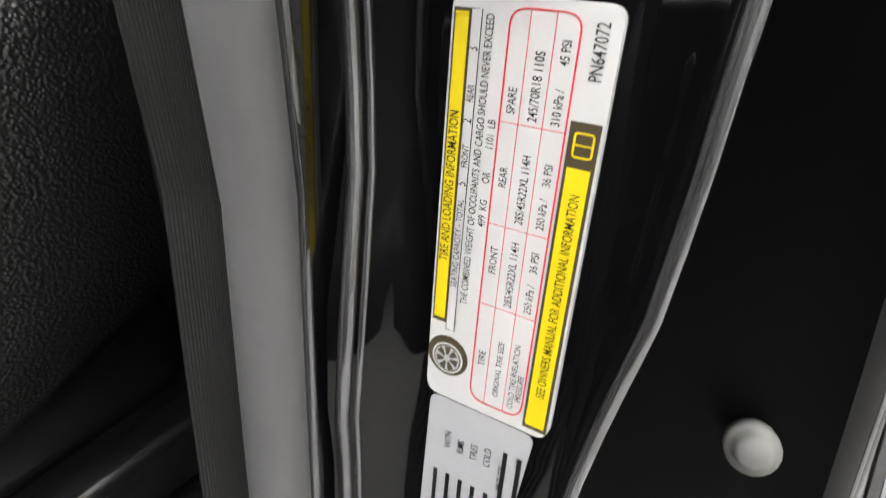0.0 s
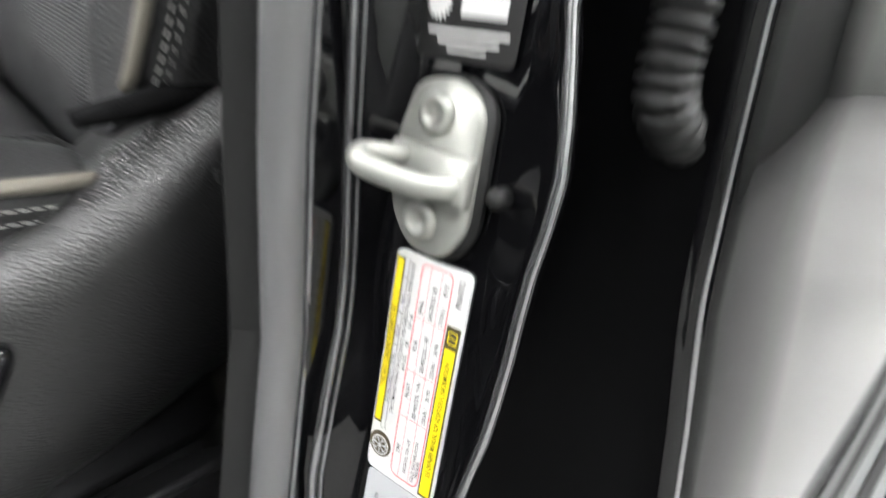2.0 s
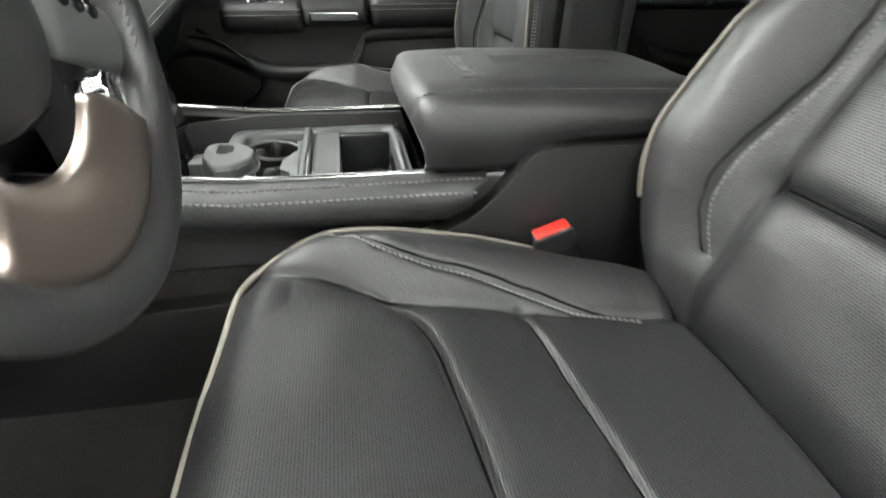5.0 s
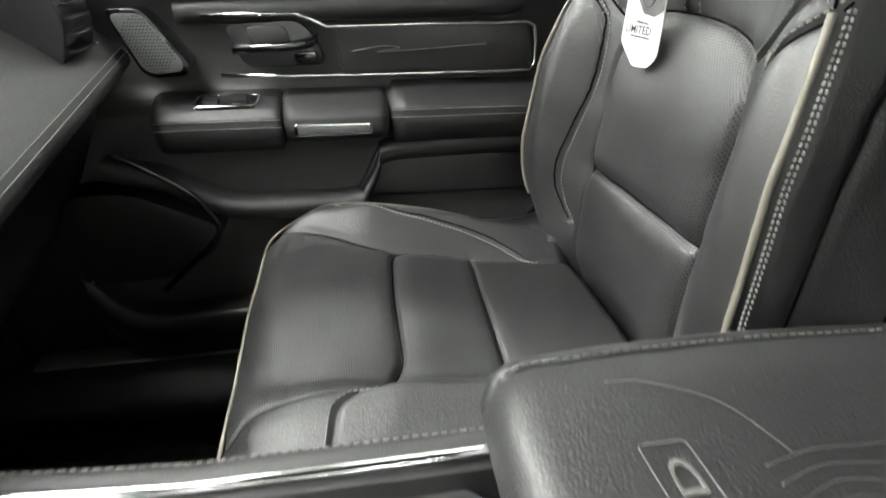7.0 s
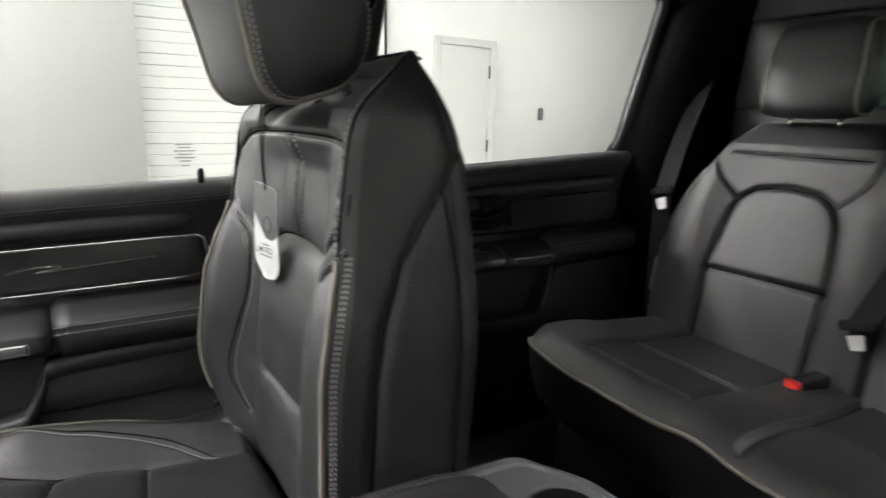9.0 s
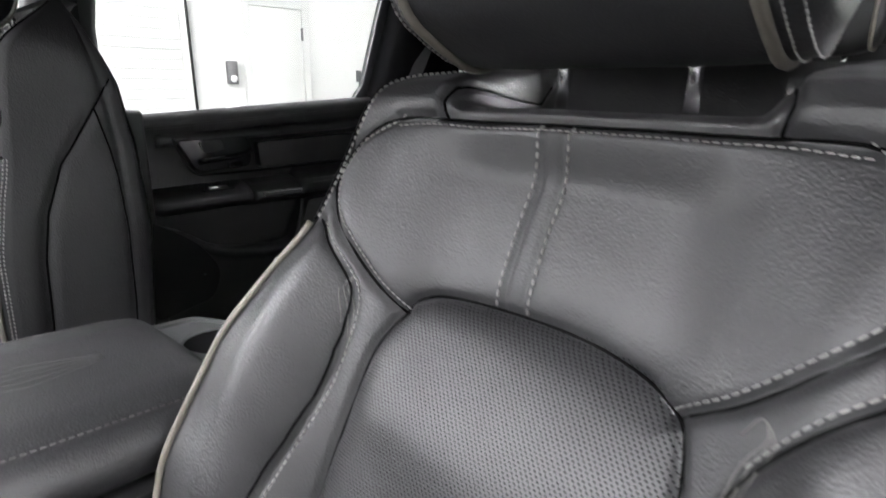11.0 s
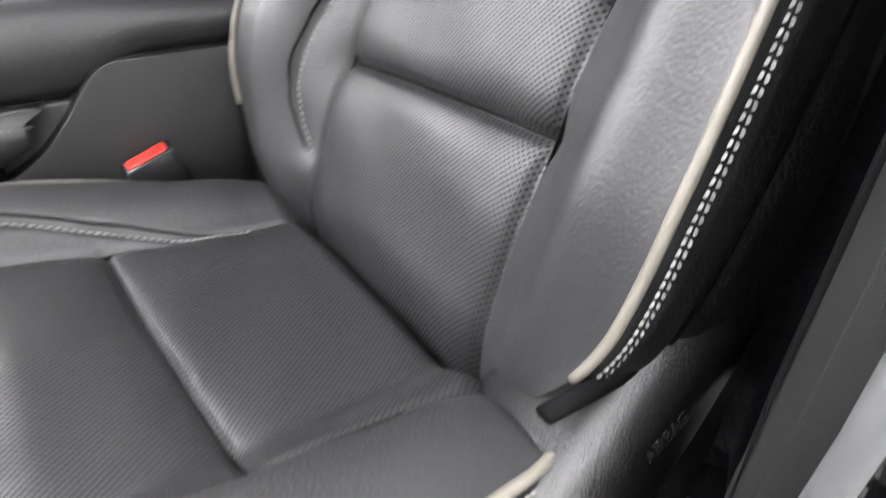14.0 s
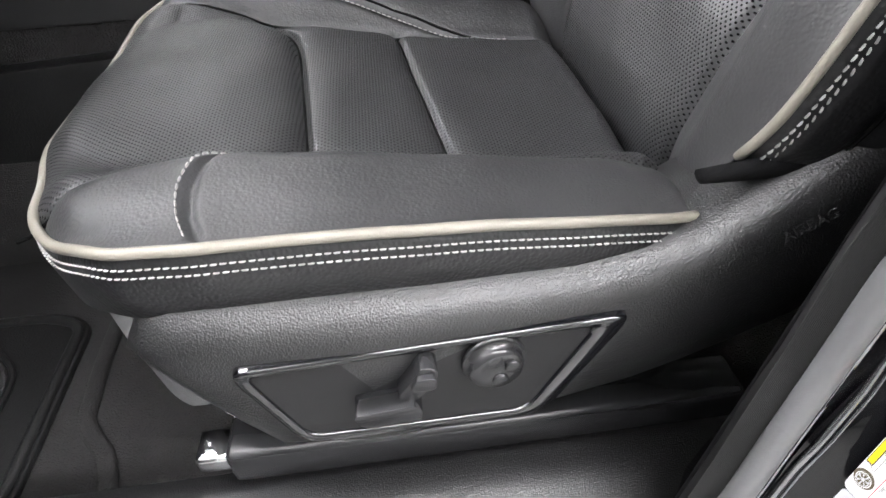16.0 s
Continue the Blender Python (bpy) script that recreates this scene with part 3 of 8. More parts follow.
        part("recline_switch", b, SATINBLACK, val, "upright recline switch", smooth=True)
    # embossed airbag word on the valance
    turn = Euler((radians(62), radians(-30), 0)).to_matrix().to_4x4()
    if driver:
        text("airbag_word", "AIRBAG", 0.009, Matrix.Translation((0.295, cy + out * 0.276, 1.012)) @ turn, PLASTIC, val)
    # track under the seat
    for yy in (0.215 * out, -0.17 * out):
        trk = part("seat_track", box(-0.090, 0.36, cy + yy - 0.022, cy + yy + 0.022, 0.760, 0.802, 0.006), SATINBLACK, seat, "black seat track cover", smooth=True)
        part("runner", box(-0.118, -0.085, cy + yy - 0.016, cy + yy + 0.016, 0.772, 0.794, 0.005), CHROME, trk, "bright metal runner", smooth=True)
    part("seat_base", box(-0.03, 0.30, cy - 0.22, cy + 0.22, 0.80, 0.93, 0.02), SATINBLACK, seat, smooth=True)

    # backrest
    th = radians(theta)
    bx, bz = bight
    st_, ct_ = math.sin(th), math.cos(th)

    def at(oo, t, n):
        return np.stack([bx + t * st_ - n * ct_, cy + hand * np.asarray(oo, float) + 0 * t, bz + t * ct_ + n * st_], -1)
    top_w = [(0.36, 0.237), (0.39, 0.228), (0.45, 0.219), (0.53, 0.217), (0.55, 0.214), (0.57, 0.205), (0.59, 0.193), (0.61, 0.176), (0.62, 0.165)]
    wt_o = [(-0.05, 0.16), (0.0, 0.19), (0.03, 0.220), (0.065, 0.241), (0.10, 0.248), (0.15, 0.252), (0.2, 0.251), (0.30, 0.247)] + top_w
    wt_i = [(-0.05, 0.17), (0.0, 0.208), (0.05, 0.244), (0.10, 0.264), (0.15, 0.271), (0.2, 0.267), (0.28, 0.256)] + top_w
    if not driver:
        wt_i = wt_o
    top_n = [(0.39, 0.024), (0.5, 0.019), (0.53, 0.016), (0.55, 0.006), (0.57, -0.022), (0.59, -0.055), (0.61, -0.088), (0.62, -0.105)] if driver else [(0.39, 0.024), (0.5, 0.019), (0.53, 0.016), (0.55, 0.008), (0.57, -0.012), (0.59, -0.036), (0.61, -0.058), (0.62, -0.068)]
    ne_o = [(-0.05, 0.0), (0.05, 0.012), (0.15, 0.032), (0.28, 0.040), (0.35, 0.032)] + top_n
    ne_i = [(-0.05, 0.0), (0.05, 0.030), (0.10, 0.052), (0.15, 0.060), (0.28, 0.055), (0.35, 0.037)] + top_n

    def half_width(t, sg):
        return float(soft_interp(t, wt_o if sg > 0 else wt_i))

    def edge_depth(t, sg):
        return float(soft_interp(t, ne_o if sg > 0 else ne_i, 0.016))
    nu, nv = 241, 281
    S, T = np.meshgrid(np.linspace(-1, 1, nu), np.linspace(-0.05, 0.62, nv))
    w = np.where(S > 0, soft_interp(T, wt_o), soft_interp(T, wt_i))
    o = S * w
    a = np.abs(o)
    amp = soft_interp(T, [(-0.05, 0.2), (0.05, 0.6), (0.15, 1), (0.30, 1), (0.38, 0.75), (0.46, 0.2), (0.52, 0), (0.6, 0)])
    crest = 0.054 * amp * sstep(a, 0.140, 0.228)
    edge_n = np.where(S > 0, soft_interp(T, ne_o, 0.016), soft_interp(T, ne_i, 0.016))
    low = [(-0.05, -0.01), (0.1, 0.002), (0.25, 0.004), (0.4, 0.006), (0.51, 0.006)]
    shoulder = sstep(a, 0.112, 0.140)
    n = crest + interp(T, low + [(0.525, 0.0), (0.545, -0.022), (0.56, -0.045), (0.58, -0.075), (0.60, -0.095), (0.62, -0.105)]) * (1 - shoulder) + interp(T, low + [(0.53, 0.012), (0.55, 0.006), (0.565, -0.012), (0.585, -0.045), (0.605, -0.08), (0.62, -0.105)]) * shoulder
    k = sstep(a / w, 0.76, 1.0)
    n = n * (1 - k) + edge_n * k
    hollow = sstep(T, 0.25, 0.40) * (1 - sstep(T, 0.47, 0.53)) * (1 - sstep(a, 0.075, 0.165))
    n = n - 0.026 * hollow
    if driver:
        n = np.maximum(n - 0.050 * sstep(T, 0.532, 0.556) * (1 - sstep(a, 0.100, 0.126)), -0.100)
    half = [(0.142, -0.04), (0.139, 0.10), (0.137, 0.18), (0.134, 0.26), (0.130, 0.31), (0.121, 0.340), (0.104, 0.358), (0.075, 0.369), (0.04, 0.373), (0.0, 0.374)]
    ring = half + [(-p, q) for p, q in reversed(half[:-1])]
    ring = [(p - 0.020 * float(sstep(np.array(q), 0.345, 0.374)), q) for p, q in ring]
    crease = [(-0.135, 0.152), (0, 0.157), (0.138, 0.158)]
    panel = [(0.118, 0.346), (0.150, 0.364), (0.185, 0.393), (0.212, 0.420), (0.224, 0.450), (0.212, 0.485), (0.182, 0.511), (0.13, 0.517), (0, 0.519)]
    panel = panel + [(-p, q) for p, q in reversed(panel[:-1])]
    seam2_o = [(0.136, 0.24), (0.140, 0.27), (0.148, 0.30), (0.162, 0.33), (0.190, 0.365), (0.236, 0.405)]
    stb_i = [(-0.158, 0.056), (-0.172, 0.078), (-0.182, 0.110), (-0.180, 0.160), (-0.164, 0.237), (-0.157, 0.29), (-0.158, 0.338), (-0.172, 0.364), (-0.218, 0.402)]
    notch = [(0.131, 0.519), (0.135, 0.535), (0.130, 0.553), (0.117, 0.572), (0.108, 0.60)]
    notch_i = [(-p, q) for p, q in notch]
    strap1, strap2 = [(-0.032, 0.378), (-0.027, 0.517)], [(-0.014, 0.378), (-0.010, 0.518)]
    for line, depth, sig in ((ring, 0.006, 0.0042), (ring, 0.006, 0.016), (crease, 0.008, 0.0042), (crease, 0.006, 0.016), (panel, 0.005, 0.0045), (panel, 0.002, 0.014), (seam2_o, 0.004, 0.004), (seam2_o, 0.003, 0.013), (strap1, 0.002, 0.003), (strap2, 0.002, 0.003), (stb_i, 0.005, 0.0038), (stb_i, 0.003, 0.013), (notch, 0.006, 0.005), (notch_i, 0.006, 0.005)):
        n = n - depth * np.exp(-(seg_dist(o, T, line) / sig) ** 2)
    n = n + 0.0012 * np.sin(o * 43 + T * 29) * np.sin(T * 37 - o * 13)
    n = n - 0.035 * np.clip((0.035 - T) / 0.085, 0, 1) ** 1.6
    P = at(o, T, n)
    oc, tc = (o[:-1, :-1] + o[1:, 1:]) / 2, (T[:-1, :-1] + T[1:, 1:]) / 2
    aoc = np.abs(oc)
    inside = tc < np.interp(aoc, [p for p, q in reversed(half)], [q for p, q in reversed(half)], right=-1)
    inside |= (aoc < 0.131) & (tc < 0.30)
    top_y = np.interp(aoc, [0, 0.118, 0.150, 0.185, 0.212, 0.224, 0.3], [0.3, 0.346, 0.364, 0.393, 0.420, 0.450, 0.48])
    reg = np.where(inside, np.where(tc < 0.156, 1, 2), np.where(tc > top_y, 3, np.where(oc > 0, 4, 5)))
    UV = np.stack([o, T], -1)
    split_grid(P, UV, reg, {1: ("lower_back_insert", PERF, "perforated black leather"), 2: ("upper_back_insert", PERF, ""), 3: ("yoke", LEATHER, "smooth black leather"), 4: ("outer_back_bolster", LEATHER, ""), 5: ("inner_back_bolster", LEATHER, "")}, seat)

    def face(line, lift=0.0012, count=40):
        got = []
        for q in smooth_path([(p[0], p[1], 0) for p in line], count):
            kk = np.argmin((o - q.x) ** 2 + (T - q.y) ** 2)
            got.append((q.x, q.y, float(n.ravel()[kk]) + lift))
        for i in range(1, len(got) - 1):
            got[i] = (*got[i][:2], (got[i - 1][2] + 2 * got[i][2] + got[i + 1][2]) / 4)
        return [Vector(at(*g)) for g in got]
    nrm = Vector((-ct_, 0, st_))
    for line in ([(p * 0.965, q + 0.004) for p, q in panel[:7]], [(p * 0.965, q + 0.004) for p, q in panel[-7:]], [(p * 0.97, q - 0.006) for p, q in panel[6:-6]], [(p, q + 0.007) for p, q in seam2_o[3:]], [(p + 0.006, q) for p, q in stb_i], [(p - 0.005, q) for p, q in strap1], [(p + 0.005, q) for p, q in strap2]):
        if len(line) == 2:
            stitches("stitching", face(line, 0.0016), nrm, seat, pitch=0.0080, length=0.0052, width=0.0022, material=PALETHREAD)
        else:
            stitches("stitching", face(line), nrm, seat, width=0.0013, material=PALETHREAD)
    for line in (ring, crease, seam2_o, panel, notch, notch_i, [(p - 0.004, q) for p, q in stb_i]):
        tube("seam", face(line, 0.0002, 60), 0.0013, SEAM, seat, sides=6)
    # faint embroidered curls beside the yoke
    for sg in (1, -1):
        for q in range(3):
            line = [(sg * (0.150 + 0.006 * q), 0.30 + 0.01 * q), (sg * (0.158 + 0.004 * q), 0.335), (sg * (0.168 + 0.002 * q), 0.352), (sg * 0.163, 0.362), (sg * 0.155, 0.35)]
            tube("embroidery", face(line, 0.0004, 16), 0.0005, EMBOSS, seat, sides=4)
    # sides and back
    rows = np.linspace(-0.05, 0.62, 68)
    dep = [(-0.05, 0.13), (0.1, 0.165), (0.3, 0.167), (0.42, 0.156), (0.51, 0.134), (0.555, 0.119), (0.59, 0.108), (0.61, 0.104), (0.62, 0.109)]
    if not driver:
        dep = dep[:5] + [(0.555, 0.112), (0.59, 0.092), (0.61, 0.078), (0.62, 0.073)]
    sweep = [(0.08, 0.26), (0.27, 0.275), (0.33, 0.295), (0.395, 0.38), (0.43, 0.51), (0.472, 0.68), (0.504, 0.83), (0.53, 0.97)]

    def side_at(sg, t, f, lift=0.0):
        """A place on the side panel: f from the front edge back to the rear corner."""
        nn, dd = edge_depth(t, sg), float(interp(t, dep))
        if f < 0.08:
            b = 0.1 * f
        elif f <= 0.92:
            b = 0.008 + 0.002 * math.sin(f * 3.1) - 0.003 * math.exp(-((f - 0.80) / 0.025) ** 2) - 0.012 * max(0, (f - 0.6) / 0.4) ** 2
        else:
            b = 0.0 - 0.030 * (f - 0.92) / 0.08
        b *= min(1.0, 0.25 + 0.75 * max(0.0, (0.60 - t) / 0.05))
        g = 0.004 * math.exp(-((f - float(interp(t, sweep))) / 0.04) ** 2)
        return Vector(at(sg * (half_width(t, sg) + b - g + lift), t, nn - f * (nn + dd)))
    for sg, nm in ((1, "outer_side_panel"), (-1, "inner_side_panel")):
        rings = [[side_at(sg, t, f) for f in [0, 0.03] + list(np.linspace(0.08, 0.92, 40)) + [0.96, 1.0]] for t in rows]
        loft(nm, rings, LEATHER_SIDE if out < 0 else LEATHER, seat, "smooth black leather side", closed=False)
        tube("seam", [side_at(sg, t, float(interp(t, sweep)), 0.0004) for t in np.linspace(0.08, 0.515, 60)], 0.0015, SEAM, seat, sides=6)
        tube("seam", [side_at(sg, t, float(interp(t, [(-0.04, 0.82), (0.2, 0.81), (0.38, 0.76), (0.47, 0.69)])), 0.0004) for t in np.linspace(-0.04, 0.472, 40)], 0.0014, SEAM, seat, sides=6)
        tube("seam", [Vector(at(sg * half_width(t, sg), t, edge_depth(t, sg) + 0.0004)) for t in np.linspace(0.40, 0.612, 50)], 0.0013, SEAM, seat, sides=6)
        pip = [Vector(at(sg * (half_width(t, sg) + 0.001), t, edge_depth(t, sg) + 0.002)) for t in np.linspace(0.052 if sg > 0 else 0.066, 0.397, 60)]
        tube("piping", pip, 0.0032, PIPING, seat, "pale beige piping", sides=8)
        for b in (0.0066, 0.0108):
            pts = [Vector(at(sg * (half_width(t, sg) + 0.0045 + 0.2 * b), t, edge_depth(t, sg) - b)) for t in np.linspace(0.045, 0.405, 60)]
            stitches("stitching", pts, (0, sg * hand, 0), seat, pitch=0.0056, length=0.0038, width=0.0005 if out < 0 else 0.0019, lift=0.0008, slant=0.18 if b < 0.010 else -0.18, material=PALETHREAD)
        pts = [Vector(at(sg * (half_width(t, sg) - 0.0055), t, edge_depth(t, sg) + 0.0022)) for t in np.linspace(0.405, 0.60, 40)]
        stitches("stitching", pts, (-ct_, sg * hand * 0.3, st_), seat, pitch=0.0066, width=0.0015, lift=0.0009, material=PALETHREAD)
    rings = []
    for t in rows:
        dd = float(interp(t, dep))
        rings.append([Vector(at(half_width(t, q) * q * 0.90, t, -dd - 0.012 * (1 - q * q))) for q in np.linspace(-1, 1, 13)])
    loft("seat_back", rings, LEATHER_SIDE, seat, "black back panel", closed=False)
    rings = [[Vector(at(q * 0.165, 0.62 + 0.002 * math.sin(f * math.pi), (-0.104 - f * 0.017) if driver else (-0.067 - f * 0.014))) for q in np.linspace(-1, 1, 9)] for f in np.linspace(0, 1, 5)]
    loft("top_panel", rings, LEATHER, seat, closed=False)
    # head restraint
    for sg in (-0.055, 0.055):
        tube("post", [Vector(at(sg, 0.54, -0.06)), Vector(at(sg, 0.64, -0.02))], 0.006, CHROME, seat, "bright steel post", sides=12)
    hc, hn, hh, hd = (0.668, 0.020, 0.108, 0.078) if driver else (0.668, 0.054, 0.108, 0.066)
    ch, sh_ = math.cos(radians(tilt)), math.sin(radians(tilt))
    rings = []
    for q in np.linspace(-1, 1, 33):
        c = (1 - abs(q) ** 6) ** (1 / 6) if abs(q) < 1 else 0.0
        r = []
        for an in np.linspace(0, 2 * math.pi, 36, endpoint=False):
            cs, sn = math.cos(an), math.sin(an)
            e = 0.62
            rn = abs(cs) ** e * (1 if cs > 0 else -1) * hd * (0.70 + 0.30 * c)
            rt = abs(sn) ** e * (1 if sn > 0 else -1) * hh * (0.72 + 0.28 * c)
            rn -= 0.020 * (rt / hh) if rt < 0 else -0.004
            rn += 0.010 * (1 - q * q) * (cs > 0)
            rt, rn = rt * ch - rn * sh_, rn * ch + rt * sh_
            r.append(Vector(at(q * hw * (1 if driver else 1 - 0.13 * max(0.0, -rt / hh)), hc + rt, hn + rn - 0.0008 * tilt)))
        rings.append(r)
    head = loft("head_restraint", rings, LEATHER, seat, "black leather head restraint")
    for q in (0.82, -0.82):
        i = int(round((q + 1) / 2 * 32))
        c0 = sum(rings[i], Vector()) / 36
        tube("piping", [c0 + (p - c0) * 1.012 for p in rings[i]], 0.0042, PIPING, head, "pale beige piping", closed=True)
        for dq in (0.065, 0.13):
            ii = int(round((q + dq * (1 if q > 0 else -1) + 1) / 2 * 32))
            loop = [c0 * 0 + p for p in rings[ii]]
            c1 = sum(loop, Vector()) / 36
            stitches("stitching", [c1 + (p - c1) * 1.015 for p in loop + loop[:1]], lambda p, c1=c1: (p - c1), head, width=0.0014, material=PALETHREAD)
    # dark guard where the backrest meets the valance
    rings = []
    for f in np.linspace(0, 1, 11):
        c = Vector(at(door * (0.238 + 0.006 * math.sin(f * math.pi)), 0.046 + 0.112 * f, 0.038 - 0.173 * f))
        k = math.sin(math.pi * (0.12 + 0.76 * f))
        rings.append([c + Vector((0, out * 0.006 * math.cos(g), 0.010 * k * math.sin(g) - 0.013)) for g in np.linspace(0, 2 * math.pi, 14, endpoint=False)])
    loft("hinge_cover", rings, DARKTRIM, seat, "black hinge cover")
    return seat


front_seat(SEAT_Y[0], -1, (0.268, 0.992), 27, "black perforated leather driver's seat with pale piping, reclined", True, 0.0, 0.149)
front_seat(SEAT_Y[1], 1, (0.262, 0.985), 5.5, "black perforated leather passenger seat with pale piping, upright", False, 22.0, 0.152)


# ---- cab shell ----
def structure(name, bm, material, label, category="", smooth=True):
    return tagged(part(name, bm, material, None, smooth=smooth), label, category or name.split("_")[0], kind="structure")


b = box(-1.0, 1.75, -0.20, 1.42, 0.60, 0.64, 0.0)
fl = structure("floor", b, CARPET, "charcoal carpeted truck floor", "floor")
tube("moulded_ridge", smooth_path([(-0.335, 0.30, 0.642), (-0.333, 0.20, 0.644), (-0.331, 0.145, 0.645), (-0.327, 0.10, 0.645), (-0.323, 0.066, 0.645), (-0.308, 0.042, 0.645), (-0.288, 0.018, 0.645), (-0.275, -0.011, 0.645), (-0.264, -0.05, 0.645)], 60), 0.010, CARPET, fl, "moulded carpet step", sides=12)
structure("ceiling", box(-0.35, 1.85, -0.22, 1.42, 1.985, 2.02, 0.01), HEADLINER, "black headliner under the roof", "ceiling")
# rear wall of the cab with its window opening
for nm, bb in (("wall_rear", (1.70, 1.76, -0.25, 1.45, 0.62, 1.57)),):
    structure(nm, box(*bb, 0.01), SOFT, "black trimmed rear cab wall", "wall")
structure("wall_rear_top", box(1.70, 1.76, -0.25, 1.45, 1.80, 2.0, 0.01), SOFT, "black rear header above the window", "wall")
for nm, y0, y1 in (("wall_rear_left", -0.25, 0.24), ("wall_rear_right", 0.95, 1.45)):
    structure(nm, box(1.70, 1.76, y0, y1, 1.57, 1.80, 0.01), SOFT, "black corner trim beside the rear window", "wall")
w = structure("window_rear", box(1.722, 1.728, 0.24, 0.95, 1.57, 1.80, 0.0), GREENGLASS, "green tinted sliding rear window", "window")
for yy in (0.42, 0.72):
    part("window_frame", box(1.705, 1.735, yy - 0.012, yy + 0.012, 1.57, 1.80, 0.004), SATINBLACK, w)
for k in range(14):
    part("defroster_wire", box(1.7195, 1.7212, 0.24, 0.95, 1.582 + 0.015 * k, 1.583 + 0.015 * k, 0), BLACKINK, w)

# passenger side: pillars, roof rail
rail = slab([(-0.5, 1.93), (1.75, 1.93), (1.75, 2.02), (-0.5, 2.02)], "y", 1.33, 1.45, 0.02)
structure("roof_rail_passenger", rail, HEADLINER, "black cloth roof rail", "trim")
structure("roof_rail_driver", slab([(-0.5, 1.93), (1.75, 1.93), (1.75, 2.02), (-0.5, 2.02)], "y", -0.26, -0.14, 0.02), HEADLINER, "black cloth roof rail", "trim")
rings = []
for z, x0, x1, y in ((0.62, 0.42, 0.66, 1.40), (1.0, 0.42, 0.64, 1.42), (1.40, 0.43, 0.60, 1.43), (1.60, 0.47, 0.60, 1.41), (1.80, 0.50, 0.62, 1.38), (1.98, 0.52, 0.66, 1.34)):
    rings.append([Vector((x0, y + 0.06, z)), Vector((x0, y, z)), Vector((x0 + 0.02, y - 0.03, z)), Vector((x1 - 0.02, y - 0.03, z)), Vector((x1, y, z)), Vector((x1, y + 0.06, z))])
tagged(loft("pillar_passenger", rings, SOFT), "black trimmed pillar between passenger doors", "pillar", kind="structure")
rings = []
for z, x0, y in ((0.62, 1.40, 1.38), (1.0, 1.40, 1.40), (1.30, 1.395, 1.41), (1.45, 1.385, 1.42), (1.60, 1.44, 1.42), (1.80, 1.52, 1.40), (1.88, 1.58, 1.38), (1.98, 1.62, 1.35)):
    rings.append([Vector((x0, y + 0.05, z)), Vector((x0, y, z)), Vector((x0 + 0.03, y - 0.05, z)), Vector((1.72, y - 0.12, z)), Vector((1.76, y + 0.05, z))])
tagged(loft("pillar_rear_passenger", rings, DARKTRIM), "black soft rear quarter trim", "pillar", kind="structure")
rings = []
for z, x0, y in ((0.62, 1.40, -0.19), (1.45, 1.40, -0.23), (1.80, 1.52, -0.21), (1.98, 1.62, -0.16)):
    rings.append([Vector((x0, y - 0.05, z)), Vector((x0, y, z)), Vector((x0 + 0.03, y + 0.05, z)), Vector((1.72, y + 0.12, z)), Vector((1.76, y - 0.05, z))])
tagged(loft("pillar_rear_driver", rings, DARKTRIM), "black soft rear quarter trim", "pillar", kind="structure")
for nm, y in (("pillar_front_passenger", 1.40), ("pillar_front_driver", -0.20)):
    tagged(tube(nm, [(-1.05, y, 1.36), (-0.7, y * 0.98 + 0.012, 1.68), (-0.32, y * 0.96 + 0.02, 1.99)], 0.045, SOFT, sides=10), "black trimmed windscreen pillar", "pillar", kind="structure")
# firewall and kick panels close the footwell
structure("kick_panel_passenger", box(-1.05, -0.655, 1.36, 1.46, 0.6, 1.42, 0.01), CARPET, "dark carpeted kick panel", "wall")
structure("kick_panel_driver", box(-1.05, -0.62, -0.27, -0.19, 0.6, 1.42, 0.01), CARPET, "dark carpeted kick panel", "wall")
structure("pillar_foot_passenger", box(0.40, 0.66, 1.36, 1.46, 0.6, 1.42, 0.01), PLASTIC, "black pillar trim between passenger doors", "pillar")
structure("firewall", box(-1.05, -1.0, -0.22, 1.42, 0.6, 1.33, 0.0), CARPET, "dark carpeted firewall", "wall")

# driver's sill and the ledge beside the seat
rings = []
for x in np.linspace(-0.9, 0.42, 24):
    k = 0.02 * math.exp(-((x - 0.1) / 0.25) ** 2)
    prof = [(-0.205, 0.60), (-0.21, 0.70), (-0.205, 0.728), (-0.19, 0.738), (-0.15, 0.742 + k), (-0.115, 0.748 + k), (-0.085, 0.742), (-0.065, 0.70), (-0.055, 0.62)]
    rings.append([Vector((x, a, c)) for a, c in prof])
tagged(loft("sill_driver", rings, PLASTIC, closed=False), "grained black door sill cover", "sill", kind="structure")
rings = [[Vector((x, 1.19 + 0.594 - 0.594 + a, c)) for a, c in ((0.26, 0.60), (0.26, 0.76), (0.20, 0.765), (0.14, 0.762), (0.11, 0.75), (0.09, 0.62))] for x in (-1.0, 1.5)]
tagged(loft("sill_passenger", rings, PLASTIC, closed=False), "grained black door sill cover", "sill", kind="structure")
b = box(-0.62, -0.02, 1.33, 1.375, 0.758, 0.768, 0.003)
tagged(part("sill_plate", b, STEEL, None, smooth=True), "brushed metal sill plate on the doorway", "trim", kind="structure")

# transmission tunnel and floor hump under the console
rings = [[Vector((x, a, c)) for a, c in ((0.38, 0.60), (0.40, 0.70), (0.425, 0.80), (0.455, 0.83), (0.735, 0.83), (0.765, 0.80), (0.79, 0.70), (0.81, 0.60))] for x in (-1.0, 0.75)]
tagged(loft("floor_tunnel", rings, CARPET), "charcoal carpeted floor tunnel", "floor", kind="structure")


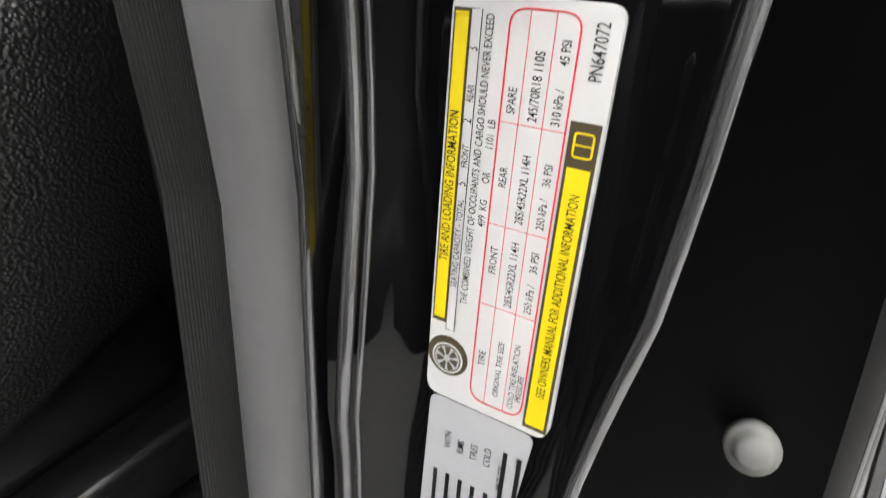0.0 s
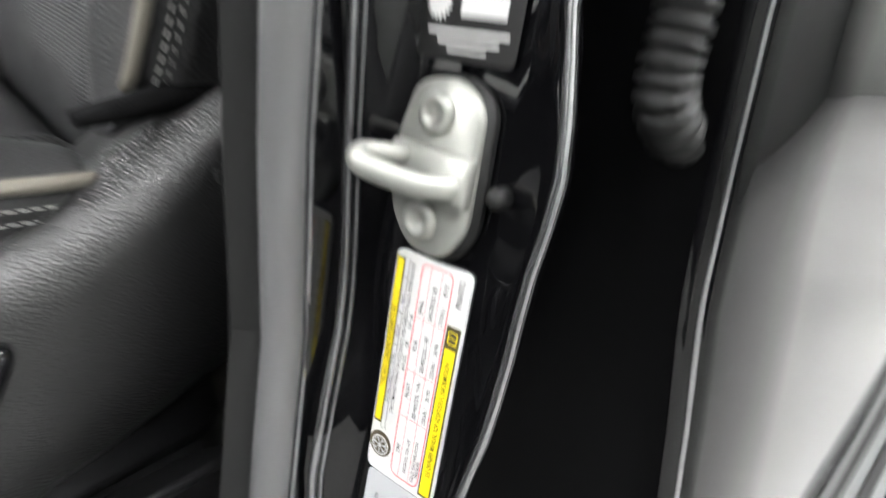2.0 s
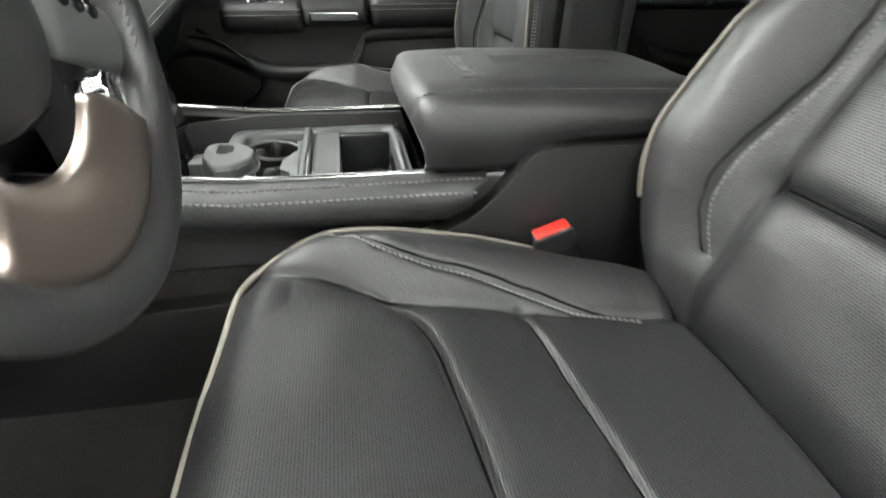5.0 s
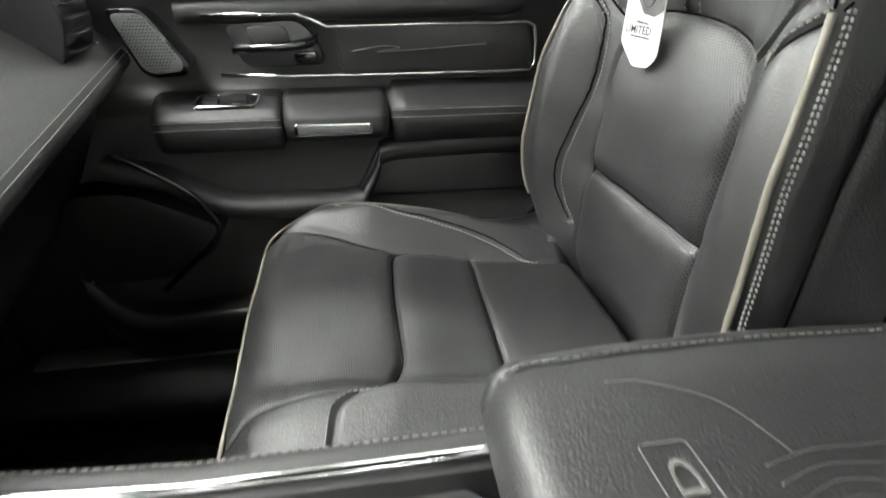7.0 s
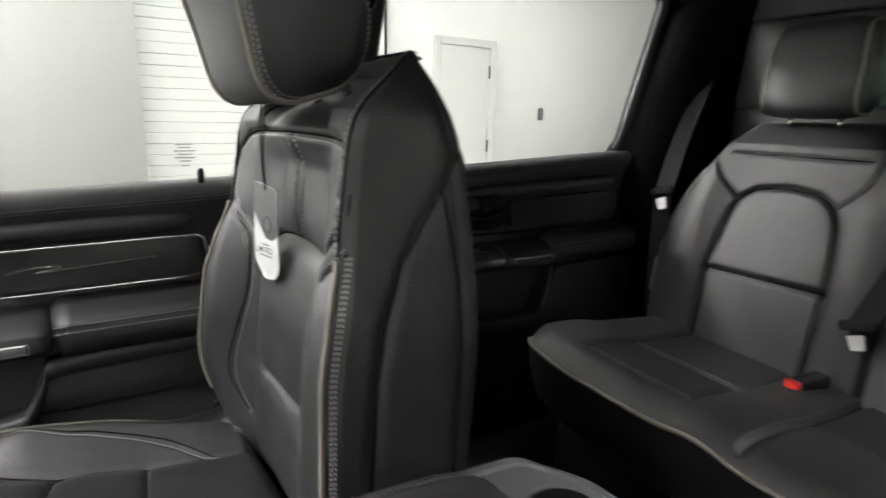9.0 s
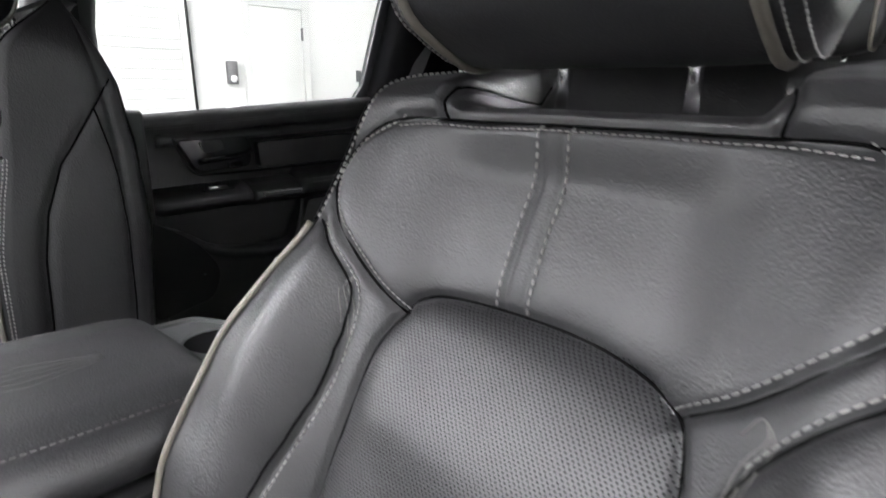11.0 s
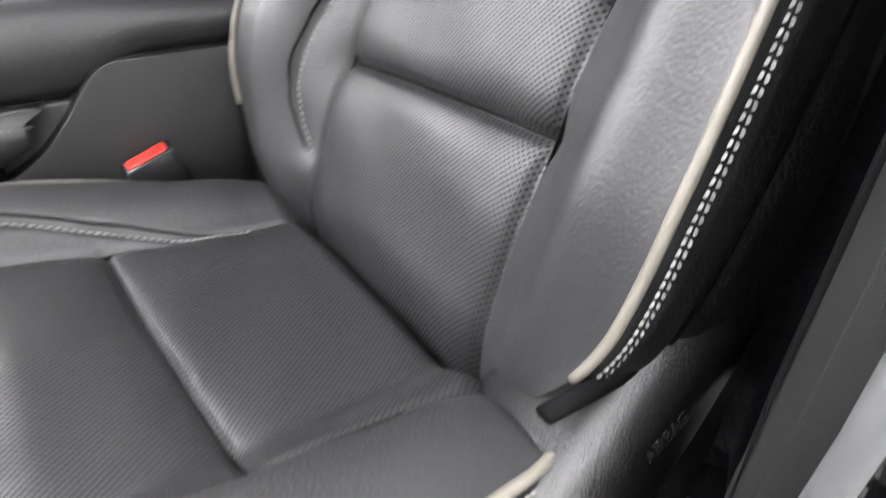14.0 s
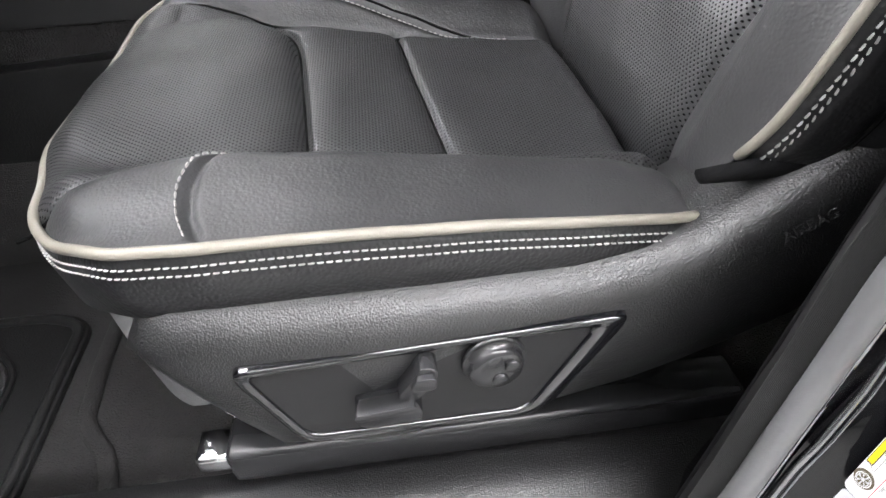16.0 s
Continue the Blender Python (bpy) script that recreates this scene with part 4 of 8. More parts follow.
def floor_mat(y0, y1, x0, x1, label):
    mat = thing("floor_mat", label, "floor mat", ((x0 + x1) / 2, (y0 + y1) / 2, 0.64), group="floor mats")
    base = rounded([(x0, y0), (x1, y0), (x1, y1 - 0.02), (x1 - 0.06, y1), (x0, y1)], 0.04, 5)
    part("tray", slab(base, "z", 0.641, 0.652, 0.003), MATRUBBER, mat, "black moulded rubber tray", smooth=True)
    inner = rounded([(x0 + 0.05, y0 + 0.05), (x1 - 0.07, y0 + 0.05), (x1 - 0.07, y1 - 0.11), (x1 - 0.13, y1 - 0.05), (x0 + 0.05, y1 - 0.05)], 0.03, 5)
    part("carpet_inlay", slab(inner, "z", 0.650, 0.660, 0.003), CARPET, mat, "charcoal carpet inlay", smooth=True)
    rim = [Vector((p[0], p[1], 0.655)) for p in rounded([(x0 + 0.01, y0 + 0.01), (x1 - 0.01, y0 + 0.01), (x1 - 0.01, y1 - 0.03), (x1 - 0.065, y1 - 0.01), (x0 + 0.01, y1 - 0.01)], 0.04, 6)]
    tube("rim", rim, 0.007, MATRUBBER, mat, closed=True, sides=8)
    rim = [Vector((p[0], p[1], 0.657)) for p in rounded([(x0 + 0.045, y0 + 0.045), (x1 - 0.065, y0 + 0.045), (x1 - 0.065, y1 - 0.105), (x1 - 0.127, y1 - 0.045), (x0 + 0.045, y1 - 0.045)], 0.03, 6)]
    tube("inlay_rim", rim, 0.004, MATRUBBER, mat, closed=True, sides=8)
    return mat


floor_mat(-0.06, 0.25, -0.85, -0.365, "black rubber floor mat with carpet inlay in the driver's footwell")
floor_mat(0.82, 1.27, -0.85, -0.20, "black rubber floor mat with carpet inlay in the passenger footwell")

# ---- driver's B pillar ----
# plan of the painted jamb, from the inside round to the outside
LU = Vector((0.1532, -0.9859, 0.0669)).normalized()
LD = Vector((-0.239, -0.1026, -0.9656)).normalized()
LQ = LD.cross(LU).normalized()
if LQ.x > 0:
    LQ = -LQ
M1 = Vector((0.3229, -0.2540, 1.0167))
KX, KY = 0.7146, 0.7231   # true size of the placard to its drawing
LH, LW = 0.130, 0.0455
ZS = list(np.linspace(0.62, 1.25, 43)) + list(np.linspace(1.29, 1.98, 15))


def track(z, rows):
    """A line of the pillar at a height, from rows of (z, x, y)."""
    zs = [r[0] for r in rows]
    return Vector((float(np.interp(z, zs, [r[1] for r in rows])), float(np.interp(z, zs, [r[2] for r in rows])), z))


SEAL = [(0.62, 0.195, -0.262), (0.80, 0.232, -0.247), (0.90, 0.262, -0.2325), (0.94, 0.2735, -0.2255), (0.98, 0.2850, -0.2190), (1.05, 0.2935, -0.2155), (1.10, 0.2988, -0.2178), (1.15, 0.3105, -0.2170), (1.25, 0.334, -0.212), (1.45, 0.38, -0.203), (1.98, 0.53, -0.19)]
EDGE2 = [(0.62, 0.218, -0.268), (0.80, 0.252, -0.250), (0.90, 0.2792, -0.2345), (0.92, 0.2819, -0.2336), (0.95, 0.2901, -0.2316), (0.98, 0.3026, -0.2255), (1.0, 0.3100, -0.2200), (1.05, 0.3160, -0.2160), (1.10, 0.3200, -0.2160), (1.25, 0.352, -0.201), (1.45, 0.40, -0.20), (1.98, 0.545, -0.20)]
EDGEO = [(0.62, 0.225, -0.300), (0.80, 0.272, -0.290), (0.913, 0.300, -0.286), (0.939, 0.307, -0.287), (0.966, 0.314, -0.289), (0.99, 0.321, -0.288), (1.021, 0.328, -0.286), (1.052, 0.337, -0.286), (1.074, 0.342, -0.281), (1.10, 0.3475, -0.2725), (1.123, 0.353, -0.271), (1.168, 0.361, -0.246), (1.23, 0.374, -0.222), (1.45, 0.42, -0.225), (1.98, 0.56, -0.225)]
EDGEB = [(0.62, 0.355, -0.395), (0.80, 0.372, -0.362), (0.918, 0.385, -0.339), (0.952, 0.388, -0.332), (1.004, 0.390, -0.321), (1.05, 0.390, -0.316), (1.10, 0.391, -0.311), (1.176, 0.393, -0.307), (1.45, 0.44, -0.29), (1.98, 0.58, -0.26)]


def face_row(z):
    s, m, q = track(z, SEAL), track(z, EDGE2), track(z, EDGEO)
    c = M1 + LD * ((z - M1.z) / LD.z) - LQ * 0.0012
    b = track(z, EDGEB)
    if z > 1.14:
        k = min(1, (z - 1.14) / 0.12)
        c = c * (1 - k) + (m * 0.5 + q * 0.5 + Vector((0.012, 0, 0))) * k
        c.z = z
    l, r = c - LU * 0.0185, c + LU * 0.0185
    l.z = r.z = z
    v = Vector
    return [v((0.36 + s.x - 0.285, -0.145, z)), s + v((0.006, 0.010, 0)), s + v((0.0045, -0.001, 0)), s + v((0.0055, 0.003, 0)), m + v((-0.004, 0.0085, 0)), m + v((-0.001, -0.001, 0)), m * 0.6 + l * 0.4 + v((0.003, 0, 0)), l, c, r, r * 0.35 + q * 0.65 + v((0.002, 0, 0)), q, q + v((0.0025, -0.0035, 0)), q + v((0.0065, -0.0030, 0)), q + v((0.010, 0.018, 0)), q + v((0.016, 0.042, 0)), q + v((0.028, 0.052, 0)), b * 0.5 + q * 0.5 + v((0.008, 0.036, 0)), b + v((-0.008, 0.022, 0)), b + v((-0.004, 0.006, 0)), b + v((-0.003, 0.0, 0)), b, b + v((0.003, 0.001, 0)), b + v((0.004, 0.02, 0)), v((q.x + 0.13, -0.20, z)), v((q.x + 0.13, -0.145, z))]


rings = [face_row(z) for z in ZS]
pillar = tagged(loft("pillar_driver", rings, GLOSS), "gloss black painted door pillar with stickers", "pillar", kind="structure")
# duller copy of the gloss paint puts shade into the recess and upper pillar
pillar.data.materials.append(SHADEDGLOSS)
for f in pillar.data.polygons:
    if len(f.vertices) == 4 and (all(13 <= v % 26 <= 19 for v in f.vertices) or (f.center.z > 1.30 and all(4 <= v % 26 <= 19 for v in f.vertices))):
        f.material_index = 1
# pale metallic tubes stand in for the highlight on the black flange edges
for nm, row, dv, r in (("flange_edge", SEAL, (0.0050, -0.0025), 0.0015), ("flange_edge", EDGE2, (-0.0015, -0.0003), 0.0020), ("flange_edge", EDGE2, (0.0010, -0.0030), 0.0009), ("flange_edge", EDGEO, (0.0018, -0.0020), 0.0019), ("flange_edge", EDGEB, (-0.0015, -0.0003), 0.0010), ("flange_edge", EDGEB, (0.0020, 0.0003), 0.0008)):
    tube(nm, [track(z, row) + Vector((*dv, 0)) for z in ZS], r, EDGEGLINT, pillar, "pale metal line for the highlight on the flange edge", sides=10)
# flat painted face between the two inner flange edges
FN = Vector((0.067, -0.994, 0.089))
FA = track(0.97, SEAL) + Vector((0.006, -0.004, 0))


def on_flange(x, z):
    return Vector((x, FA.y - (FN.x * (x - FA.x) + FN.z * (z - FA.z)) / FN.y, z))


zs = np.linspace(0.82, 1.12, 31)
raw("flange_face", [on_flange(track(z, SEAL).x + 0.0042, z) for z in zs] + [on_flange(track(z, EDGE2).x - 0.0025, z) for z in zs], [(i, i + 1, i + 32, i + 31) for i in range(30)], GLOSS, pillar, smooth=False)


# weatherstrip: ribbed rubber lip and smooth grey bulb
ws = thing("weatherstrip", "grey flocked door seal with a ribbed black lip", "door seal", (0.28, -0.2, 0.64))
tube("seal_bulb", [track(z, SEAL) + Vector((-0.0030, 0.0015, 0)) for z in ZS], 0.0076, GREYRUBBER, ws, "smooth grey bulb", sides=18)
rings = []
for z in ZS:
    s = track(z, SEAL)
    r = []
    for k in range(49):
        f = k / 48
        a = s + Vector((-0.0072 - 0.0080 * f + 0.002 * math.sin(f * math.pi), 0.0036 + 0.0145 * f, 0))
        a += Vector((-0.00022, -0.00015, 0)) * (k % 2)
        r.append(a)
    r.append(s + Vector((-0.006, 0.030, 0)))
    r.append(s + Vector((0.012, 0.012, 0)))
    rings.append(r)
loft("ribbed_lip", rings, LIPRUBBER, ws, "finely ribbed black rubber", smooth=False)
# inner trim of the pillar
rings = []
for z in (0.62, 0.8, 0.95, 1.1, 1.25, 1.45, 1.7, 1.98):
    s = track(z, SEAL)
    rings.append([s + Vector(q) for q in ((-0.008, 0.0305, 0), (-0.003, 0.0335, 0), (0.02, 0.035, 0), (0.06, 0.038, 0), (0.13, 0.045, 0), (0.13, 0.02, 0))])
tagged(loft("pillar_trim_driver", rings, DARKTRIM), "grained black pillar trim", "trim", kind="structure")



def lp(xp, yp, lift=0.0004):
    """A place on the placard: xp along the writing, yp up across it."""
    if 0 < xp < LH:
        xp = LH * 1.19 * (xp / LH) / (1 + 0.19 * xp / LH)
    return M1 + LD * KX * (LH - xp) + LU * KY * (LW / 2 - yp) + LQ * lift * 0.7


def lframe(xp, yp, lift=0.0004):
    m = Matrix.Identity(4)
    g = 1.19 / (1 + 0.19 * (xp / LH + 0.08)) ** 2 if xp > 0 else 1.0
    for i, v in enumerate((-LD * KX * g, -LU * KY, LQ)):
        m.col[i][:3] = v
    m.col[3][:3] = lp(xp, yp, lift)
    return m


def flat_poly(name, pts, lift, material, parent, label=""):
    return raw(name, [lp(x, y, lift) for x, y in pts], [tuple(range(len(pts)))], material, parent, label, smooth=False)


def rect(name, x0, x1, y0, y1, lift, material, parent, r=0.0, label=""):
    p = [(x0, y0), (x1, y0), (x1, y1), (x0, y1)]
    return flat_poly(name, rounded(p, r, 5) if r else p, lift, material, parent, label)


def outline(name, pts, w, lift, material, parent, closed=True):
    v, f = [], []
    P = [Vector(p) for p in pts]
    n = len(P)
    for i in range(n):
        a, c = P[i - 1] if (i or closed) else P[i], P[(i + 1) % n] if (i < n - 1 or closed) else P[i]
        t = (c - a).normalized()
        s = Vector((-t.y, t.x)) * w / 2
        v += [lp(*(P[i] + s), lift), lp(*(P[i] - s), lift)]
    for i in range(n if closed else n - 1):
        j = (i + 1) % n
        f.append((2 * i, 2 * i + 1, 2 * j + 1, 2 * j))
    return raw(name, v, f, material, parent, smooth=False)


placard = thing("tire_placard", "white and yellow tire information sticker on the door pillar", "sticker", lp(LH / 2, 0))
H, W = LH, LW
rp = rounded([(0, 0), (H, 0), (H, W), (0, W)], 0.005, 5)
n = len(rp)
raw("film", [lp(x, y, 0.0004) for x, y in rp] + [lp(x, y, -0.002) for x, y in rp], [tuple(range(n))] + [(i, i + n, (i + 1) % n + n, (i + 1) % n) for i in range(n)], WHITEPAPER, placard, "white film", smooth=False)
rect("dark_band", 0.2 * H, 0.965 * H, 0.868 * W, 0.985 * W, 0.0006, BROWN, placard)
rect("yellow_band", 0.21 * H, 0.957 * H, 0.884 * W, 0.972 * W, 0.0008, YELLOW, placard, label="yellow band")
text("title", "TIRE AND LOADING INFORMATION", 0.0042, lframe(0.36 * H, 0.898 * W, 0.0010), BLACKINK, placard, 0, squeeze=0.68)
outline("rule", [(0.2 * H, 0.868 * W), (0.185 * H, 0.868 * W), (0.185 * H, 0.80 * W), (0.965 * H, 0.80 * W), (0.965 * H, 0.868 * W)], 0.0003, 0.0008, BLACKINK, placard, False)
text("seating_line", "SEATING CAPACITY – TOTAL", 0.0030, lframe(0.30 * H, 0.813 * W, 0.0008), BLACKINK, placard, 0, squeeze=0.72)
for f, wd, sz in ((0.555, "5", 0.0042), (0.60, "FRONT", 0.003), (0.705, "2", 0.0042), (0.755, "REAR", 0.003), (0.87, "3", 0.0042)):
    text("seating_line", wd, sz, lframe(f * H, 0.811 * W, 0.0008), BLACKINK, placard, 0, squeeze=0.75)
text("weight_line", "THE COMBINED WEIGHT OF OCCUPANTS AND CARGO SHOULD NEVER EXCEED", 0.0034, lframe(0.265 * H, 0.722 * W, 0.0008), BLACKINK, placard, 0, squeeze=0.655)
for f, wd in ((0.47, "499  KG"), (0.575, "OR"), (0.655, "1101  LB")):
    text("weight_line", wd, 0.0034, lframe(f * H, 0.648 * W, 0.0008), BLACKINK, placard, 0, squeeze=0.75)
outline("red_frame", rounded([(0.03 * H, 0.215 * W), (0.975 * H, 0.215 * W), (0.975 * H, 0.625 * W), (0.03 * H, 0.625 * W)], 0.005, 6), 0.0005, 0.0008, REDINK, placard)
for y in (0.505, 0.355):
    outline("red_rule", [(0.03 * H, y * W), (0.975 * H, y * W)], 0.00022, 0.0008, REDINK, placard, False)
for f in (0.285, 0.485, 0.725):
    outline("red_rule", [(f * H, 0.215 * W), (f * H, 0.625 * W)], 0.00022, 0.0008, REDINK, placard, False)
for f, y, wd, sz, sq in ((0.125, 0.535, "TIRE", 0.0034, 0.8), (0.365, 0.535, "FRONT", 0.0034, 0.8), (0.575, 0.535, "REAR", 0.0034, 0.8), (0.745, 0.535, "SPARE", 0.0036, 0.8),
                         (0.06, 0.405, "ORIGINAL TIRE SIZE", 0.0028, 0.75), (0.295, 0.395, "285/45R22XL 114H", 0.0036, 0.72), (0.50, 0.395, "285/45R22XL 114H", 0.0036, 0.72), (0.735, 0.395, "245/70R18 110S", 0.0038, 0.8),
                         (0.045, 0.285, "COLD TIRE INFLATION", 0.0028, 0.75), (0.07, 0.232, "PRESSURE", 0.0028, 0.75), (0.295, 0.255, "250 kPa /", 0.0034, 0.75), (0.395, 0.255, "36 PSI", 0.0034, 0.8), (0.50, 0.255, "250 kPa /", 0.0034, 0.75), (0.60, 0.255, "36 PSI", 0.0034, 0.8), (0.735, 0.255, "310 kPa /", 0.0036, 0.78), (0.865, 0.255, "45 PSI", 0.0036, 0.8)):
    text("table_entry", wd, sz, lframe(f * H, y * W, 0.0008), BLACKINK, placard, 0, squeeze=sq)
rect("dark_band", 0.015 * H, 0.755 * H, 0.015 * W, 0.195 * W, 0.0006, BROWN, placard)
rect("yellow_band", 0.025 * H, 0.655 * H, 0.035 * W, 0.175 * W, 0.0008, YELLOW, placard, label="yellow band")
text("manual_line", "SEE OWNERS MANUAL FOR ADDITIONAL INFORMATION", 0.0040, lframe(0.105 * H, 0.07 * W, 0.0010), BLACKINK, placard, 0, squeeze=0.585)
outline("book_icon", rounded([(0.68 * H, 0.045 * W), (0.732 * H, 0.045 * W), (0.732 * H, 0.155 * W), (0.68 * H, 0.155 * W)], 0.001, 3), 0.0006, 0.0010, YELLOW, placard)
outline("book_icon", [(0.706 * H, 0.045 * W), (0.706 * H, 0.155 * W)], 0.0005, 0.0010, YELLOW, placard, False)
text("part_code", "PN647072", 0.0048, lframe(0.84 * H, 0.065 * W, 0.0008), BLACKINK, placard, 0, squeeze=0.78)
tc_ = (0.115 * H, 0.835 * W)
for r, mt, lf, dx in ((0.0068, BROWN, 0.0006, 0.0), (0.0052, WHITEPAPER, 0.0007, -0.0008), (0.0046, BROWN, 0.0008, -0.0008), (0.0042, GREYPAPER, 0.0009, -0.0008)):
    flat_poly("tire_icon", [(tc_[0] + dx + r * math.cos(a), tc_[1] + r * 1.12 * math.sin(a)) for a in np.linspace(0, 2 * math.pi, 28, endpoint=False)], lf, mt, placard)
for k in range(7):
    a = k * 2 * math.pi / 7
    c = Vector((tc_[0] - 0.0008, tc_[1]))
    e = Vector((math.cos(a), math.sin(a)))
    s = Vector((-e.y, e.x))
    flat_poly("tire_icon", [tuple(c + e * 0.0012 + s * 0.0004), tuple(c + e * 0.0040 + s * 0.0012), tuple(c + e * 0.0040 - s * 0.0012), tuple(c + e * 0.0012 - s * 0.0004)], 0.0010, BROWN, placard)

cert = thing("certification_sticker", "silver grey certification sticker under the tire placard", "sticker", lp(-0.03, 0))
rp = rounded([(-0.085, 0.010 + 0.002), (-0.0005, 0.004), (-0.0005, W - 0.002), (-0.085, W)], 0.004, 5)
rp = [(x - 0.10 * (W - y) * 0 - 0.0, y) for x, y in rp]
raw("film", [lp(x, y, 0.0002) for x, y in rp], [tuple(range(len(rp)))], GREYPAPER, cert, "silver grey film", smooth=False)
for k, wd in enumerate(("WITH", "RIMS", "TIRES", "COLD")):
    text("printed_line", wd, 0.0038, lframe(-0.022, W * (0.74 - 0.115 * k), 0.0006), BLACKINK, cert, 0, squeeze=0.8)
text("printed_line", "MKT: 875", 0.0036, lframe(-0.030, W * 0.27, 0.0006), BLACKINK, cert, 0, squeeze=0.8)
for k in range(7):
    x1 = -0.034 if k < 5 else -0.012
    rect("print_bar", -0.08, x1, W * (0.85 - 0.115 * k) - 0.0005, W * (0.85 - 0.115 * k) + 0.0012, 0.0006, BLACKINK, cert)
fca = thing("maker_sticker", "small black sticker with a white sun emblem", "sticker", (0.34, -0.245, 1.09))
FO = M1 + LD * ((1.1025 - M1.z) / LD.z) - LU * 0.021


def fp(x, y, lift=0.001):
    return FO + LU * x * 1.06 + LD * y * 1.06 + LQ * lift


raw("film", [fp(x, y, 0.0006) for x, y in rounded([(0, 0), (0.036, 0), (0.036, 0.022), (0, 0.022)], 0.003, 4)], [tuple(range(20))], RUBBER, fca, "matte black film", smooth=False)
raw("emblem", [fp(0.007 + 0.005 * (1 if k % 2 else 0.7) * math.cos(k * math.pi / 16), 0.0065 + 0.005 * (1 if k % 2 else 0.7) * math.sin(k * math.pi / 16), 0.001) for k in range(32)], [tuple(range(32))], WHITEPAPER, fca, smooth=False)
for x0, x1, y0, y1 in ((0.015, 0.031, 0.0035, 0.0095), (0.004, 0.033, 0.0135, 0.0146), (0.008, 0.030, 0.0162, 0.0172), (0.012, 0.026, 0.0187, 0.0195)):
    raw("print_bar", [fp(x0, y0), fp(x1, y0), fp(x1, y1), fp(x0, y1)], [(0, 1, 2, 3)], WHITEPAPER, fca, smooth=False)

# door striker
strk = thing("door_striker", "zinc plated steel door striker with two star screws", "door striker", (0.322, -0.26, 1.05))
SO = M1 + LD * ((1.0465 - M1.z) / LD.z) - LU * 0.0035
pl = rounded([(-0.020, 0.012), (-0.014, 0.036), (0.006, 0.040), (0.019, 0.030), (0.020, -0.022), (0.010, -0.038), (-0.008, -0.036), (-0.019, -0.020)], 0.008, 5)


def sp(x, y, q):
    return SO + LU * x * 0.84 - LD * y * 0.76 + LQ * q * 0.8


loft("plate", [[sp(x, y, 0.0) for x, y in pl], [sp(x, y, 0.005) for x, y in pl], [sp(x * 0.93, y * 0.95, 0.007) for x, y in pl]], STEEL, strk, "dull silver plate")
band = rounded([(-0.0185, -0.011), (0.0195, -0.013), (0.0200, 0.009), (-0.0190, 0.011)], 0.003, 3)
loft("raised_band", [[sp(x, y, 0.0055) for x, y in band], [sp(x * 0.985, y, 0.0095) for x, y in band], [sp(x * 0.95, y * 0.86, 0.0108) for x, y in band]], STEEL, strk, "raised middle band")
loft("gasket", [[sp(x * 1.06 + 0.002, y * 1.04, -0.001) for x, y in pl], [sp(x * 1.06 + 0.002, y * 1.04, 0.003) for x, y in pl]], RUBBER, strk)
lp_ = smooth_path([sp(0.013, -0.003, 0.004), sp(0.012, -0.004, 0.012), sp(0.004, -0.004, 0.021), sp(-0.010, -0.001, 0.029), sp(-0.017, 0.002, 0.031), sp(-0.019, 0.004, 0.026), sp(-0.014, 0.004, 0.014), sp(-0.012, 0.004, 0.004)], 34)
tube("loop", lp_, 0.0034, STEEL, strk, "bent steel loop", sides=12, flat=1.25)
for y in (0.024, -0.022):
    lathe("screw", [(0.0068, 0.004), (0.0068, 0.0072), (0.0052, 0.0082), (0.0029, 0.0082), (0.0027, 0.006), (0.0001, 0.006)], sp(-0.001, y, 0), LQ, STEEL, strk, "pale star screw", n=20)
lathe("bump_stop", [(0.0035, 0), (0.0035, 0.005), (0.0025, 0.007), (0.0001, 0.0075)], sp(0.029, -0.004, -0.002), LQ, RUBBER, strk)
lathe("hinge_bolt", [(0.0078, -0.006), (0.0078, 0.001), (0.0070, 0.0016), (0.0056, 0.0018), (0.0052, 0.006), (0.0040, 0.0068), (0.0001, 0.0068)], (0.361, -0.3185, 0.893), (-0.75, -0.12, 0.62), DULLZINC, None, n=18)
tagged(bpy.data.objects["hinge_bolt"], "pale grey flanged hinge bolt on the pillar", "bolt")
# wiring boot on the pillar's recess
boot = thing("wiring_boot", "black rubber wiring boot with a ribbed hose", "cable boot", (0.388, -0.285, 1.10))
rings = []
for f in np.linspace(0, 1, 17):
    z = 1.117 + 0.062 * f
    sz = 0.0135 * (1 - 0.45 * abs(2 * f - 1) ** 5)
    rings.append([Vector((0.386 + 0.10 * (z - 1.15), -0.2885 + 0.05 * (z - 1.15), z)) + Vector((0.86 * math.cos(a) * sz - 0.45 * sz * math.sin(a) * 0.7, -0.5 * math.cos(a) * sz - 0.8 * sz * math.sin(a) * 0.7, 0)) * (1.0 if abs(math.cos(a) + 0.35) > 0.1 else 0.90) for a in np.linspace(0, 2 * math.pi, 40, endpoint=False)])
loft("connector", rings, RUBBER, boot, "bulging rubber connector")
hose = smooth_path([Vector((0.388, -0.288, 1.130)), Vector((0.379, -0.292, 1.112)), Vector((0.374, -0.295, 1.098)), Vector((0.371, -0.296, 1.087)), Vector((0.372, -0.297, 1.076)), Vector((0.381, -0.298, 1.065)), Vector((0.396, -0.298, 1.060)), Vector((0.409, -0.296, 1.066)), Vector((0.415, -0.290, 1.075))], 130)
tube("hose", hose, [0.0084 + 0.0015 * math.sin(i * 0.95) for i in range(130)], RUBBER, boot, "ribbed black hose", sides=16)


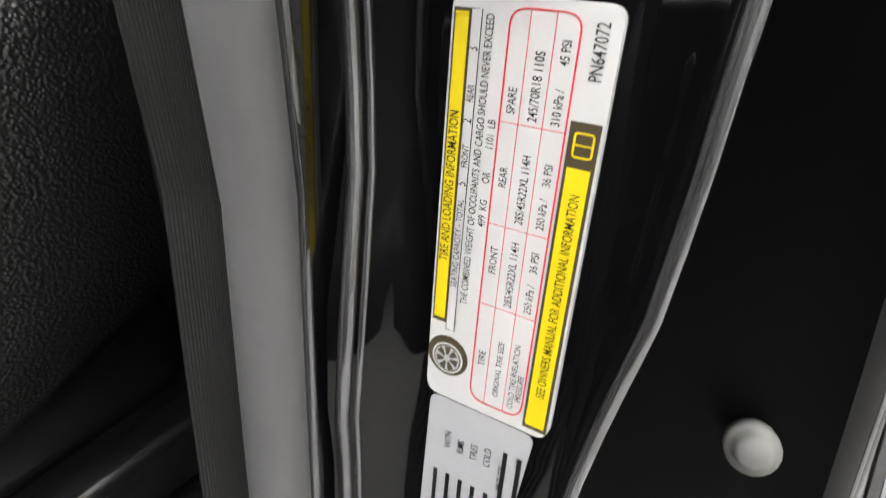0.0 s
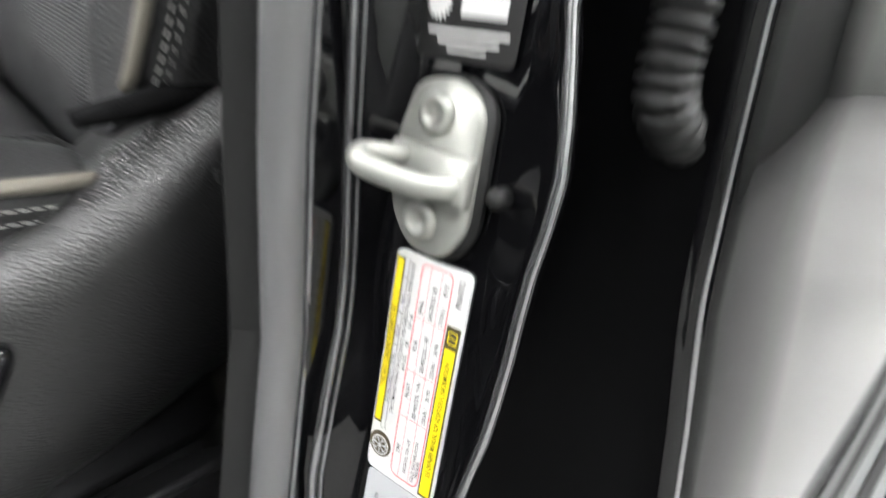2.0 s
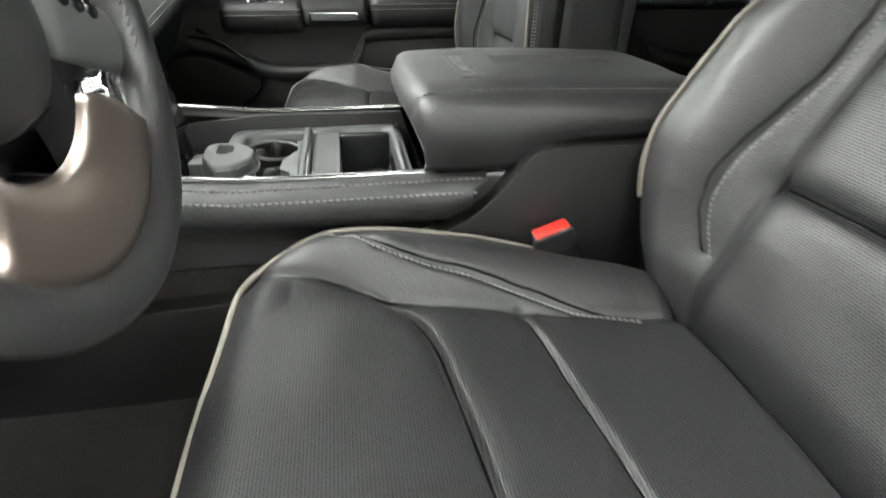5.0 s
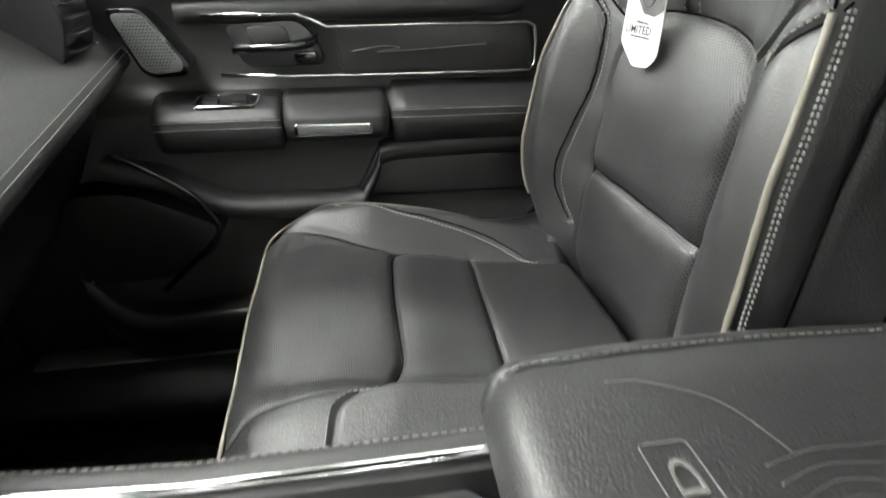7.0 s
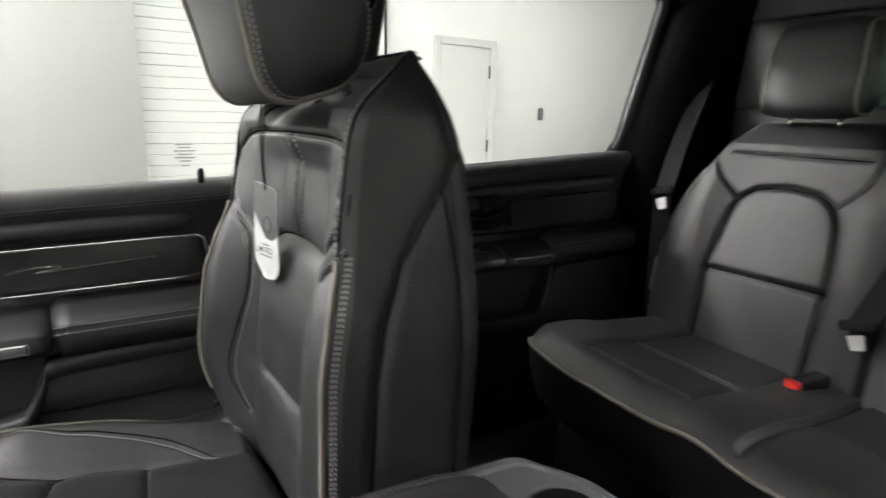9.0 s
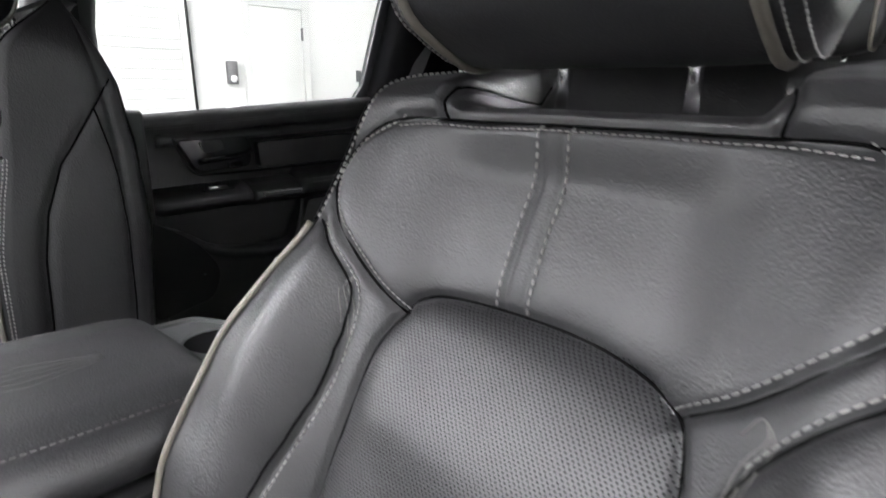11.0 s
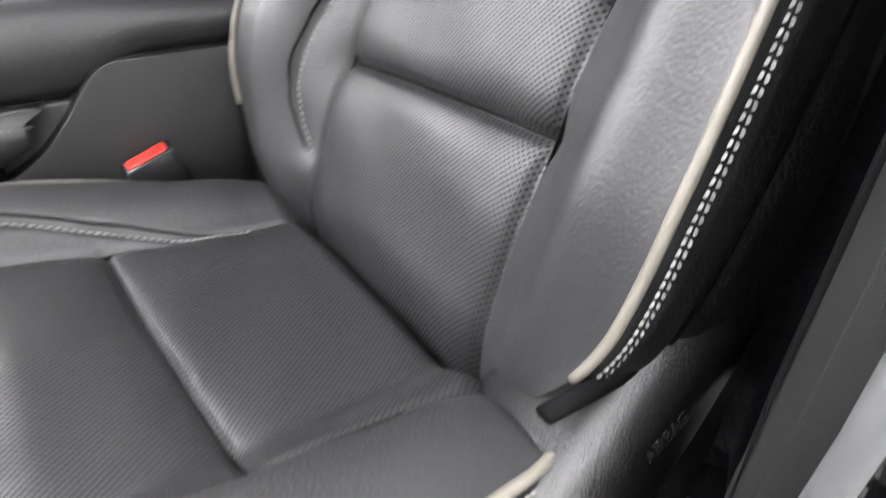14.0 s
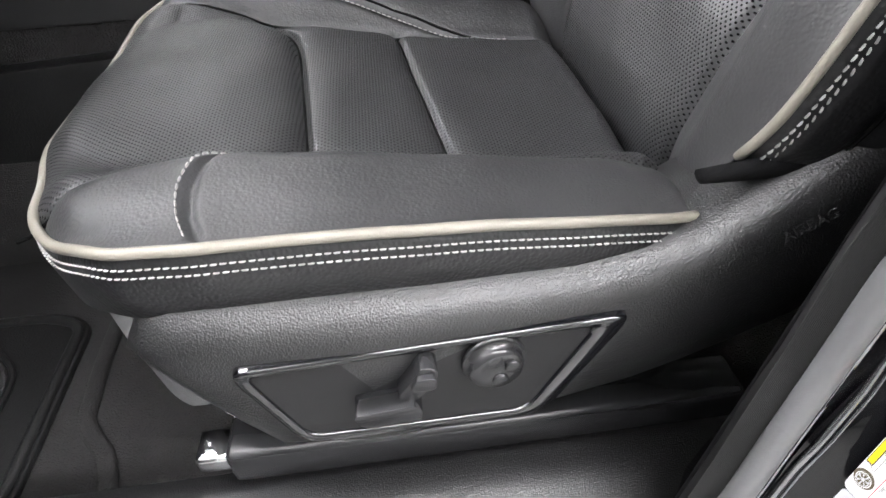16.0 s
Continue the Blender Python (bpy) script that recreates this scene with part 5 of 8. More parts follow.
# ---- centre console ----
con = thing("centre_console", "black and grey centre console with open bins and padded armrest", "console", (0.05, CENTRE, 0.83))
for sg in (-1, 1):
    def yy(v):
        return CENTRE + sg * v
    # side wall
    poly = [(-0.01, 0.83), (0.42, 0.83), (0.42, 1.10), (0.39, 1.122), (0.155, 1.124), (0.138, 1.116), (0.095, 1.066), (0.070, 1.044), (0.030, 1.022), (0.0, 1.012)]
    part("side_wall", slab(rounded(poly, 0.015, 4), "y", yy(0.150), yy(0.186), 0.005), PLASTIC, con, "black grained plastic side", smooth=True)
    part("lower_side", slab([(-0.62, 0.80), (0.02, 0.80), (0.02, 1.05), (-0.62, 1.03)], "y", yy(0.128), yy(0.142), 0.004), CARPET, con, "dark carpeted lower side")
    part("kick_trim", slab(rounded([(-0.62, 0.80), (0.02, 0.80), (0.02, 0.952), (-0.30, 0.940), (-0.62, 0.925)], 0.01, 3), "y", yy(0.140), yy(0.172), 0.006), MATRUBBER, con, "black lower trim", smooth=True)
    # leather rail with twin stitching
    rings = []
    for x in np.linspace(-0.44, 0.088, 30):
        z = 1.090 - 0.02 * (x - 0.02) * 0.3 + 0.02 * max(0, (-0.2 - x) / 0.2)
        prof = [(0.146, -0.012), (0.148, -0.002), (0.162, 0.001), (0.176, -0.003), (0.186, -0.015), (0.189, -0.030), (0.185, -0.045), (0.178, -0.05)]
        c = 1 - max(0, (x - 0.05) / 0.05) * 0.4
        rings.append([Vector((x + (0.0 if k < 4 else -0.02 * max(0, (x - 0.0) / 0.09)), yy(a), z + q * c)) for k, (a, q) in enumerate(prof)])
    rail = loft("rail", rings, LEATHER, con, "stitched black leather rail", closed=False)
    for k, (a, q) in enumerate(((0.1745, -0.0015), (0.1858, -0.0140))):
        pts = [Vector((x, yy(a), 1.090 - 0.02 * (x - 0.02) * 0.3 + 0.02 * max(0, (-0.2 - x) / 0.2) + q)) for x in np.linspace(-0.43, 0.082 - 0.01 * k, 40)]
        stitches("stitching", pts, (0, sg * 0.6, 0.8), rail, pitch=0.0075, length=0.0052, width=0.0032, lift=0.0007)
    pts = [Vector((x, yy(0.150), 1.0915 - 0.02 * (x - 0.02) * 0.3 + 0.02 * max(0, (-0.2 - x) / 0.2))) for x in np.linspace(-0.44, 0.03, 30)]
    tube("chrome_strip", pts, 0.0052, CHROME, rail, "bright chrome strip", sides=10, flat=0.5)
    # pad inside the rail
    part("inner_wall", slab([(-0.42, 0.98), (0.03, 0.98), (0.03, 1.086), (-0.20, 1.090), (-0.30, 1.082), (-0.42, 1.05)], "y", yy(0.137), yy(0.147), 0.002), SOFT, con, smooth=True)
# bin floor and tub
part("bin_floor", box(-0.50, 0.05, CENTRE - 0.14, CENTRE + 0.14, 0.93, 0.96, 0.004), SATINBLACK, con, smooth=True)
part("front_tray", slab(rounded([(-0.50, CENTRE - 0.13), (-0.26, CENTRE - 0.13), (-0.26, CENTRE + 0.13), (-0.50, CENTRE + 0.13)], 0.03, 5), "z", 0.985, 0.999, 0.004), MATRUBBER, con, "black rubber tray", smooth=True)
TZ = 1.067
outer = rounded([(-0.250, CENTRE - 0.138), (0.012, CENTRE - 0.138), (0.012, CENTRE + 0.142), (-0.246, CENTRE + 0.142)], 0.030, 6)
inner = rounded([(-0.224, CENTRE - 0.122), (-0.003, CENTRE - 0.122), (-0.003, CENTRE + 0.116), (-0.224, CENTRE + 0.116)], 0.022, 6)
tub = loft("tub", [[Vector((x, y, TZ - 0.06)) for x, y in outer], [Vector((x, y, TZ - 0.003)) for x, y in outer], [Vector((x * 0.99, CENTRE + (y - CENTRE) * 0.985, TZ)) for x, y in outer], [Vector((x * 1.01, CENTRE + (y - CENTRE) * 1.02, TZ - 0.001)) for x, y in inner], [Vector((x, y, TZ - 0.006)) for x, y in inner], [Vector((x, y, TZ - 0.055)) for x, y in inner], [Vector((x * 0.9, CENTRE + (y - CENTRE) * 0.9, TZ - 0.085)) for x, y in inner]], GREYPLASTIC, con, "satin grey bin liner", caps=False)
part("tub_floor", box(-0.215, 0.0, CENTRE - 0.122, CENTRE + 0.122, TZ - 0.09, TZ - 0.08, 0.0), RUBBER, tub)
# cup holder insert
for cyy in (0.652, 0.530):
    c = Vector((-0.168, cyy, 0))
    prof = [(0.046, -0.010), (0.042, -0.006), (0.040, -0.012), (0.037, -0.07), (0.034, -0.078)]
    rings = [[c + Vector((r * math.cos(a), r * math.sin(a), TZ + h)) for a in np.linspace(0, 2 * math.pi, 36, endpoint=False)] for r, h in prof]
    loft("cup_holder", rings, RUBBER, con, "round black rubber cup holder", caps=False)
    lathe("cup_finger", [(0.012, -0.05), (0.012, -0.018), (0.010, -0.010), (0.006, -0.006), (0.0001, -0.005)], c + Vector((-0.008, 0.030, TZ)), (0, 0, 1), RUBBER, con, n=16)
    lathe("cup_finger", [(0.010, -0.05), (0.010, -0.02), (0.008, -0.012), (0.0001, -0.010)], c + Vector((-0.034, 0.012, TZ)), (0, 0, 1), RUBBER, con, n=16)
# grey bridge between the cups: angular collar and arm
co = rounded([(-0.262, 0.566), (-0.262, 0.612), (-0.250, 0.622), (-0.226, 0.619), (-0.206, 0.603), (-0.194, 0.580), (-0.196, 0.548), (-0.216, 0.522), (-0.240, 0.520)], 0.008, 4)
cs_ = rounded([(-0.244, 0.575), (-0.244, 0.610), (-0.226, 0.604), (-0.222, 0.582), (-0.232, 0.572)], 0.005, 4)
co, cs_ = [[(p.x, p.y) for p, _ in resample([Vector((*q, 0)) for q in l + l[:1]], sum((Vector((*l[i], 0)) - Vector((*l[i - 1], 0))).length for i in range(len(l))) / 60)][:60] for l in (co, cs_)]
mid_c = Vector((-0.233, 0.592))


def collar_ring(poly, grow, z):
    return [Vector((mid_c.x + (x - mid_c.x) * grow, mid_c.y + (y - mid_c.y) * grow, z)) for x, y in poly]


def by_angle(poly):
    """Start the ring where it is nearest to the front and go round one way."""
    k = min(range(len(poly)), key=lambda i: abs(math.atan2(poly[i][1] - mid_c.y, poly[i][0] - mid_c.x) + math.pi / 2))
    return poly[k:] + poly[:k]


co, cs_ = by_angle(co), by_angle(cs_)
loft("cup_collar", [collar_ring(co, 1.0, TZ - 0.045), collar_ring(co, 1.0, TZ + 0.010), collar_ring(co, 0.97, TZ + 0.0145), collar_ring(co, 0.92, TZ + 0.016), collar_ring(cs_, 1.10, TZ + 0.016), collar_ring(cs_, 1.0, TZ + 0.013), collar_ring(cs_, 0.94, TZ - 0.002)], GREYPLASTIC, con, "grey angular cup collar with a slot", smooth=False)
part("cup_clip", slab(rounded([(-0.281, 0.566), (-0.261, 0.562), (-0.259, 0.604), (-0.278, 0.606)], 0.005, 3), "z", TZ - 0.03, TZ + 0.006, 0.003), GREYPLASTIC, con, smooth=True)
tube("cup_lip", smooth_path([(-0.197, 0.590, TZ + 0.002), (-0.191, 0.572, TZ), (-0.193, 0.552, TZ - 0.002), (-0.207, 0.532, TZ - 0.004), (-0.220, 0.512, TZ - 0.004), (-0.221, 0.482, TZ - 0.004)], 30), 0.0022, GREYPLASTIC, con, sides=8)
tube("cup_lip", smooth_path([(-0.222, 0.640, TZ - 0.006), (-0.215, 0.662, TZ - 0.005), (-0.190, 0.682, TZ - 0.005), (-0.160, 0.672, TZ - 0.005), (-0.143, 0.650, TZ - 0.005)], 30), 0.0022, GREYPLASTIC, con, sides=8)
part("cup_lever", slab(rounded([(-0.146, 0.660), (-0.140, 0.622), (-0.160, 0.580), (-0.162, 0.545), (-0.147, 0.527), (-0.147, 0.476), (-0.134, 0.476), (-0.134, 0.660)], 0.006, 3), "z", TZ - 0.035, TZ + 0.001, 0.003), GREYPLASTIC, con, "grey swing arm of the cup holder", smooth=True)
part("lid_bar", box(-0.1425, -0.1345, 0.472, 0.580, TZ - 0.01, TZ + 0.009, 0.002), GREYPLASTIC, con, smooth=True)
part("lid_bar", box(-0.1340, -0.1265, 0.472, 0.694, TZ - 0.02, TZ + 0.012, 0.002), GREYPLASTIC, con, "grey handle bar of the sliding lid", smooth=True)
# sliding lid folded into ribs, with chrome edge
part("lid_edge", box(-0.1262, -0.1232, 0.470, 0.692, TZ - 0.02, TZ + 0.009, 0.001), CHROME, con, "bright lid edge", smooth=True)
rl = part("ribbed_lid", box(-0.1215, -0.0865, 0.4695, 0.7165, TZ - 0.013, TZ - 0.0045, 0.0008, 1), GREYPLASTIC, con, "ribbed grey sliding lid")
for k in range(9):
    part("rib", box(-0.120 + 0.0036 * k, -0.1168 + 0.0036 * k, 0.470, 0.716, TZ - 0.0046, TZ - 0.0036, 0.0003, 1), GREYPLASTIC, rl)
part("lid_base", box(-0.122, -0.086, 0.470, 0.716, TZ - 0.03, TZ - 0.006, 0.002), GREYPLASTIC, con)
part("divider", box(-0.087, -0.083, 0.472, 0.716, TZ - 0.085, TZ - 0.004, 0.001), GREYPLASTIC, con)
part("bin_wall", box(-0.084, 0.0, 0.700, 0.716, TZ - 0.085, TZ - 0.006, 0.003), SATINBLACK, con, smooth=True)
part("bin_door", slab([(-0.006, TZ - 0.055), (0.002, TZ - 0.055), (0.010, TZ + 0.008), (0.003, TZ + 0.009)], "y", 0.478, 0.716, 0.0015), SATINBLACK, con, "black flip-up bin door", smooth=True)
part("bin_door_edge", box(0.0035, 0.0085, 0.480, 0.714, TZ + 0.007, TZ + 0.010, 0.001), CHROME, con)
rack = part("coin_rack", slab(rounded([(-0.052, 0.530), (-0.016, 0.530), (-0.012, 0.690), (-0.044, 0.690)], 0.010, 4), "z", TZ - 0.084, TZ - 0.056, 0.004), SATINBLACK, con, "dark coin rack", smooth=True)
for k in range(4):
    lathe("coin_slot", [(0.0135, 0.0), (0.0135, 0.0012), (0.0125, 0.002), (0.0118, 0.0008), (0.0001, 0.0006)], (-0.036 + 0.003 * k, 0.549 + 0.0363 * k, TZ - 0.0565), (0, 0, 1), DARKTRIM, rack, n=18)
# armrest lid
rings = []
xs = np.linspace(0, 1, 40)
for f in xs:
    x = 0.010 + 0.385 * f
    ef = min(1.0, (1 - max(0.0, 1 - f / 0.06) ** 2) ** 0.5)
    er = min(1.0, (1 - max(0.0, (f - 0.92) / 0.08) ** 2) ** 0.5)
    e = min(ef, er)
    top = 1.160 + 0.027 * e - 0.008 * max(0, 0.25 - f) * 2 - 0.012 * f * f
    hw = interp(f, [(0, 0.158), (0.08, 0.168), (0.5, 0.172), (0.85, 0.168), (1, 0.150)])
    bot = 1.092 + 0.030 * sstep(np.array(f), 0.25, 0.5)
    h = top - bot
    sec = [(-hw * 0.93, bot), (-hw, bot + 0.012), (-hw * 0.992, bot + h * 0.5), (-hw * 0.965, top - 0.021), (-hw * 0.89, top - 0.0085), (-hw * 0.815, top - 0.0050), (-hw * 0.795, top - 0.0078), (-hw * 0.770, top - 0.0025), (-hw * 0.5, top - 0.0003), (-hw * 0.25, top), (0, top + 0.001)]
    sec += [(-a, c) for a, c in reversed(sec[:-1])]
    rings.append([Vector((x - (0.012 * math.cos(a / hw * 1.3) if f < 0.2 else 0) + 0.02 * (1.150 - c) / 0.06 * (f < 0.02), CENTRE + a, float(c))) for a, c in sec])
lid = loft("armrest", rings, LEATHER, con, "padded black leather armrest lid")
for sg in (-1, 1):
    pts = []
    for r in rings[1:-1]:
        pts.append(r[5 if sg < 0 else 15] + Vector((0, 0, 0.001)))
    stitches("stitching", pts, (0, sg * 0.25, 1), lid, pitch=0.0072, length=0.005, width=0.0014)
text("trim_word", "LIMITED", 0.022, Matrix.Translation((0.0915, 0.508, 1.1886)) @ Matrix.Rotation(radians(90), 4, "Z") @ Matrix.Diagonal((1.62, 0.95, 1, 1)), EMBOSS, lid, 0.0003, label="faded embossed lettering")
fr = rounded([(0.070, 0.498), (0.098, 0.498), (0.098, 0.648), (0.070, 0.648)], 0.004, 4)
tube("emboss_frame", [Vector((x, y, 1.1876)) for x, y in fr], 0.0006, FAINT, lid, closed=True, sides=5)
for k in range(5):
    s = k - 2
    pts = smooth_path([(0.13, 0.60 + 0.012 * s, 1.1875), (0.16, 0.61 + 0.010 * s, 1.1875), (0.19, 0.605 + 0.012 * s, 1.187), (0.215, 0.60 + 0.014 * s, 1.1865), (0.23, 0.60 + 0.014 * s, 1.186), (0.30, 0.60 + 0.004 * s, 1.183)], 24)
    tube("embroidery", pts, 0.00045, FAINT, lid, sides=4)
for sg in (-1, 1):
    tube("embroidery", smooth_path([(0.075, 0.60 + sg * 0.10, 1.186), (0.10, 0.60 + sg * 0.095, 1.187), (0.135, 0.60 + sg * 0.07, 1.1875), (0.15, 0.60 + sg * 0.03, 1.1875)], 20), 0.00045, FAINT, lid, sides=4)
# console body below armrest, rear tray with cup holders
part("body", box(0.03, 0.515, CENTRE - 0.16, CENTRE + 0.16, 0.83, 1.092, 0.01), SATINBLACK, con, smooth=True)
rear_poly = rounded([(0.375, CENTRE - 0.196), (0.478, CENTRE - 0.186), (0.520, CENTRE - 0.105), (0.528, CENTRE), (0.520, CENTRE + 0.105), (0.478, CENTRE + 0.186), (0.375, CENTRE + 0.196)], 0.016, 5)
DC = Vector((0.462, CENTRE))


def polar(poly, an):
    """How far the outline lies from the deck's middle in one direction."""
    d = Vector((math.cos(an), math.sin(an)))
    best = 0.0
    for p, q in zip(poly, poly[1:] + poly[:1]):
        p, q = Vector(p) - DC, Vector(q) - DC
        e = q - p
        den = d.x * e.y - d.y * e.x
        if abs(den) > 1e-9:
            r, u = (p.x * e.y - p.y * e.x) / den, (p.x * d.y - p.y * d.x) / den
            if r > 0 and -1e-6 <= u <= 1 + 1e-6:
                best = max(best, r)
    return best


def well_radius(an):
    """Two round cup wells joined by a channel."""
    c = abs(math.sin(an))
    side = abs(math.cos(an))
    chan = 0.019 / max(side, 0.02)
    h = 0.041 ** 2 - (0.082 * side) ** 2
    far = 0.082 * c + math.sqrt(h) if h > 0 else 0.0
    return far if far > 0 else min(chan, 0.062)


ans = [2 * math.pi * i / 144 for i in range(144)]
wr = [well_radius(a) for a in ans]
wr = [(wr[i - 1] + 2 * wr[i] + wr[(i + 1) % 144]) / 4 for i in range(144)]


def deck_ring(rs, z, k=1.0):
    return [Vector((DC.x + math.cos(a) * r * k, DC.y + math.sin(a) * r * k, z)) for a, r in zip(ans, rs)]


orr = [polar(rear_poly, a) for a in ans]
deck = loft("rear_deck", [deck_ring(orr, 1.05), deck_ring(orr, 1.124), deck_ring(orr, 1.128, 0.985), deck_ring(orr, 1.128, 0.93), deck_ring(orr, 1.124, 0.915), [p * 0.5 + q * 0.5 for p, q in zip(deck_ring(orr, 1.124, 0.9), deck_ring(wr, 1.124, 1.05))], deck_ring(wr, 1.124, 1.04), deck_ring(wr, 1.122)], GREYPLASTIC, con, "grey rear deck", caps=False, smooth=False)
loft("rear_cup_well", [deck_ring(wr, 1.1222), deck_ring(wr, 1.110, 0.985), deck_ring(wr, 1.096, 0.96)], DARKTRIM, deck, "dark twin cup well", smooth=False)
for yy_ in (0.676, 0.512):
    lathe("cup_finger", [(0.012, 0.0), (0.012, 0.012), (0.009, 0.018), (0.0001, 0.020)], (0.470, yy_, 1.096), (0, 0, 1), RUBBER, deck, n=16)
tube("deck_trim", [Vector((x, y, 1.124)) for x, y in rear_poly], 0.0022, CHROME, con, closed=True)

# front seat belt buckles
for sg in (-1, 1):
    bk = thing("seatbelt_buckle", "black seat belt buckle with a red release button", "belt buckle", (0.165, CENTRE + sg * 0.205, 0.95), group="front belt buckles")
    ax = Vector((-0.35, -0.1 * -sg, 1)).normalized()
    c = Vector((0.160, CENTRE + sg * 0.208, 1.030))
    s1 = Vector((1, 0, 0.35)).normalized()
    s2 = ax.cross(s1).normalized()

    def bb(w, d, h):
        return [c + s1 * x + s2 * y + ax * h for x, y in rounded([(-w, -d), (w, -d), (w, d), (-w, d)], 0.004, 4)]
    loft("housing", [bb(0.022, 0.010, -0.075), bb(0.026, 0.013, -0.03), bb(0.026, 0.013, 0.0), bb(0.024, 0.012, 0.002)], SATINBLACK, bk, "black plastic housing")
    loft("release_button", [bb(0.022, 0.010, 0.0005), bb(0.0215, 0.0095, 0.0035), bb(0.018, 0.007, 0.0045)], RED, bk, "red release button")

# keys in the cup holder
keys = thing("key_fob", "bunch of keys with a white paper tag in the cup holder", "keys", (-0.19, 0.51, 1.03))
part("paper_tag", slab(rounded([(-0.203, 0.486), (-0.170, 0.484), (-0.167, 0.508), (-0.203, 0.524)], 0.003, 3), "z", 1.066, 1.069, 0.0006), TAGWHITE, keys, "white paper tag")
part("fob", slab(rounded([(-0.225, 0.498), (-0.208, 0.494), (-0.206, 0.515), (-0.223, 0.518)], 0.004, 3), "z", 1.050, 1.066, 0.003), SATINBLACK, keys, smooth=True)
tube("key_ring", [Vector((-0.172 + 0.010 * math.cos(a), 0.502 + 0.010 * math.sin(a), 1.066)) for a in np.linspace(0, 2 * math.pi, 20, endpoint=False)], 0.0015, CHROME, keys, closed=True)

# ---- dashboard ----
dash = thing("dashboard", "black leather dashboard with a large screen and chrome knobs", "dashboard", (-0.6, CENTRE, 1.0))
rings = []
for y in np.linspace(-0.2, 1.40, 60):
    k = max(0, y - 0.80) * 0.10
    low = 1.205 + k
    xo = -0.352 - 0.03 * max(0, y - 0.8) - 0.15 * sstep(np.array(y), 0.74, 0.70) * 0
    rings.append([Vector((xo - 0.012, y, low - 0.020)), Vector((xo, y, low - 0.006)), Vector((xo, y, low + 0.004)), Vector((xo - 0.010, y, low + 0.016)), Vector((xo - 0.06, y, low + 0.055)), Vector((xo - 0.115, y, low + 0.092)), Vector((xo - 0.13, y, low + 0.10))])
pad = loft("knee_pad", [r for r in rings if r[0].y > 0.735], LEATHER, dash, "stitched black leather pad", closed=False)
for q in (0.35, 0.9):
    pts = [r[2] + (r[3] - r[2]) * q + Vector((0.001, 0, 0.0008)) for r in rings if r[0].y > 0.74]
    stitches("stitching", pts, (0.8, 0, 0.6), pad, pitch=0.0065, length=0.0052, width=0.0015)
lo = [[r[0], r[0] + Vector((-0.05, 0, -0.05)), r[0] + Vector((-0.10, 0, -0.16)), r[0] + Vector((-0.18, 0, -0.28)), r[0] + Vector((-0.4, 0, -0.32))] for r in rings]
loft("lower_panel", lo, PLASTIC, dash, "dark lower dash and glovebox", closed=False)
up = [[r[-1], r[-1] + Vector((-0.004, 0, 0.008)), r[-1] + Vector((-0.012, 0, 0.05)), r[-1] + Vector((-0.008, 0, 0.056)), r[-1] + Vector((0.006, 0, 0.062)), r[-1] + Vector((0.0, 0, 0.075)), r[-1] + Vector((-0.06, 0, 0.105)), r[-1] + Vector((-0.30, 0, 0.10)), r[-1] + Vector((-0.55, 0, 0.06))] for r in rings]
loft("upper_panel", up, SOFT, dash, "soft black upper dash", closed=False)
strip = [[r[-1] + Vector((0.0005, 0, 0.010)), r[-1] + Vector((-0.010, 0, 0.048))] for r in rings if r[0].y > 0.80]
loft("trim_strip", strip, PIANO, dash, "gloss black trim strip", closed=False, smooth=False)
tube("chrome_line", [r[-1] + Vector((0.002, 0, 0.008)) for r in rings if r[0].y > 0.80], 0.0022, CHROME, dash)
# air vent at the passenger end
part("vent_housing", slab(rounded([(-0.50, 1.255), (-0.40, 1.275), (-0.385, 1.33), (-0.42, 1.44), (-0.52, 1.46)], 0.02, 4), "y", 1.245, 1.345, 0.012), SATINBLACK, dash, "black end vent", smooth=True)
for k in range(5):
    part("vent_slat", box(-0.400, -0.383, 1.262, 1.328, 1.295 + 0.018 * k, 1.299 + 0.018 * k, 0.0015), SATINBLACK, dash)
# screen and centre stack
def stack_point(y, h, out=0.0):
    """h up the centre stack from the console, leaning away from the seats."""
    return Vector((-0.332 - 0.22 * (h - 0.2) + out * 0.97, y, 0.98 + h))


def stack_quad(name, y0, y1, h0, h1, out, depth, material, label=""):
    p = rounded([(y0, h0), (y1, h0), (y1, h1), (y0, h1)], 0.006, 3)
    loft(name, [[stack_point(y, h, out - depth) for y, h in p], [stack_point(y, h, out - 0.001) for y, h in p], [stack_point(y0 + (y1 - y0) * 0.5 + (y - (y0 + y1) / 2) * 0.985, (h0 + h1) / 2 + (h - (h0 + h1) / 2) * 0.985, out) for y, h in p]], material, dash, label, smooth=False)


stack_quad("stack_panel", CENTRE - 0.145, CENTRE + 0.142, 0.02, 0.50, -0.012, 0.05, SATINBLACK, "satin black centre stack")
stack_quad("screen", CENTRE - 0.112, CENTRE + 0.105, 0.215, 0.46, 0.004, 0.02, SCREEN, "large dark upright screen")
for y in (CENTRE - 0.137, CENTRE + 0.128):
    for k in range(5):
        stack_quad("side_button", y - 0.010, y + 0.010, 0.27 + 0.030 * k, 0.290 + 0.030 * k, 0.000, 0.01, PIANO)
stack_quad("bezel_bar", CENTRE - 0.118, CENTRE + 0.110, 0.196, 0.205, 0.008, 0.01, CHROME, "bright metal bar")
stack_quad("bezel_bar", CENTRE - 0.118, CENTRE + 0.110, 0.180, 0.188, 0.012, 0.01, CHROME, "bright metal bar")
stack_quad("button_panel", CENTRE - 0.120, CENTRE + 0.112, 0.105, 0.178, 0.006, 0.02, PIANO, "gloss black button panel")
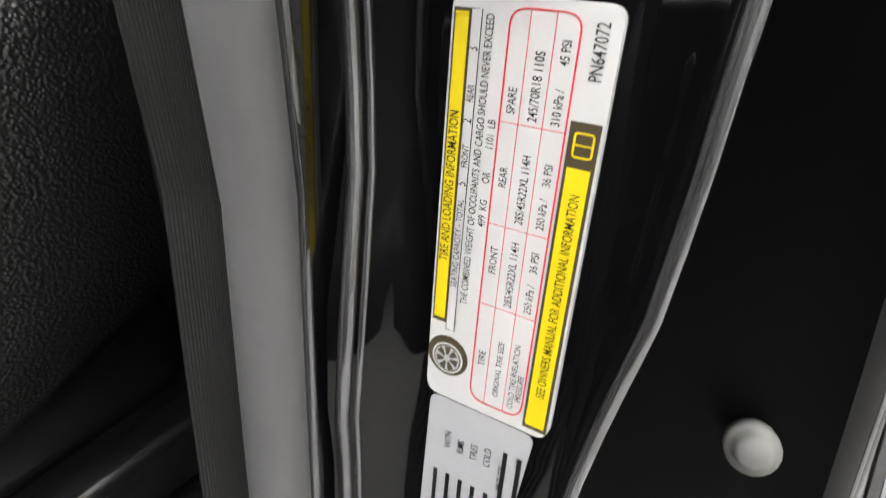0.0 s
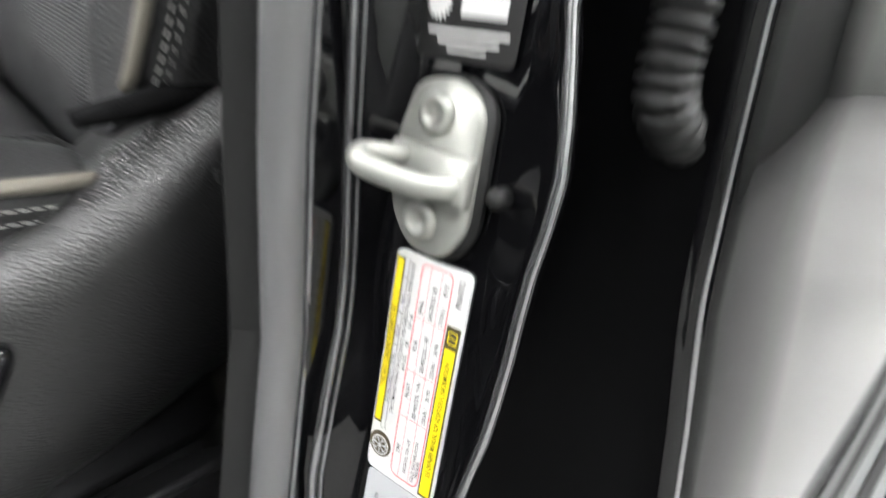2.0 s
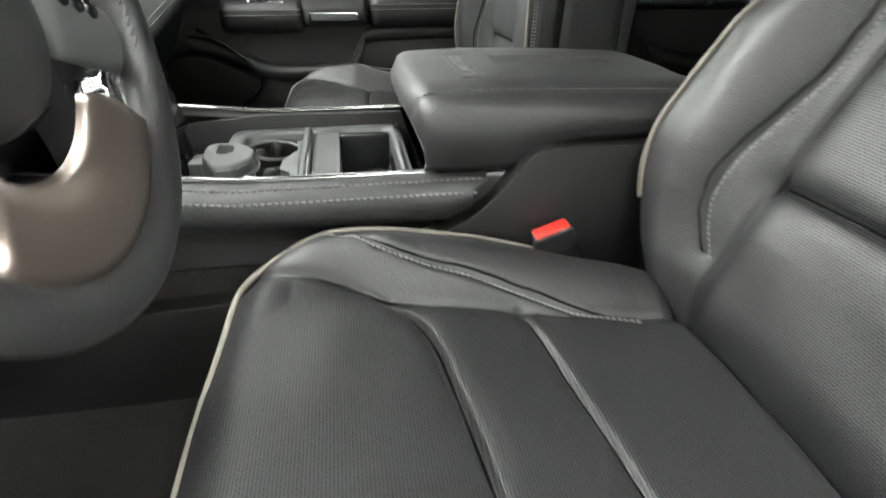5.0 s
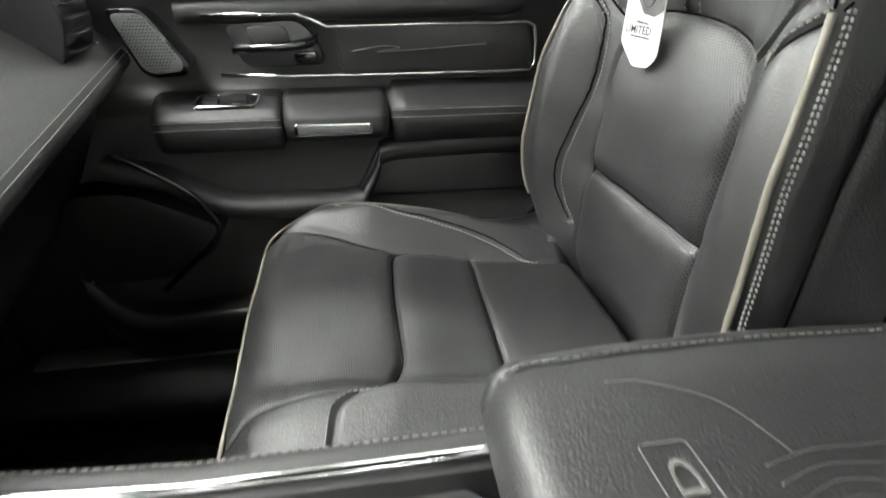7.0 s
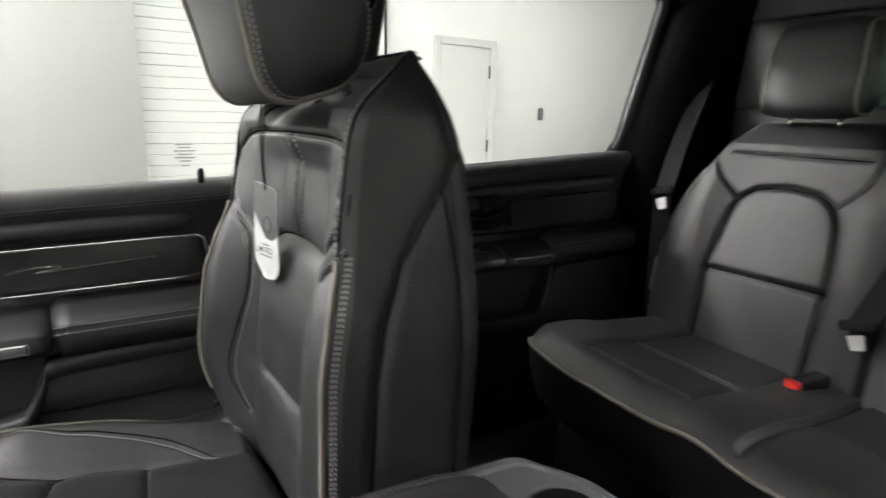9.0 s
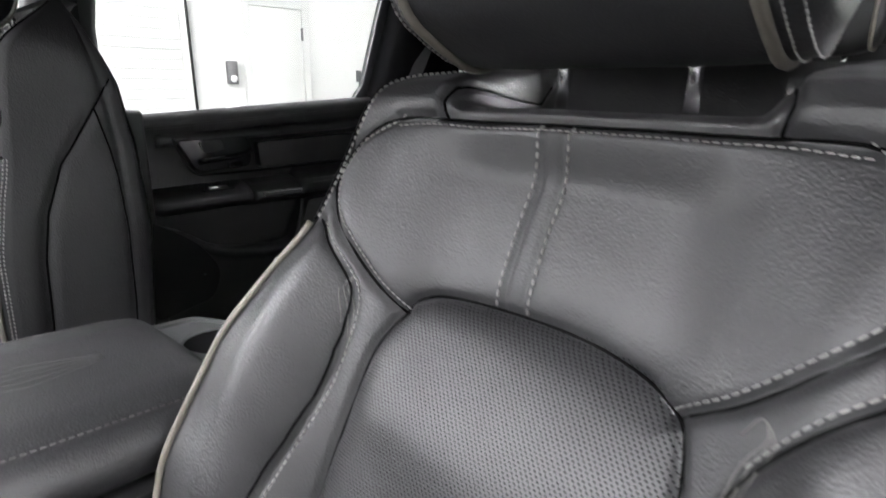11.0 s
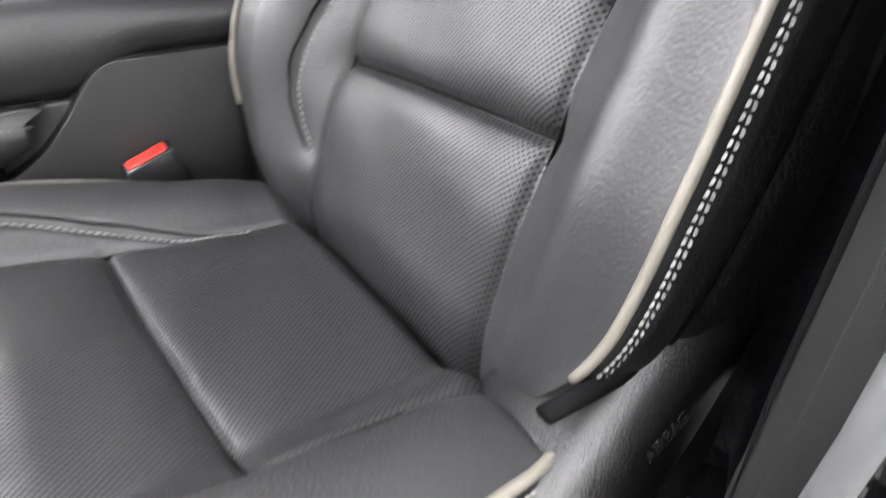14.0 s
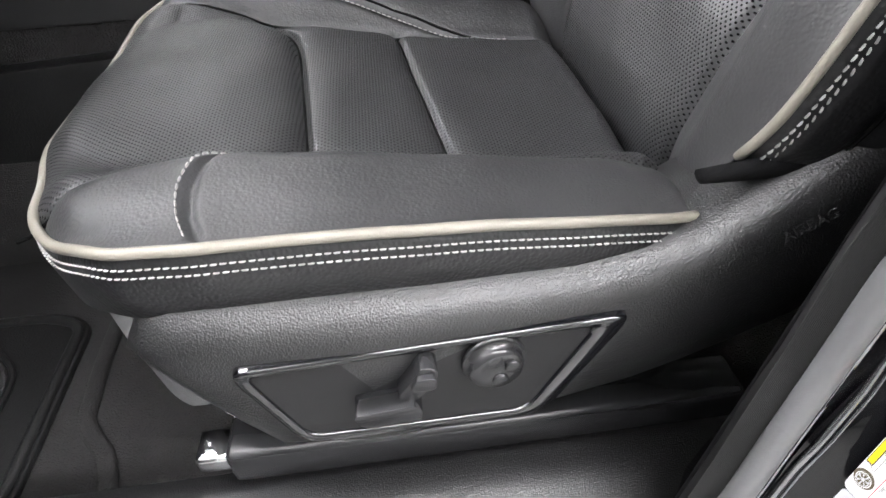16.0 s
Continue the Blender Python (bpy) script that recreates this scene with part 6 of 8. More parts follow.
for k in range(8):
    for j in range(2):
        stack_quad("button", CENTRE - 0.110 + 0.027 * k, CENTRE - 0.090 + 0.027 * k, 0.120 + 0.028 * j, 0.138 + 0.028 * j, 0.010, 0.006, SATINBLACK)
for y in (0.607,):
    a = stack_point(y, 0.165, 0.012)
    part("toggle", slab(rounded([(a.x - 0.01, a.z - 0.006), (a.x + 0.016, a.z - 0.020), (a.x + 0.022, a.z - 0.010), (a.x + 0.004, a.z + 0.008)], 0.004, 3), "y", y - 0.013, y + 0.013, 0.003), CHROME, dash, "bright toggle", smooth=True)
for y, h, r, q in ((0.474, 0.205, 0.026, 0.03), (CENTRE + 0.135, 0.315, 0.019, 0.035)):
    c = stack_point(y, h, 0.0)
    lathe("knob", [(r * 1.05, 0), (r * 1.05, q * 0.3), (r, q * 0.36), (r * 0.98, q * 0.85), (r * 0.9, q), (r * 0.6, q * 1.02), (r * 0.55, q * 0.97), (0.0001, q * 0.96)], c, (0.95, -0.1, 0.3), CHROME, dash, "knurled chrome knob", n=32)
for k in range(4):
    stack_quad("usb_port", CENTRE - 0.04 + 0.028 * k, CENTRE - 0.02 + 0.028 * k, 0.052, 0.080, 0.004, 0.01, PIANO)

# ---- steering wheel ----
sw = thing("steering_wheel", "black leather steering wheel with pale stitching and grey spokes", "steering wheel", (-0.42, 0.13, 1.1))
WC = Vector((-0.240, 0.143, 1.318))
WAX = Vector((0.979, 0.0, 0.204)).normalized()
WS = Vector((0, 1, 0))
WT = WAX.cross(WS).normalized()
if WT.z < 0:
    WT = -WT
WR = 0.170
tube("rim", [WC + (WS * math.cos(a) + WT * math.sin(a)) * WR for a in np.linspace(0, 2 * math.pi, 96, endpoint=False)], 0.0155, LEATHER, sw, "black leather rim", sides=16, closed=True)
for r in (-1,):
    for sg in (1, -1):
        pts = [WC + (WS * sg * math.cos(a) + WT * math.sin(a)) * (WR - 0.0150) + WAX * 0.008 for a in np.linspace(-0.35, 0.75, 40)]
        stitches("stitching", pts, lambda p: (WC - p), sw, pitch=0.0075, length=0.007, width=0.0022, lift=0.001, slant=0.5)
for a in (-0.1, 0.9, math.pi - 0.9, math.pi + 0.1):
    c = WC + (WS * math.cos(a) + WT * math.sin(a)) * WR
    d = (-WS * math.sin(a) + WT * math.cos(a))
    tube("rim_seam", [c + (WAX * math.cos(q) + (c - WC).normalized() * math.sin(q)) * 0.0168 for q in np.linspace(0, 2 * math.pi, 24, endpoint=False)], 0.0010, RUBBER, sw, closed=True, sides=6)
lathe("hub", [(0.075, -0.05), (0.075, -0.01), (0.068, 0.004), (0.045, 0.012), (0.0001, 0.015)], WC - WAX * 0.015, WAX, SOFT, sw, "soft black hub pad", n=36)
for sg in (1, -1):
    rings = []
    for f in np.linspace(0, 1, 10):
        c = WC + WS * sg * (0.06 + 0.125 * f) + WT * (-0.01 - 0.055 * f) - WAX * 0.012
        h, d = 0.036 - 0.014 * f, 0.010
        rings.append([c + WT * h * math.cos(a) + WAX * d * math.sin(a) for a in np.linspace(0, 2 * math.pi, 16, endpoint=False)])
    loft("spoke", rings, GREYPLASTIC, sw, "satin grey spoke")
    for k in range(3):
        lathe("spoke_button", [(0.008, 0), (0.0075, 0.003), (0.0001, 0.004)], WC + WS * sg * (0.085 + 0.018 * k) + WT * (-0.012 - 0.006 * k) - WAX * 0.004, WAX, PIANO, sw, n=14)
rings = []
for a in np.linspace(-0.78, -math.pi + 0.78, 24):
    u = WS * math.cos(a) + WT * math.sin(a)
    ri, ro = 0.098, 0.157
    rings.append([WC + u * ri - WAX * 0.016, WC + u * (ri + 0.004) - WAX * 0.004, WC + u * (ri + 0.02) + WAX * 0.004, WC + u * (ro - 0.012) + WAX * 0.006, WC + u * ro + WAX * 0.001, WC + u * ro - WAX * 0.010])
loft("lower_spoke", rings, BRONZE, sw, "satin bronze lower spoke")
tube("column", [WC - WAX * 0.03, WC - WAX * 0.30], 0.05, SATINBLACK, sw, sides=20)


# ---- passenger front door ----
def door_panel(name, label, x0, x1, sill):
    """Inner face of a door as a loft along x; sill: height of the window sill."""
    rings = []
    for x in np.linspace(x0, x1, 40):
        zs = sill(x)
        prof = [(1.47, zs - 0.01), (1.435, zs), (1.412, zs - 0.004), (1.402, zs - 0.016), (1.404, zs - 0.035), (1.418, zs - 0.06), (1.428, zs - 0.085), (1.432, zs - 0.16), (1.428, zs - 0.19), (1.415, 1.20), (1.40, 1.17), (1.405, 1.12), (1.41, 1.06), (1.40, 1.0), (1.385, 0.90), (1.38, 0.74), (1.40, 0.70), (1.47, 0.70)]
        rings.append([Vector((x, a, c)) for a, c in prof])
    return tagged(loft(name, rings, SOFT), label, "door", kind="structure")


d1 = door_panel("door_1", "black leather trimmed passenger front door, closed", -0.66, 0.425, lambda x: 1.408 + 0.035 * (x - 0.3))
# upper stitched ledge
for k, dz in enumerate((-0.030, -0.036)):
    stitches("stitching", [Vector((x, 1.4025 + 0.001 * k, 1.408 + 0.035 * (x - 0.3) + dz)) for x in np.linspace(-0.6, 0.40, 60)], (0, -1, 0.2), d1, pitch=0.006, length=0.0042, width=0.0009)
# long bolster moulding above the trim insert
rings = []
for x in np.linspace(-0.30, 0.245, 30):
    e = min(1, (1 - max(0, (x - 0.19) / 0.055) ** 2) ** 0.5) if x > 0.19 else 1
    zc = 1.338 + 0.006 * (x / 0.3) - 0.006
    rings.append([Vector((x, 1.430 - a * 0.022 * e, zc + c * 0.020 * e)) for a, c in ((0, 1), (0.6, 0.9), (1, 0.45), (1, -0.2), (0.7, -0.8), (0, -1))])
loft("upper_moulding", rings, SOFT, d1, "padded black moulding")
# trim insert with chrome lines
ins = rounded([(-0.075, 1.306), (0.243, 1.306), (0.252, 1.236), (-0.06, 1.236)], 0.012, 4)
part("trim_insert", slab(ins, "y", 1.405, 1.435, 0.004), DARKPANEL, d1, "dark grained trim insert", smooth=True)
tube("chrome_line", [Vector((-0.262, 1.404, 1.322)), Vector((-0.18, 1.402, 1.324)), Vector((-0.125, 1.400, 1.324)), Vector((-0.105, 1.399, 1.317)), Vector((-0.082, 1.399, 1.306)), Vector((0.08, 1.400, 1.308)), Vector((0.238, 1.401, 1.309)), Vector((0.250, 1.401, 1.303)), Vector((0.254, 1.401, 1.28)), Vector((0.255, 1.401, 1.245)), Vector((0.246, 1.401, 1.234)), Vector((0.20, 1.401, 1.233)), Vector((0.0, 1.399, 1.233)), Vector((-0.15, 1.397, 1.234)), Vector((-0.245, 1.396, 1.238))], 0.0034, CHROME, d1, "slim chrome line", sides=8)
tube("insert_curl", smooth_path([(-0.045, 1.4035, 1.268), (0.0, 1.4035, 1.275), (0.03, 1.4035, 1.272), (0.0, 1.4035, 1.266), (0.17, 1.4035, 1.276)], 40), 0.0007, EMBOSS, d1, sides=4)
# handle recess and pull
part("handle_recess", slab(rounded([(-0.235, 1.308), (-0.125, 1.314), (-0.10, 1.29), (-0.085, 1.247), (-0.21, 1.247)], 0.018, 5), "y", 1.409, 1.437, 0.004), SATINBLACK, d1, "dark handle recess", smooth=True)
part("recess_scoop", slab(rounded([(-0.205, 1.305), (-0.145, 1.308), (-0.135, 1.283), (-0.19, 1.276)], 0.012, 4), "y", 1.404, 1.43, 0.003), SOFT, d1, smooth=True)
hd = loft("door_handle", [[Vector((x, 1.400 - 0.02 * k + a, z + c)) for a, c in ((0.008, 0.005), (0.0, 0.0075), (-0.006, 0.003), (-0.004, -0.006), (0.006, -0.008))] for x, z, k in ((-0.222, 1.276, 0.6), (-0.20, 1.2775, 0.8), (-0.16, 1.278, 0.85), (-0.125, 1.280, 0.7), (-0.105, 1.284, 0.4), (-0.096, 1.29, 0.0))], PIANO, d1, "gloss black door pull")
tube("handle_glint", [Vector((-0.22, 1.381, 1.2795)), Vector((-0.16, 1.376, 1.283)), Vector((-0.115, 1.380, 1.285))], 0.0022, CHROME, hd)
part("lock_button", slab(rounded([(-0.135, 1.268), (-0.100, 1.270), (-0.100, 1.254), (-0.130, 1.252)], 0.006, 3), "y", 1.395, 1.42, 0.003), PIANO, d1, smooth=True)
# tweeter grille
tw = rounded([(-0.385, 1.335), (-0.335, 1.335), (-0.283, 1.258), (-0.287, 1.243), (-0.335, 1.240), (-0.350, 1.250)], 0.012, 5)
part("tweeter_frame", slab(tw, "y", 1.372, 1.43, 0.004), PIANO, d1, "gloss rimmed tweeter", smooth=True)
cx, cz = -0.332, 1.288
TW = [(cx + (x - cx) * 0.84, cz + (z - cz) * 0.86) for x, z in tw]
part("tweeter_grille", slab(TW, "y", 1.368, 1.38, 0.002), GREYPLASTIC, d1, "fine grey mesh grille", smooth=True)
b = bmesh.new()
for i in range(20):
    for j in range(20):
        x, z = -0.375 + 0.0045 * i + 0.00225 * (j % 2), 1.245 + 0.0045 * j
        if (x + 0.332) ** 2 / 0.036 ** 2 + (z - 1.288) ** 2 / 0.042 ** 2 < 1 and (z - 1.288) < -1.3 * (x + 0.332) + 0.034 and (z - 1.288) > -1.5 * (x + 0.332) - 0.045:
            bmesh.ops.create_circle(b, cap_ends=True, segments=6, radius=0.0013, matrix=Matrix.Translation((x, 1.3676, z)) @ Matrix.Rotation(radians(90), 4, "X"))
tagged(part("grille_holes", b, RUBBER, d1), kind="stuff")
# armrest: front pod with switches, grab bar, rear pad
def arm(name, x0, x1, y_in, zt, zb, material, label, r0=0.02, r1=0.02):
    rings = []
    for f in np.linspace(0, 1, 24):
        x = x0 + (x1 - x0) * f
        dx0, dx1 = (x - x0), (x1 - x)
        e = min(1, max(0.05, (1 - max(0, 1 - dx0 / r0) ** 2)) ** 0.5, 9) if r0 else 1
        e2 = min(1, max(0.05, (1 - max(0, 1 - dx1 / r1) ** 2)) ** 0.5) if r1 else 1
        e = min(e, e2)
        h = zt - zb
        prof = [(1.42, zt + 0.014), (y_in + 0.045, zt + 0.006), (y_in + 0.018, zt - 0.003), (y_in + 0.004, zt - 0.014), (y_in, zt - 0.020), (y_in + 0.0015, zt - 0.024), (y_in - 0.001, zt - 0.028), (y_in + 0.004, zb + h * 0.3), (y_in + 0.02, zb + 0.004), (y_in + 0.04, zb), (1.42, zb)]
        rings.append([Vector((x, 1.42 + (a - 1.42) * e, (zt + zb) / 2 + (c - (zt + zb) / 2) * (0.4 + 0.6 * e))) for a, c in prof])
    return loft(name, rings, material, d_cur, label)


d_cur = d1
a1 = arm("armrest_front", -0.362, -0.155, 1.352, 1.196, 1.120, LEATHER, "stitched black armrest pod", 0.025, 0.004)
a2 = arm("grab_bar", -0.165, 0.012, 1.345, 1.196, 1.135, SOFT, "black grab bar", 0.02, 0.02)
a3 = arm("armrest_rear", 0.0, 0.42, 1.352, 1.205, 1.125, LEATHER, "stitched black armrest pad", 0.006, 0.02)
for x0, x1, ob, zt in ((-0.345, -0.160, a1, 1.196), (0.010, 0.40, a3, 1.205)):
    for dz, yy_ in ((-0.0185, 1.3515), (-0.030, 1.3508)):
        stitches("stitching", [Vector((x, yy_, zt + dz)) for x in np.linspace(x0, x1, 30)], (0, -1, 0.3), ob, pitch=0.0055, length=0.004, width=0.0013, lift=0.0016, material=PALETHREAD)
sp_ = rounded([(-0.292, 1.368), (-0.196, 1.368), (-0.190, 1.398), (-0.285, 1.400)], 0.010, 4)


def tilted(poly, k, lift):
    """An outline on the armrest's sloping top."""
    cx, cy_ = -0.241, 1.384
    return [Vector((cx + (x - cx) * k, cy_ + (y - cy_) * k, 1.1945 + (cy_ + (y - cy_) * k - 1.370) * 0.36 + lift)) for x, y in poly]


loft("switch_plate", [tilted(sp_, 1.0, -0.002), tilted(sp_, 1.0, 0.0030), tilted(sp_, 0.97, 0.0036), tilted(sp_, 0.93, 0.0030), tilted(sp_, 0.92, 0.0018)], CHROME, a1, "bright rimmed switch plate", smooth=False)
loft("switch_face", [tilted(sp_, 0.92, 0.0), tilted(sp_, 0.92, 0.0024)], PIANO, a1, smooth=False)
for x in (-0.265, -0.222):
    key = rounded([(x - 0.012, 1.375), (x + 0.012, 1.375), (x + 0.012, 1.393), (x - 0.012, 1.393)], 0.004, 3)
    loft("window_switch", [tilted(key, 1.0, 0.002), tilted(key, 1.0, 0.006), tilted(key, 0.985, 0.0075)], SATINBLACK, a1, smooth=False)
hb = rounded([(-0.142, 1.172), (-0.022, 1.170), (-0.022, 1.152), (-0.142, 1.152)], 0.005, 3)
part("grab_bar_plate", slab(hb, "y", 1.3425, 1.352, 0.001), CHROME, a2, "bright framed reflector plate", smooth=True)
part("reflector", slab([(-0.082 + (x + 0.082) * 0.92, 1.1615 + (z - 1.1615) * 0.66) for x, z in hb], "y", 1.3410, 1.35, 0.001), GREYPLASTIC, a2, smooth=True)
# map pocket, lower panel, bottle ledge, speaker
part("pocket_panel", slab(rounded([(-0.005, 1.125), (0.40, 1.125), (0.40, 1.03), (-0.06, 1.028), (-0.045, 1.045)], 0.012, 4), "y", 1.388, 1.43, 0.006), PLASTIC, d1, "grained lower panel", smooth=True)
rings = []
for p in smooth_path([(-0.44, 1.362, 1.115), (-0.36, 1.360, 1.095), (-0.30, 1.358, 1.062), (-0.255, 1.356, 1.043), (-0.20, 1.356, 1.038), (-0.06, 1.358, 1.038), (-0.035, 1.360, 1.055), (-0.012, 1.364, 1.10), (0.0, 1.370, 1.122), (0.10, 1.372, 1.128), (0.40, 1.374, 1.132)], 60):
    rings.append([p + Vector((0, 0.05, 0.002)), p + Vector((0, 0.012, 0.003)), p + Vector((0, 0.002, -0.002)), p + Vector((0, 0.0, -0.012)), p + Vector((0, 0.006, -0.03)), p + Vector((0, 0.05, -0.035))])
loft("pocket_ledge", rings, SOFT, d1, "moulded ledge round the map pocket", closed=False)
spk = rounded([(-0.50, 1.075), (-0.405, 1.078), (-0.315, 1.035), (-0.268, 1.005), (-0.285, 0.97), (-0.355, 0.925), (-0.50, 0.918)], 0.03, 6)
part("speaker_grille", slab(spk, "y", 1.335, 1.40, 0.006), RUBBER, d1, "black speaker grille", smooth=True)
tube("speaker_rim", smooth_path([(x, 1.334, z) for x, z in [(-0.407, 1.139), (-0.375, 1.12), (-0.314, 1.078), (-0.286, 1.037), (-0.277, 1.007), (-0.296, 0.978), (-0.332, 0.945), (-0.379, 0.902)]], 40), 0.0045, PIANO, d1, "gloss speaker rim")
for x, z in ((-0.485, 0.928), (-0.36, 0.932)):
    lathe("screw", [(0.004, 0), (0.003, 0.002), (0.0001, 0.0022)], (x, 1.334, z), (0, -1, 0), CHROME, d1, n=10)
rings = []
for p in smooth_path([(-0.50, 1.34, 0.915), (-0.47, 1.335, 0.87), (-0.42, 1.33, 0.835), (-0.30, 1.33, 0.83), (0.1, 1.33, 0.84), (0.35, 1.33, 0.85)], 40):
    rings.append([p + Vector((0, 0.06, 0.02)), p + Vector((0, 0.01, 0.022)), p + Vector((0, 0, 0.015)), p + Vector((0, 0, -0.06)), p + Vector((0, 0.06, -0.07))])
loft("door_bin", rings, PLASTIC, d1, "black moulded door bin", closed=False)
lathe("lock_pin", [(0.006, -0.01), (0.006, 0.012), (0.004, 0.018), (0.0001, 0.019)], (0.255, 1.415, 1.407), (0, 0, 1), SATINBLACK, d1, n=14)
# window glass, frame and mirror
w1 = tagged(part("window_1", slab([(-0.62, 1.38), (0.36, 1.40), (0.47, 1.95), (-0.20, 1.95)], "y", 1.440, 1.444, 0), CLEARGLASS, None), "lightly tinted passenger front window with a printed mark", "window", kind="structure")
w1.visible_shadow = False
for k, (wd, z) in enumerate(((0.030, 1.466), (0.022, 1.460), (0.036, 1.454), (0.026, 1.448), (0.034, 1.442), (0.020, 1.436), (0.014, 1.428))):
    part("printed_mark", box(0.235 - wd / 2, 0.235 + wd / 2, 1.4385, 1.4392, z, z + 0.0022, 0), TAGGREY, w1)
rings = [[Vector((x + a, 1.43 + c, z)) for a, c in ((0, 0), (0.05, 0), (0.05, 0.03), (0, 0.03))] for x, z in ((0.335, 1.39), (0.375, 1.60), (0.44, 1.95))]
loft("window_frame", rings, SATINBLACK, w1, smooth=False)
mir = thing("door_mirror", "black side mirror outside the passenger window", "side mirror", (-0.36, 1.68, 1.38))
mp = rounded([(-0.40, 1.395), (-0.185, 1.450), (-0.172, 1.50), (-0.205, 1.605), (-0.40, 1.625)], 0.03, 6)
part("housing", slab(mp, "y", 1.655, 1.72, 0.015), GLOSS, mir, "gloss black housing", smooth=True)
part("glass", slab([(-0.31 + (x + 0.31) * 0.88, 1.51 + (z - 1.51) * 0.88) for x, z in mp], "y", 1.651, 1.66, 0.001), MIRROR, mir, "mirror glass")
part("arm", box(-0.45, -0.38, 1.46, 1.70, 1.42, 1.47, 0.015), GLOSS, mir, smooth=True)

# ---- passenger rear door ----
d2 = door_panel("door_2", "black trimmed passenger rear door, closed", 0.60, 1.395, lambda x: 1.418 + 0.05 * (x - 0.85))
d_cur = d2
for k, dz in enumerate((-0.030, -0.036)):
    stitches("stitching", [Vector((x, 1.4025 + 0.001 * k, 1.418 + 0.05 * (x - 0.85) + dz)) for x in np.linspace(0.64, 1.38, 50)], (0, -1, 0.2), d2, pitch=0.006, length=0.0042, width=0.0009)
rings = []
for x in np.linspace(0.70, 1.352, 34):
    e = min(1.0, max(0.05, 1 - max(0, (x - 1.30) / 0.055) ** 2) ** 0.5)
    zc = 1.352 + 0.030 * (x - 0.95)
    rings.append([Vector((x, 1.428 - a * 0.022 * e, zc + c * 0.016 * e)) for a, c in ((0, 1), (0.6, 0.9), (1, 0.45), (1, -0.2), (0.7, -0.8), (0, -1))])
loft("upper_moulding", rings, SOFT, d2, "padded black moulding")
part("trim_insert", slab(rounded([(0.968, 1.326), (1.338, 1.334), (1.334, 1.258), (0.974, 1.254)], 0.012, 4), "y", 1.404, 1.435, 0.004), DARKPANEL, d2, "dark trim insert", smooth=True)
tube("trim_line", [Vector((x, 1.402, z)) for x, z in smooth_path_2d([(0.735, 1.350), (0.755, 1.300), (0.785, 1.256), (0.85, 1.250), (1.09, 1.248), (1.33, 1.250), (1.350, 1.262), (1.354, 1.30), (1.350, 1.340)])], 0.0028, PIANO, d2, "slim gloss line", sides=8)
part("handle_recess", slab(rounded([(0.745, 1.343), (0.925, 1.350), (0.952, 1.325), (0.945, 1.262), (0.795, 1.258)], 0.02, 4), "y", 1.408, 1.437, 0.004), SATINBLACK, d2, "dark handle recess", smooth=True)
part("recess_scoop", slab(rounded([(0.80, 1.336), (0.865, 1.339), (0.872, 1.312), (0.815, 1.306)], 0.010, 4), "y", 1.403, 1.43, 0.003), SOFT, d2, smooth=True)
hd = loft("door_handle", [[Vector((x, 1.392 + a, z + c)) for a, c in ((0.008, 0.005), (0.0, 0.0085), (-0.006, 0.003), (-0.004, -0.006), (0.006, -0.008))] for x, z in ((0.790, 1.286), (0.83, 1.289), (0.89, 1.292), (0.925, 1.298), (0.940, 1.308))], PIANO, d2, "gloss black door pull")
tube("handle_glint", [Vector((0.793, 1.384, 1.2935)), Vector((0.86, 1.382, 1.298))], 0.002, CHROME, hd)
tube("recess_glint", [Vector((0.735, 1.402, 1.346)), Vector((0.778, 1.402, 1.348))], 0.0018, CHROME, d2)
part("lock_button", slab(rounded([(0.875, 1.276), (0.915, 1.278), (0.915, 1.262), (0.88, 1.260)], 0.006, 3), "y", 1.395, 1.42, 0.003), PIANO, d2, smooth=True)
arm("armrest_front", 0.655, 0.925, 1.348, 1.213, 1.160, LEATHER, "black armrest", 0.03, 0.01)
arm("grab_bar", 0.915, 1.085, 1.345, 1.212, 1.158, SOFT, "black grab bar", 0.01, 0.02)
a3 = arm("armrest_rear", 1.070, 1.395, 1.350, 1.234, 1.166, LEATHER, "padded black armrest", 0.03, 0.02)
for dz, yy_ in ((-0.0185, 1.3495), (-0.030, 1.3488)):
    stitches("stitching", [Vector((x, yy_, 1.234 + dz)) for x in np.linspace(1.105, 1.375, 26)], (0, -1, 0.3), a3, pitch=0.0055, length=0.004, width=0.0012)
part("grab_plate", slab(rounded([(0.938, 1.196), (1.066, 1.194), (1.066, 1.178), (0.938, 1.180)], 0.004, 3), "y", 1.3425, 1.352, 0.001), CHROME, d2, "bright framed plate", smooth=True)
part("grab_plate_face", slab([(0.943, 1.192), (1.061, 1.190), (1.061, 1.182), (0.943, 1.184)], "y", 1.3412, 1.350, 0.001), GREYPLASTIC, d2)
part("switch_plate", slab(rounded([(0.785, 1.368), (0.875, 1.368), (0.875, 1.396), (0.785, 1.396)], 0.008, 3), "z", 1.211, 1.2155, 0.001), PIANO, d2, "gloss switch plate", smooth=True)
part("window_switch", box(0.805, 0.855, 1.374, 1.392, 1.215, 1.222, 0.002), CHROME, d2, smooth=True)
part("pocket_panel", slab(rounded([(1.105, 1.150), (1.39, 1.155), (1.39, 0.95), (1.03, 0.95)], 0.015, 4), "y", 1.372, 1.42, 0.006), PLASTIC, d2, "grained lower panel", smooth=True)
rings = []
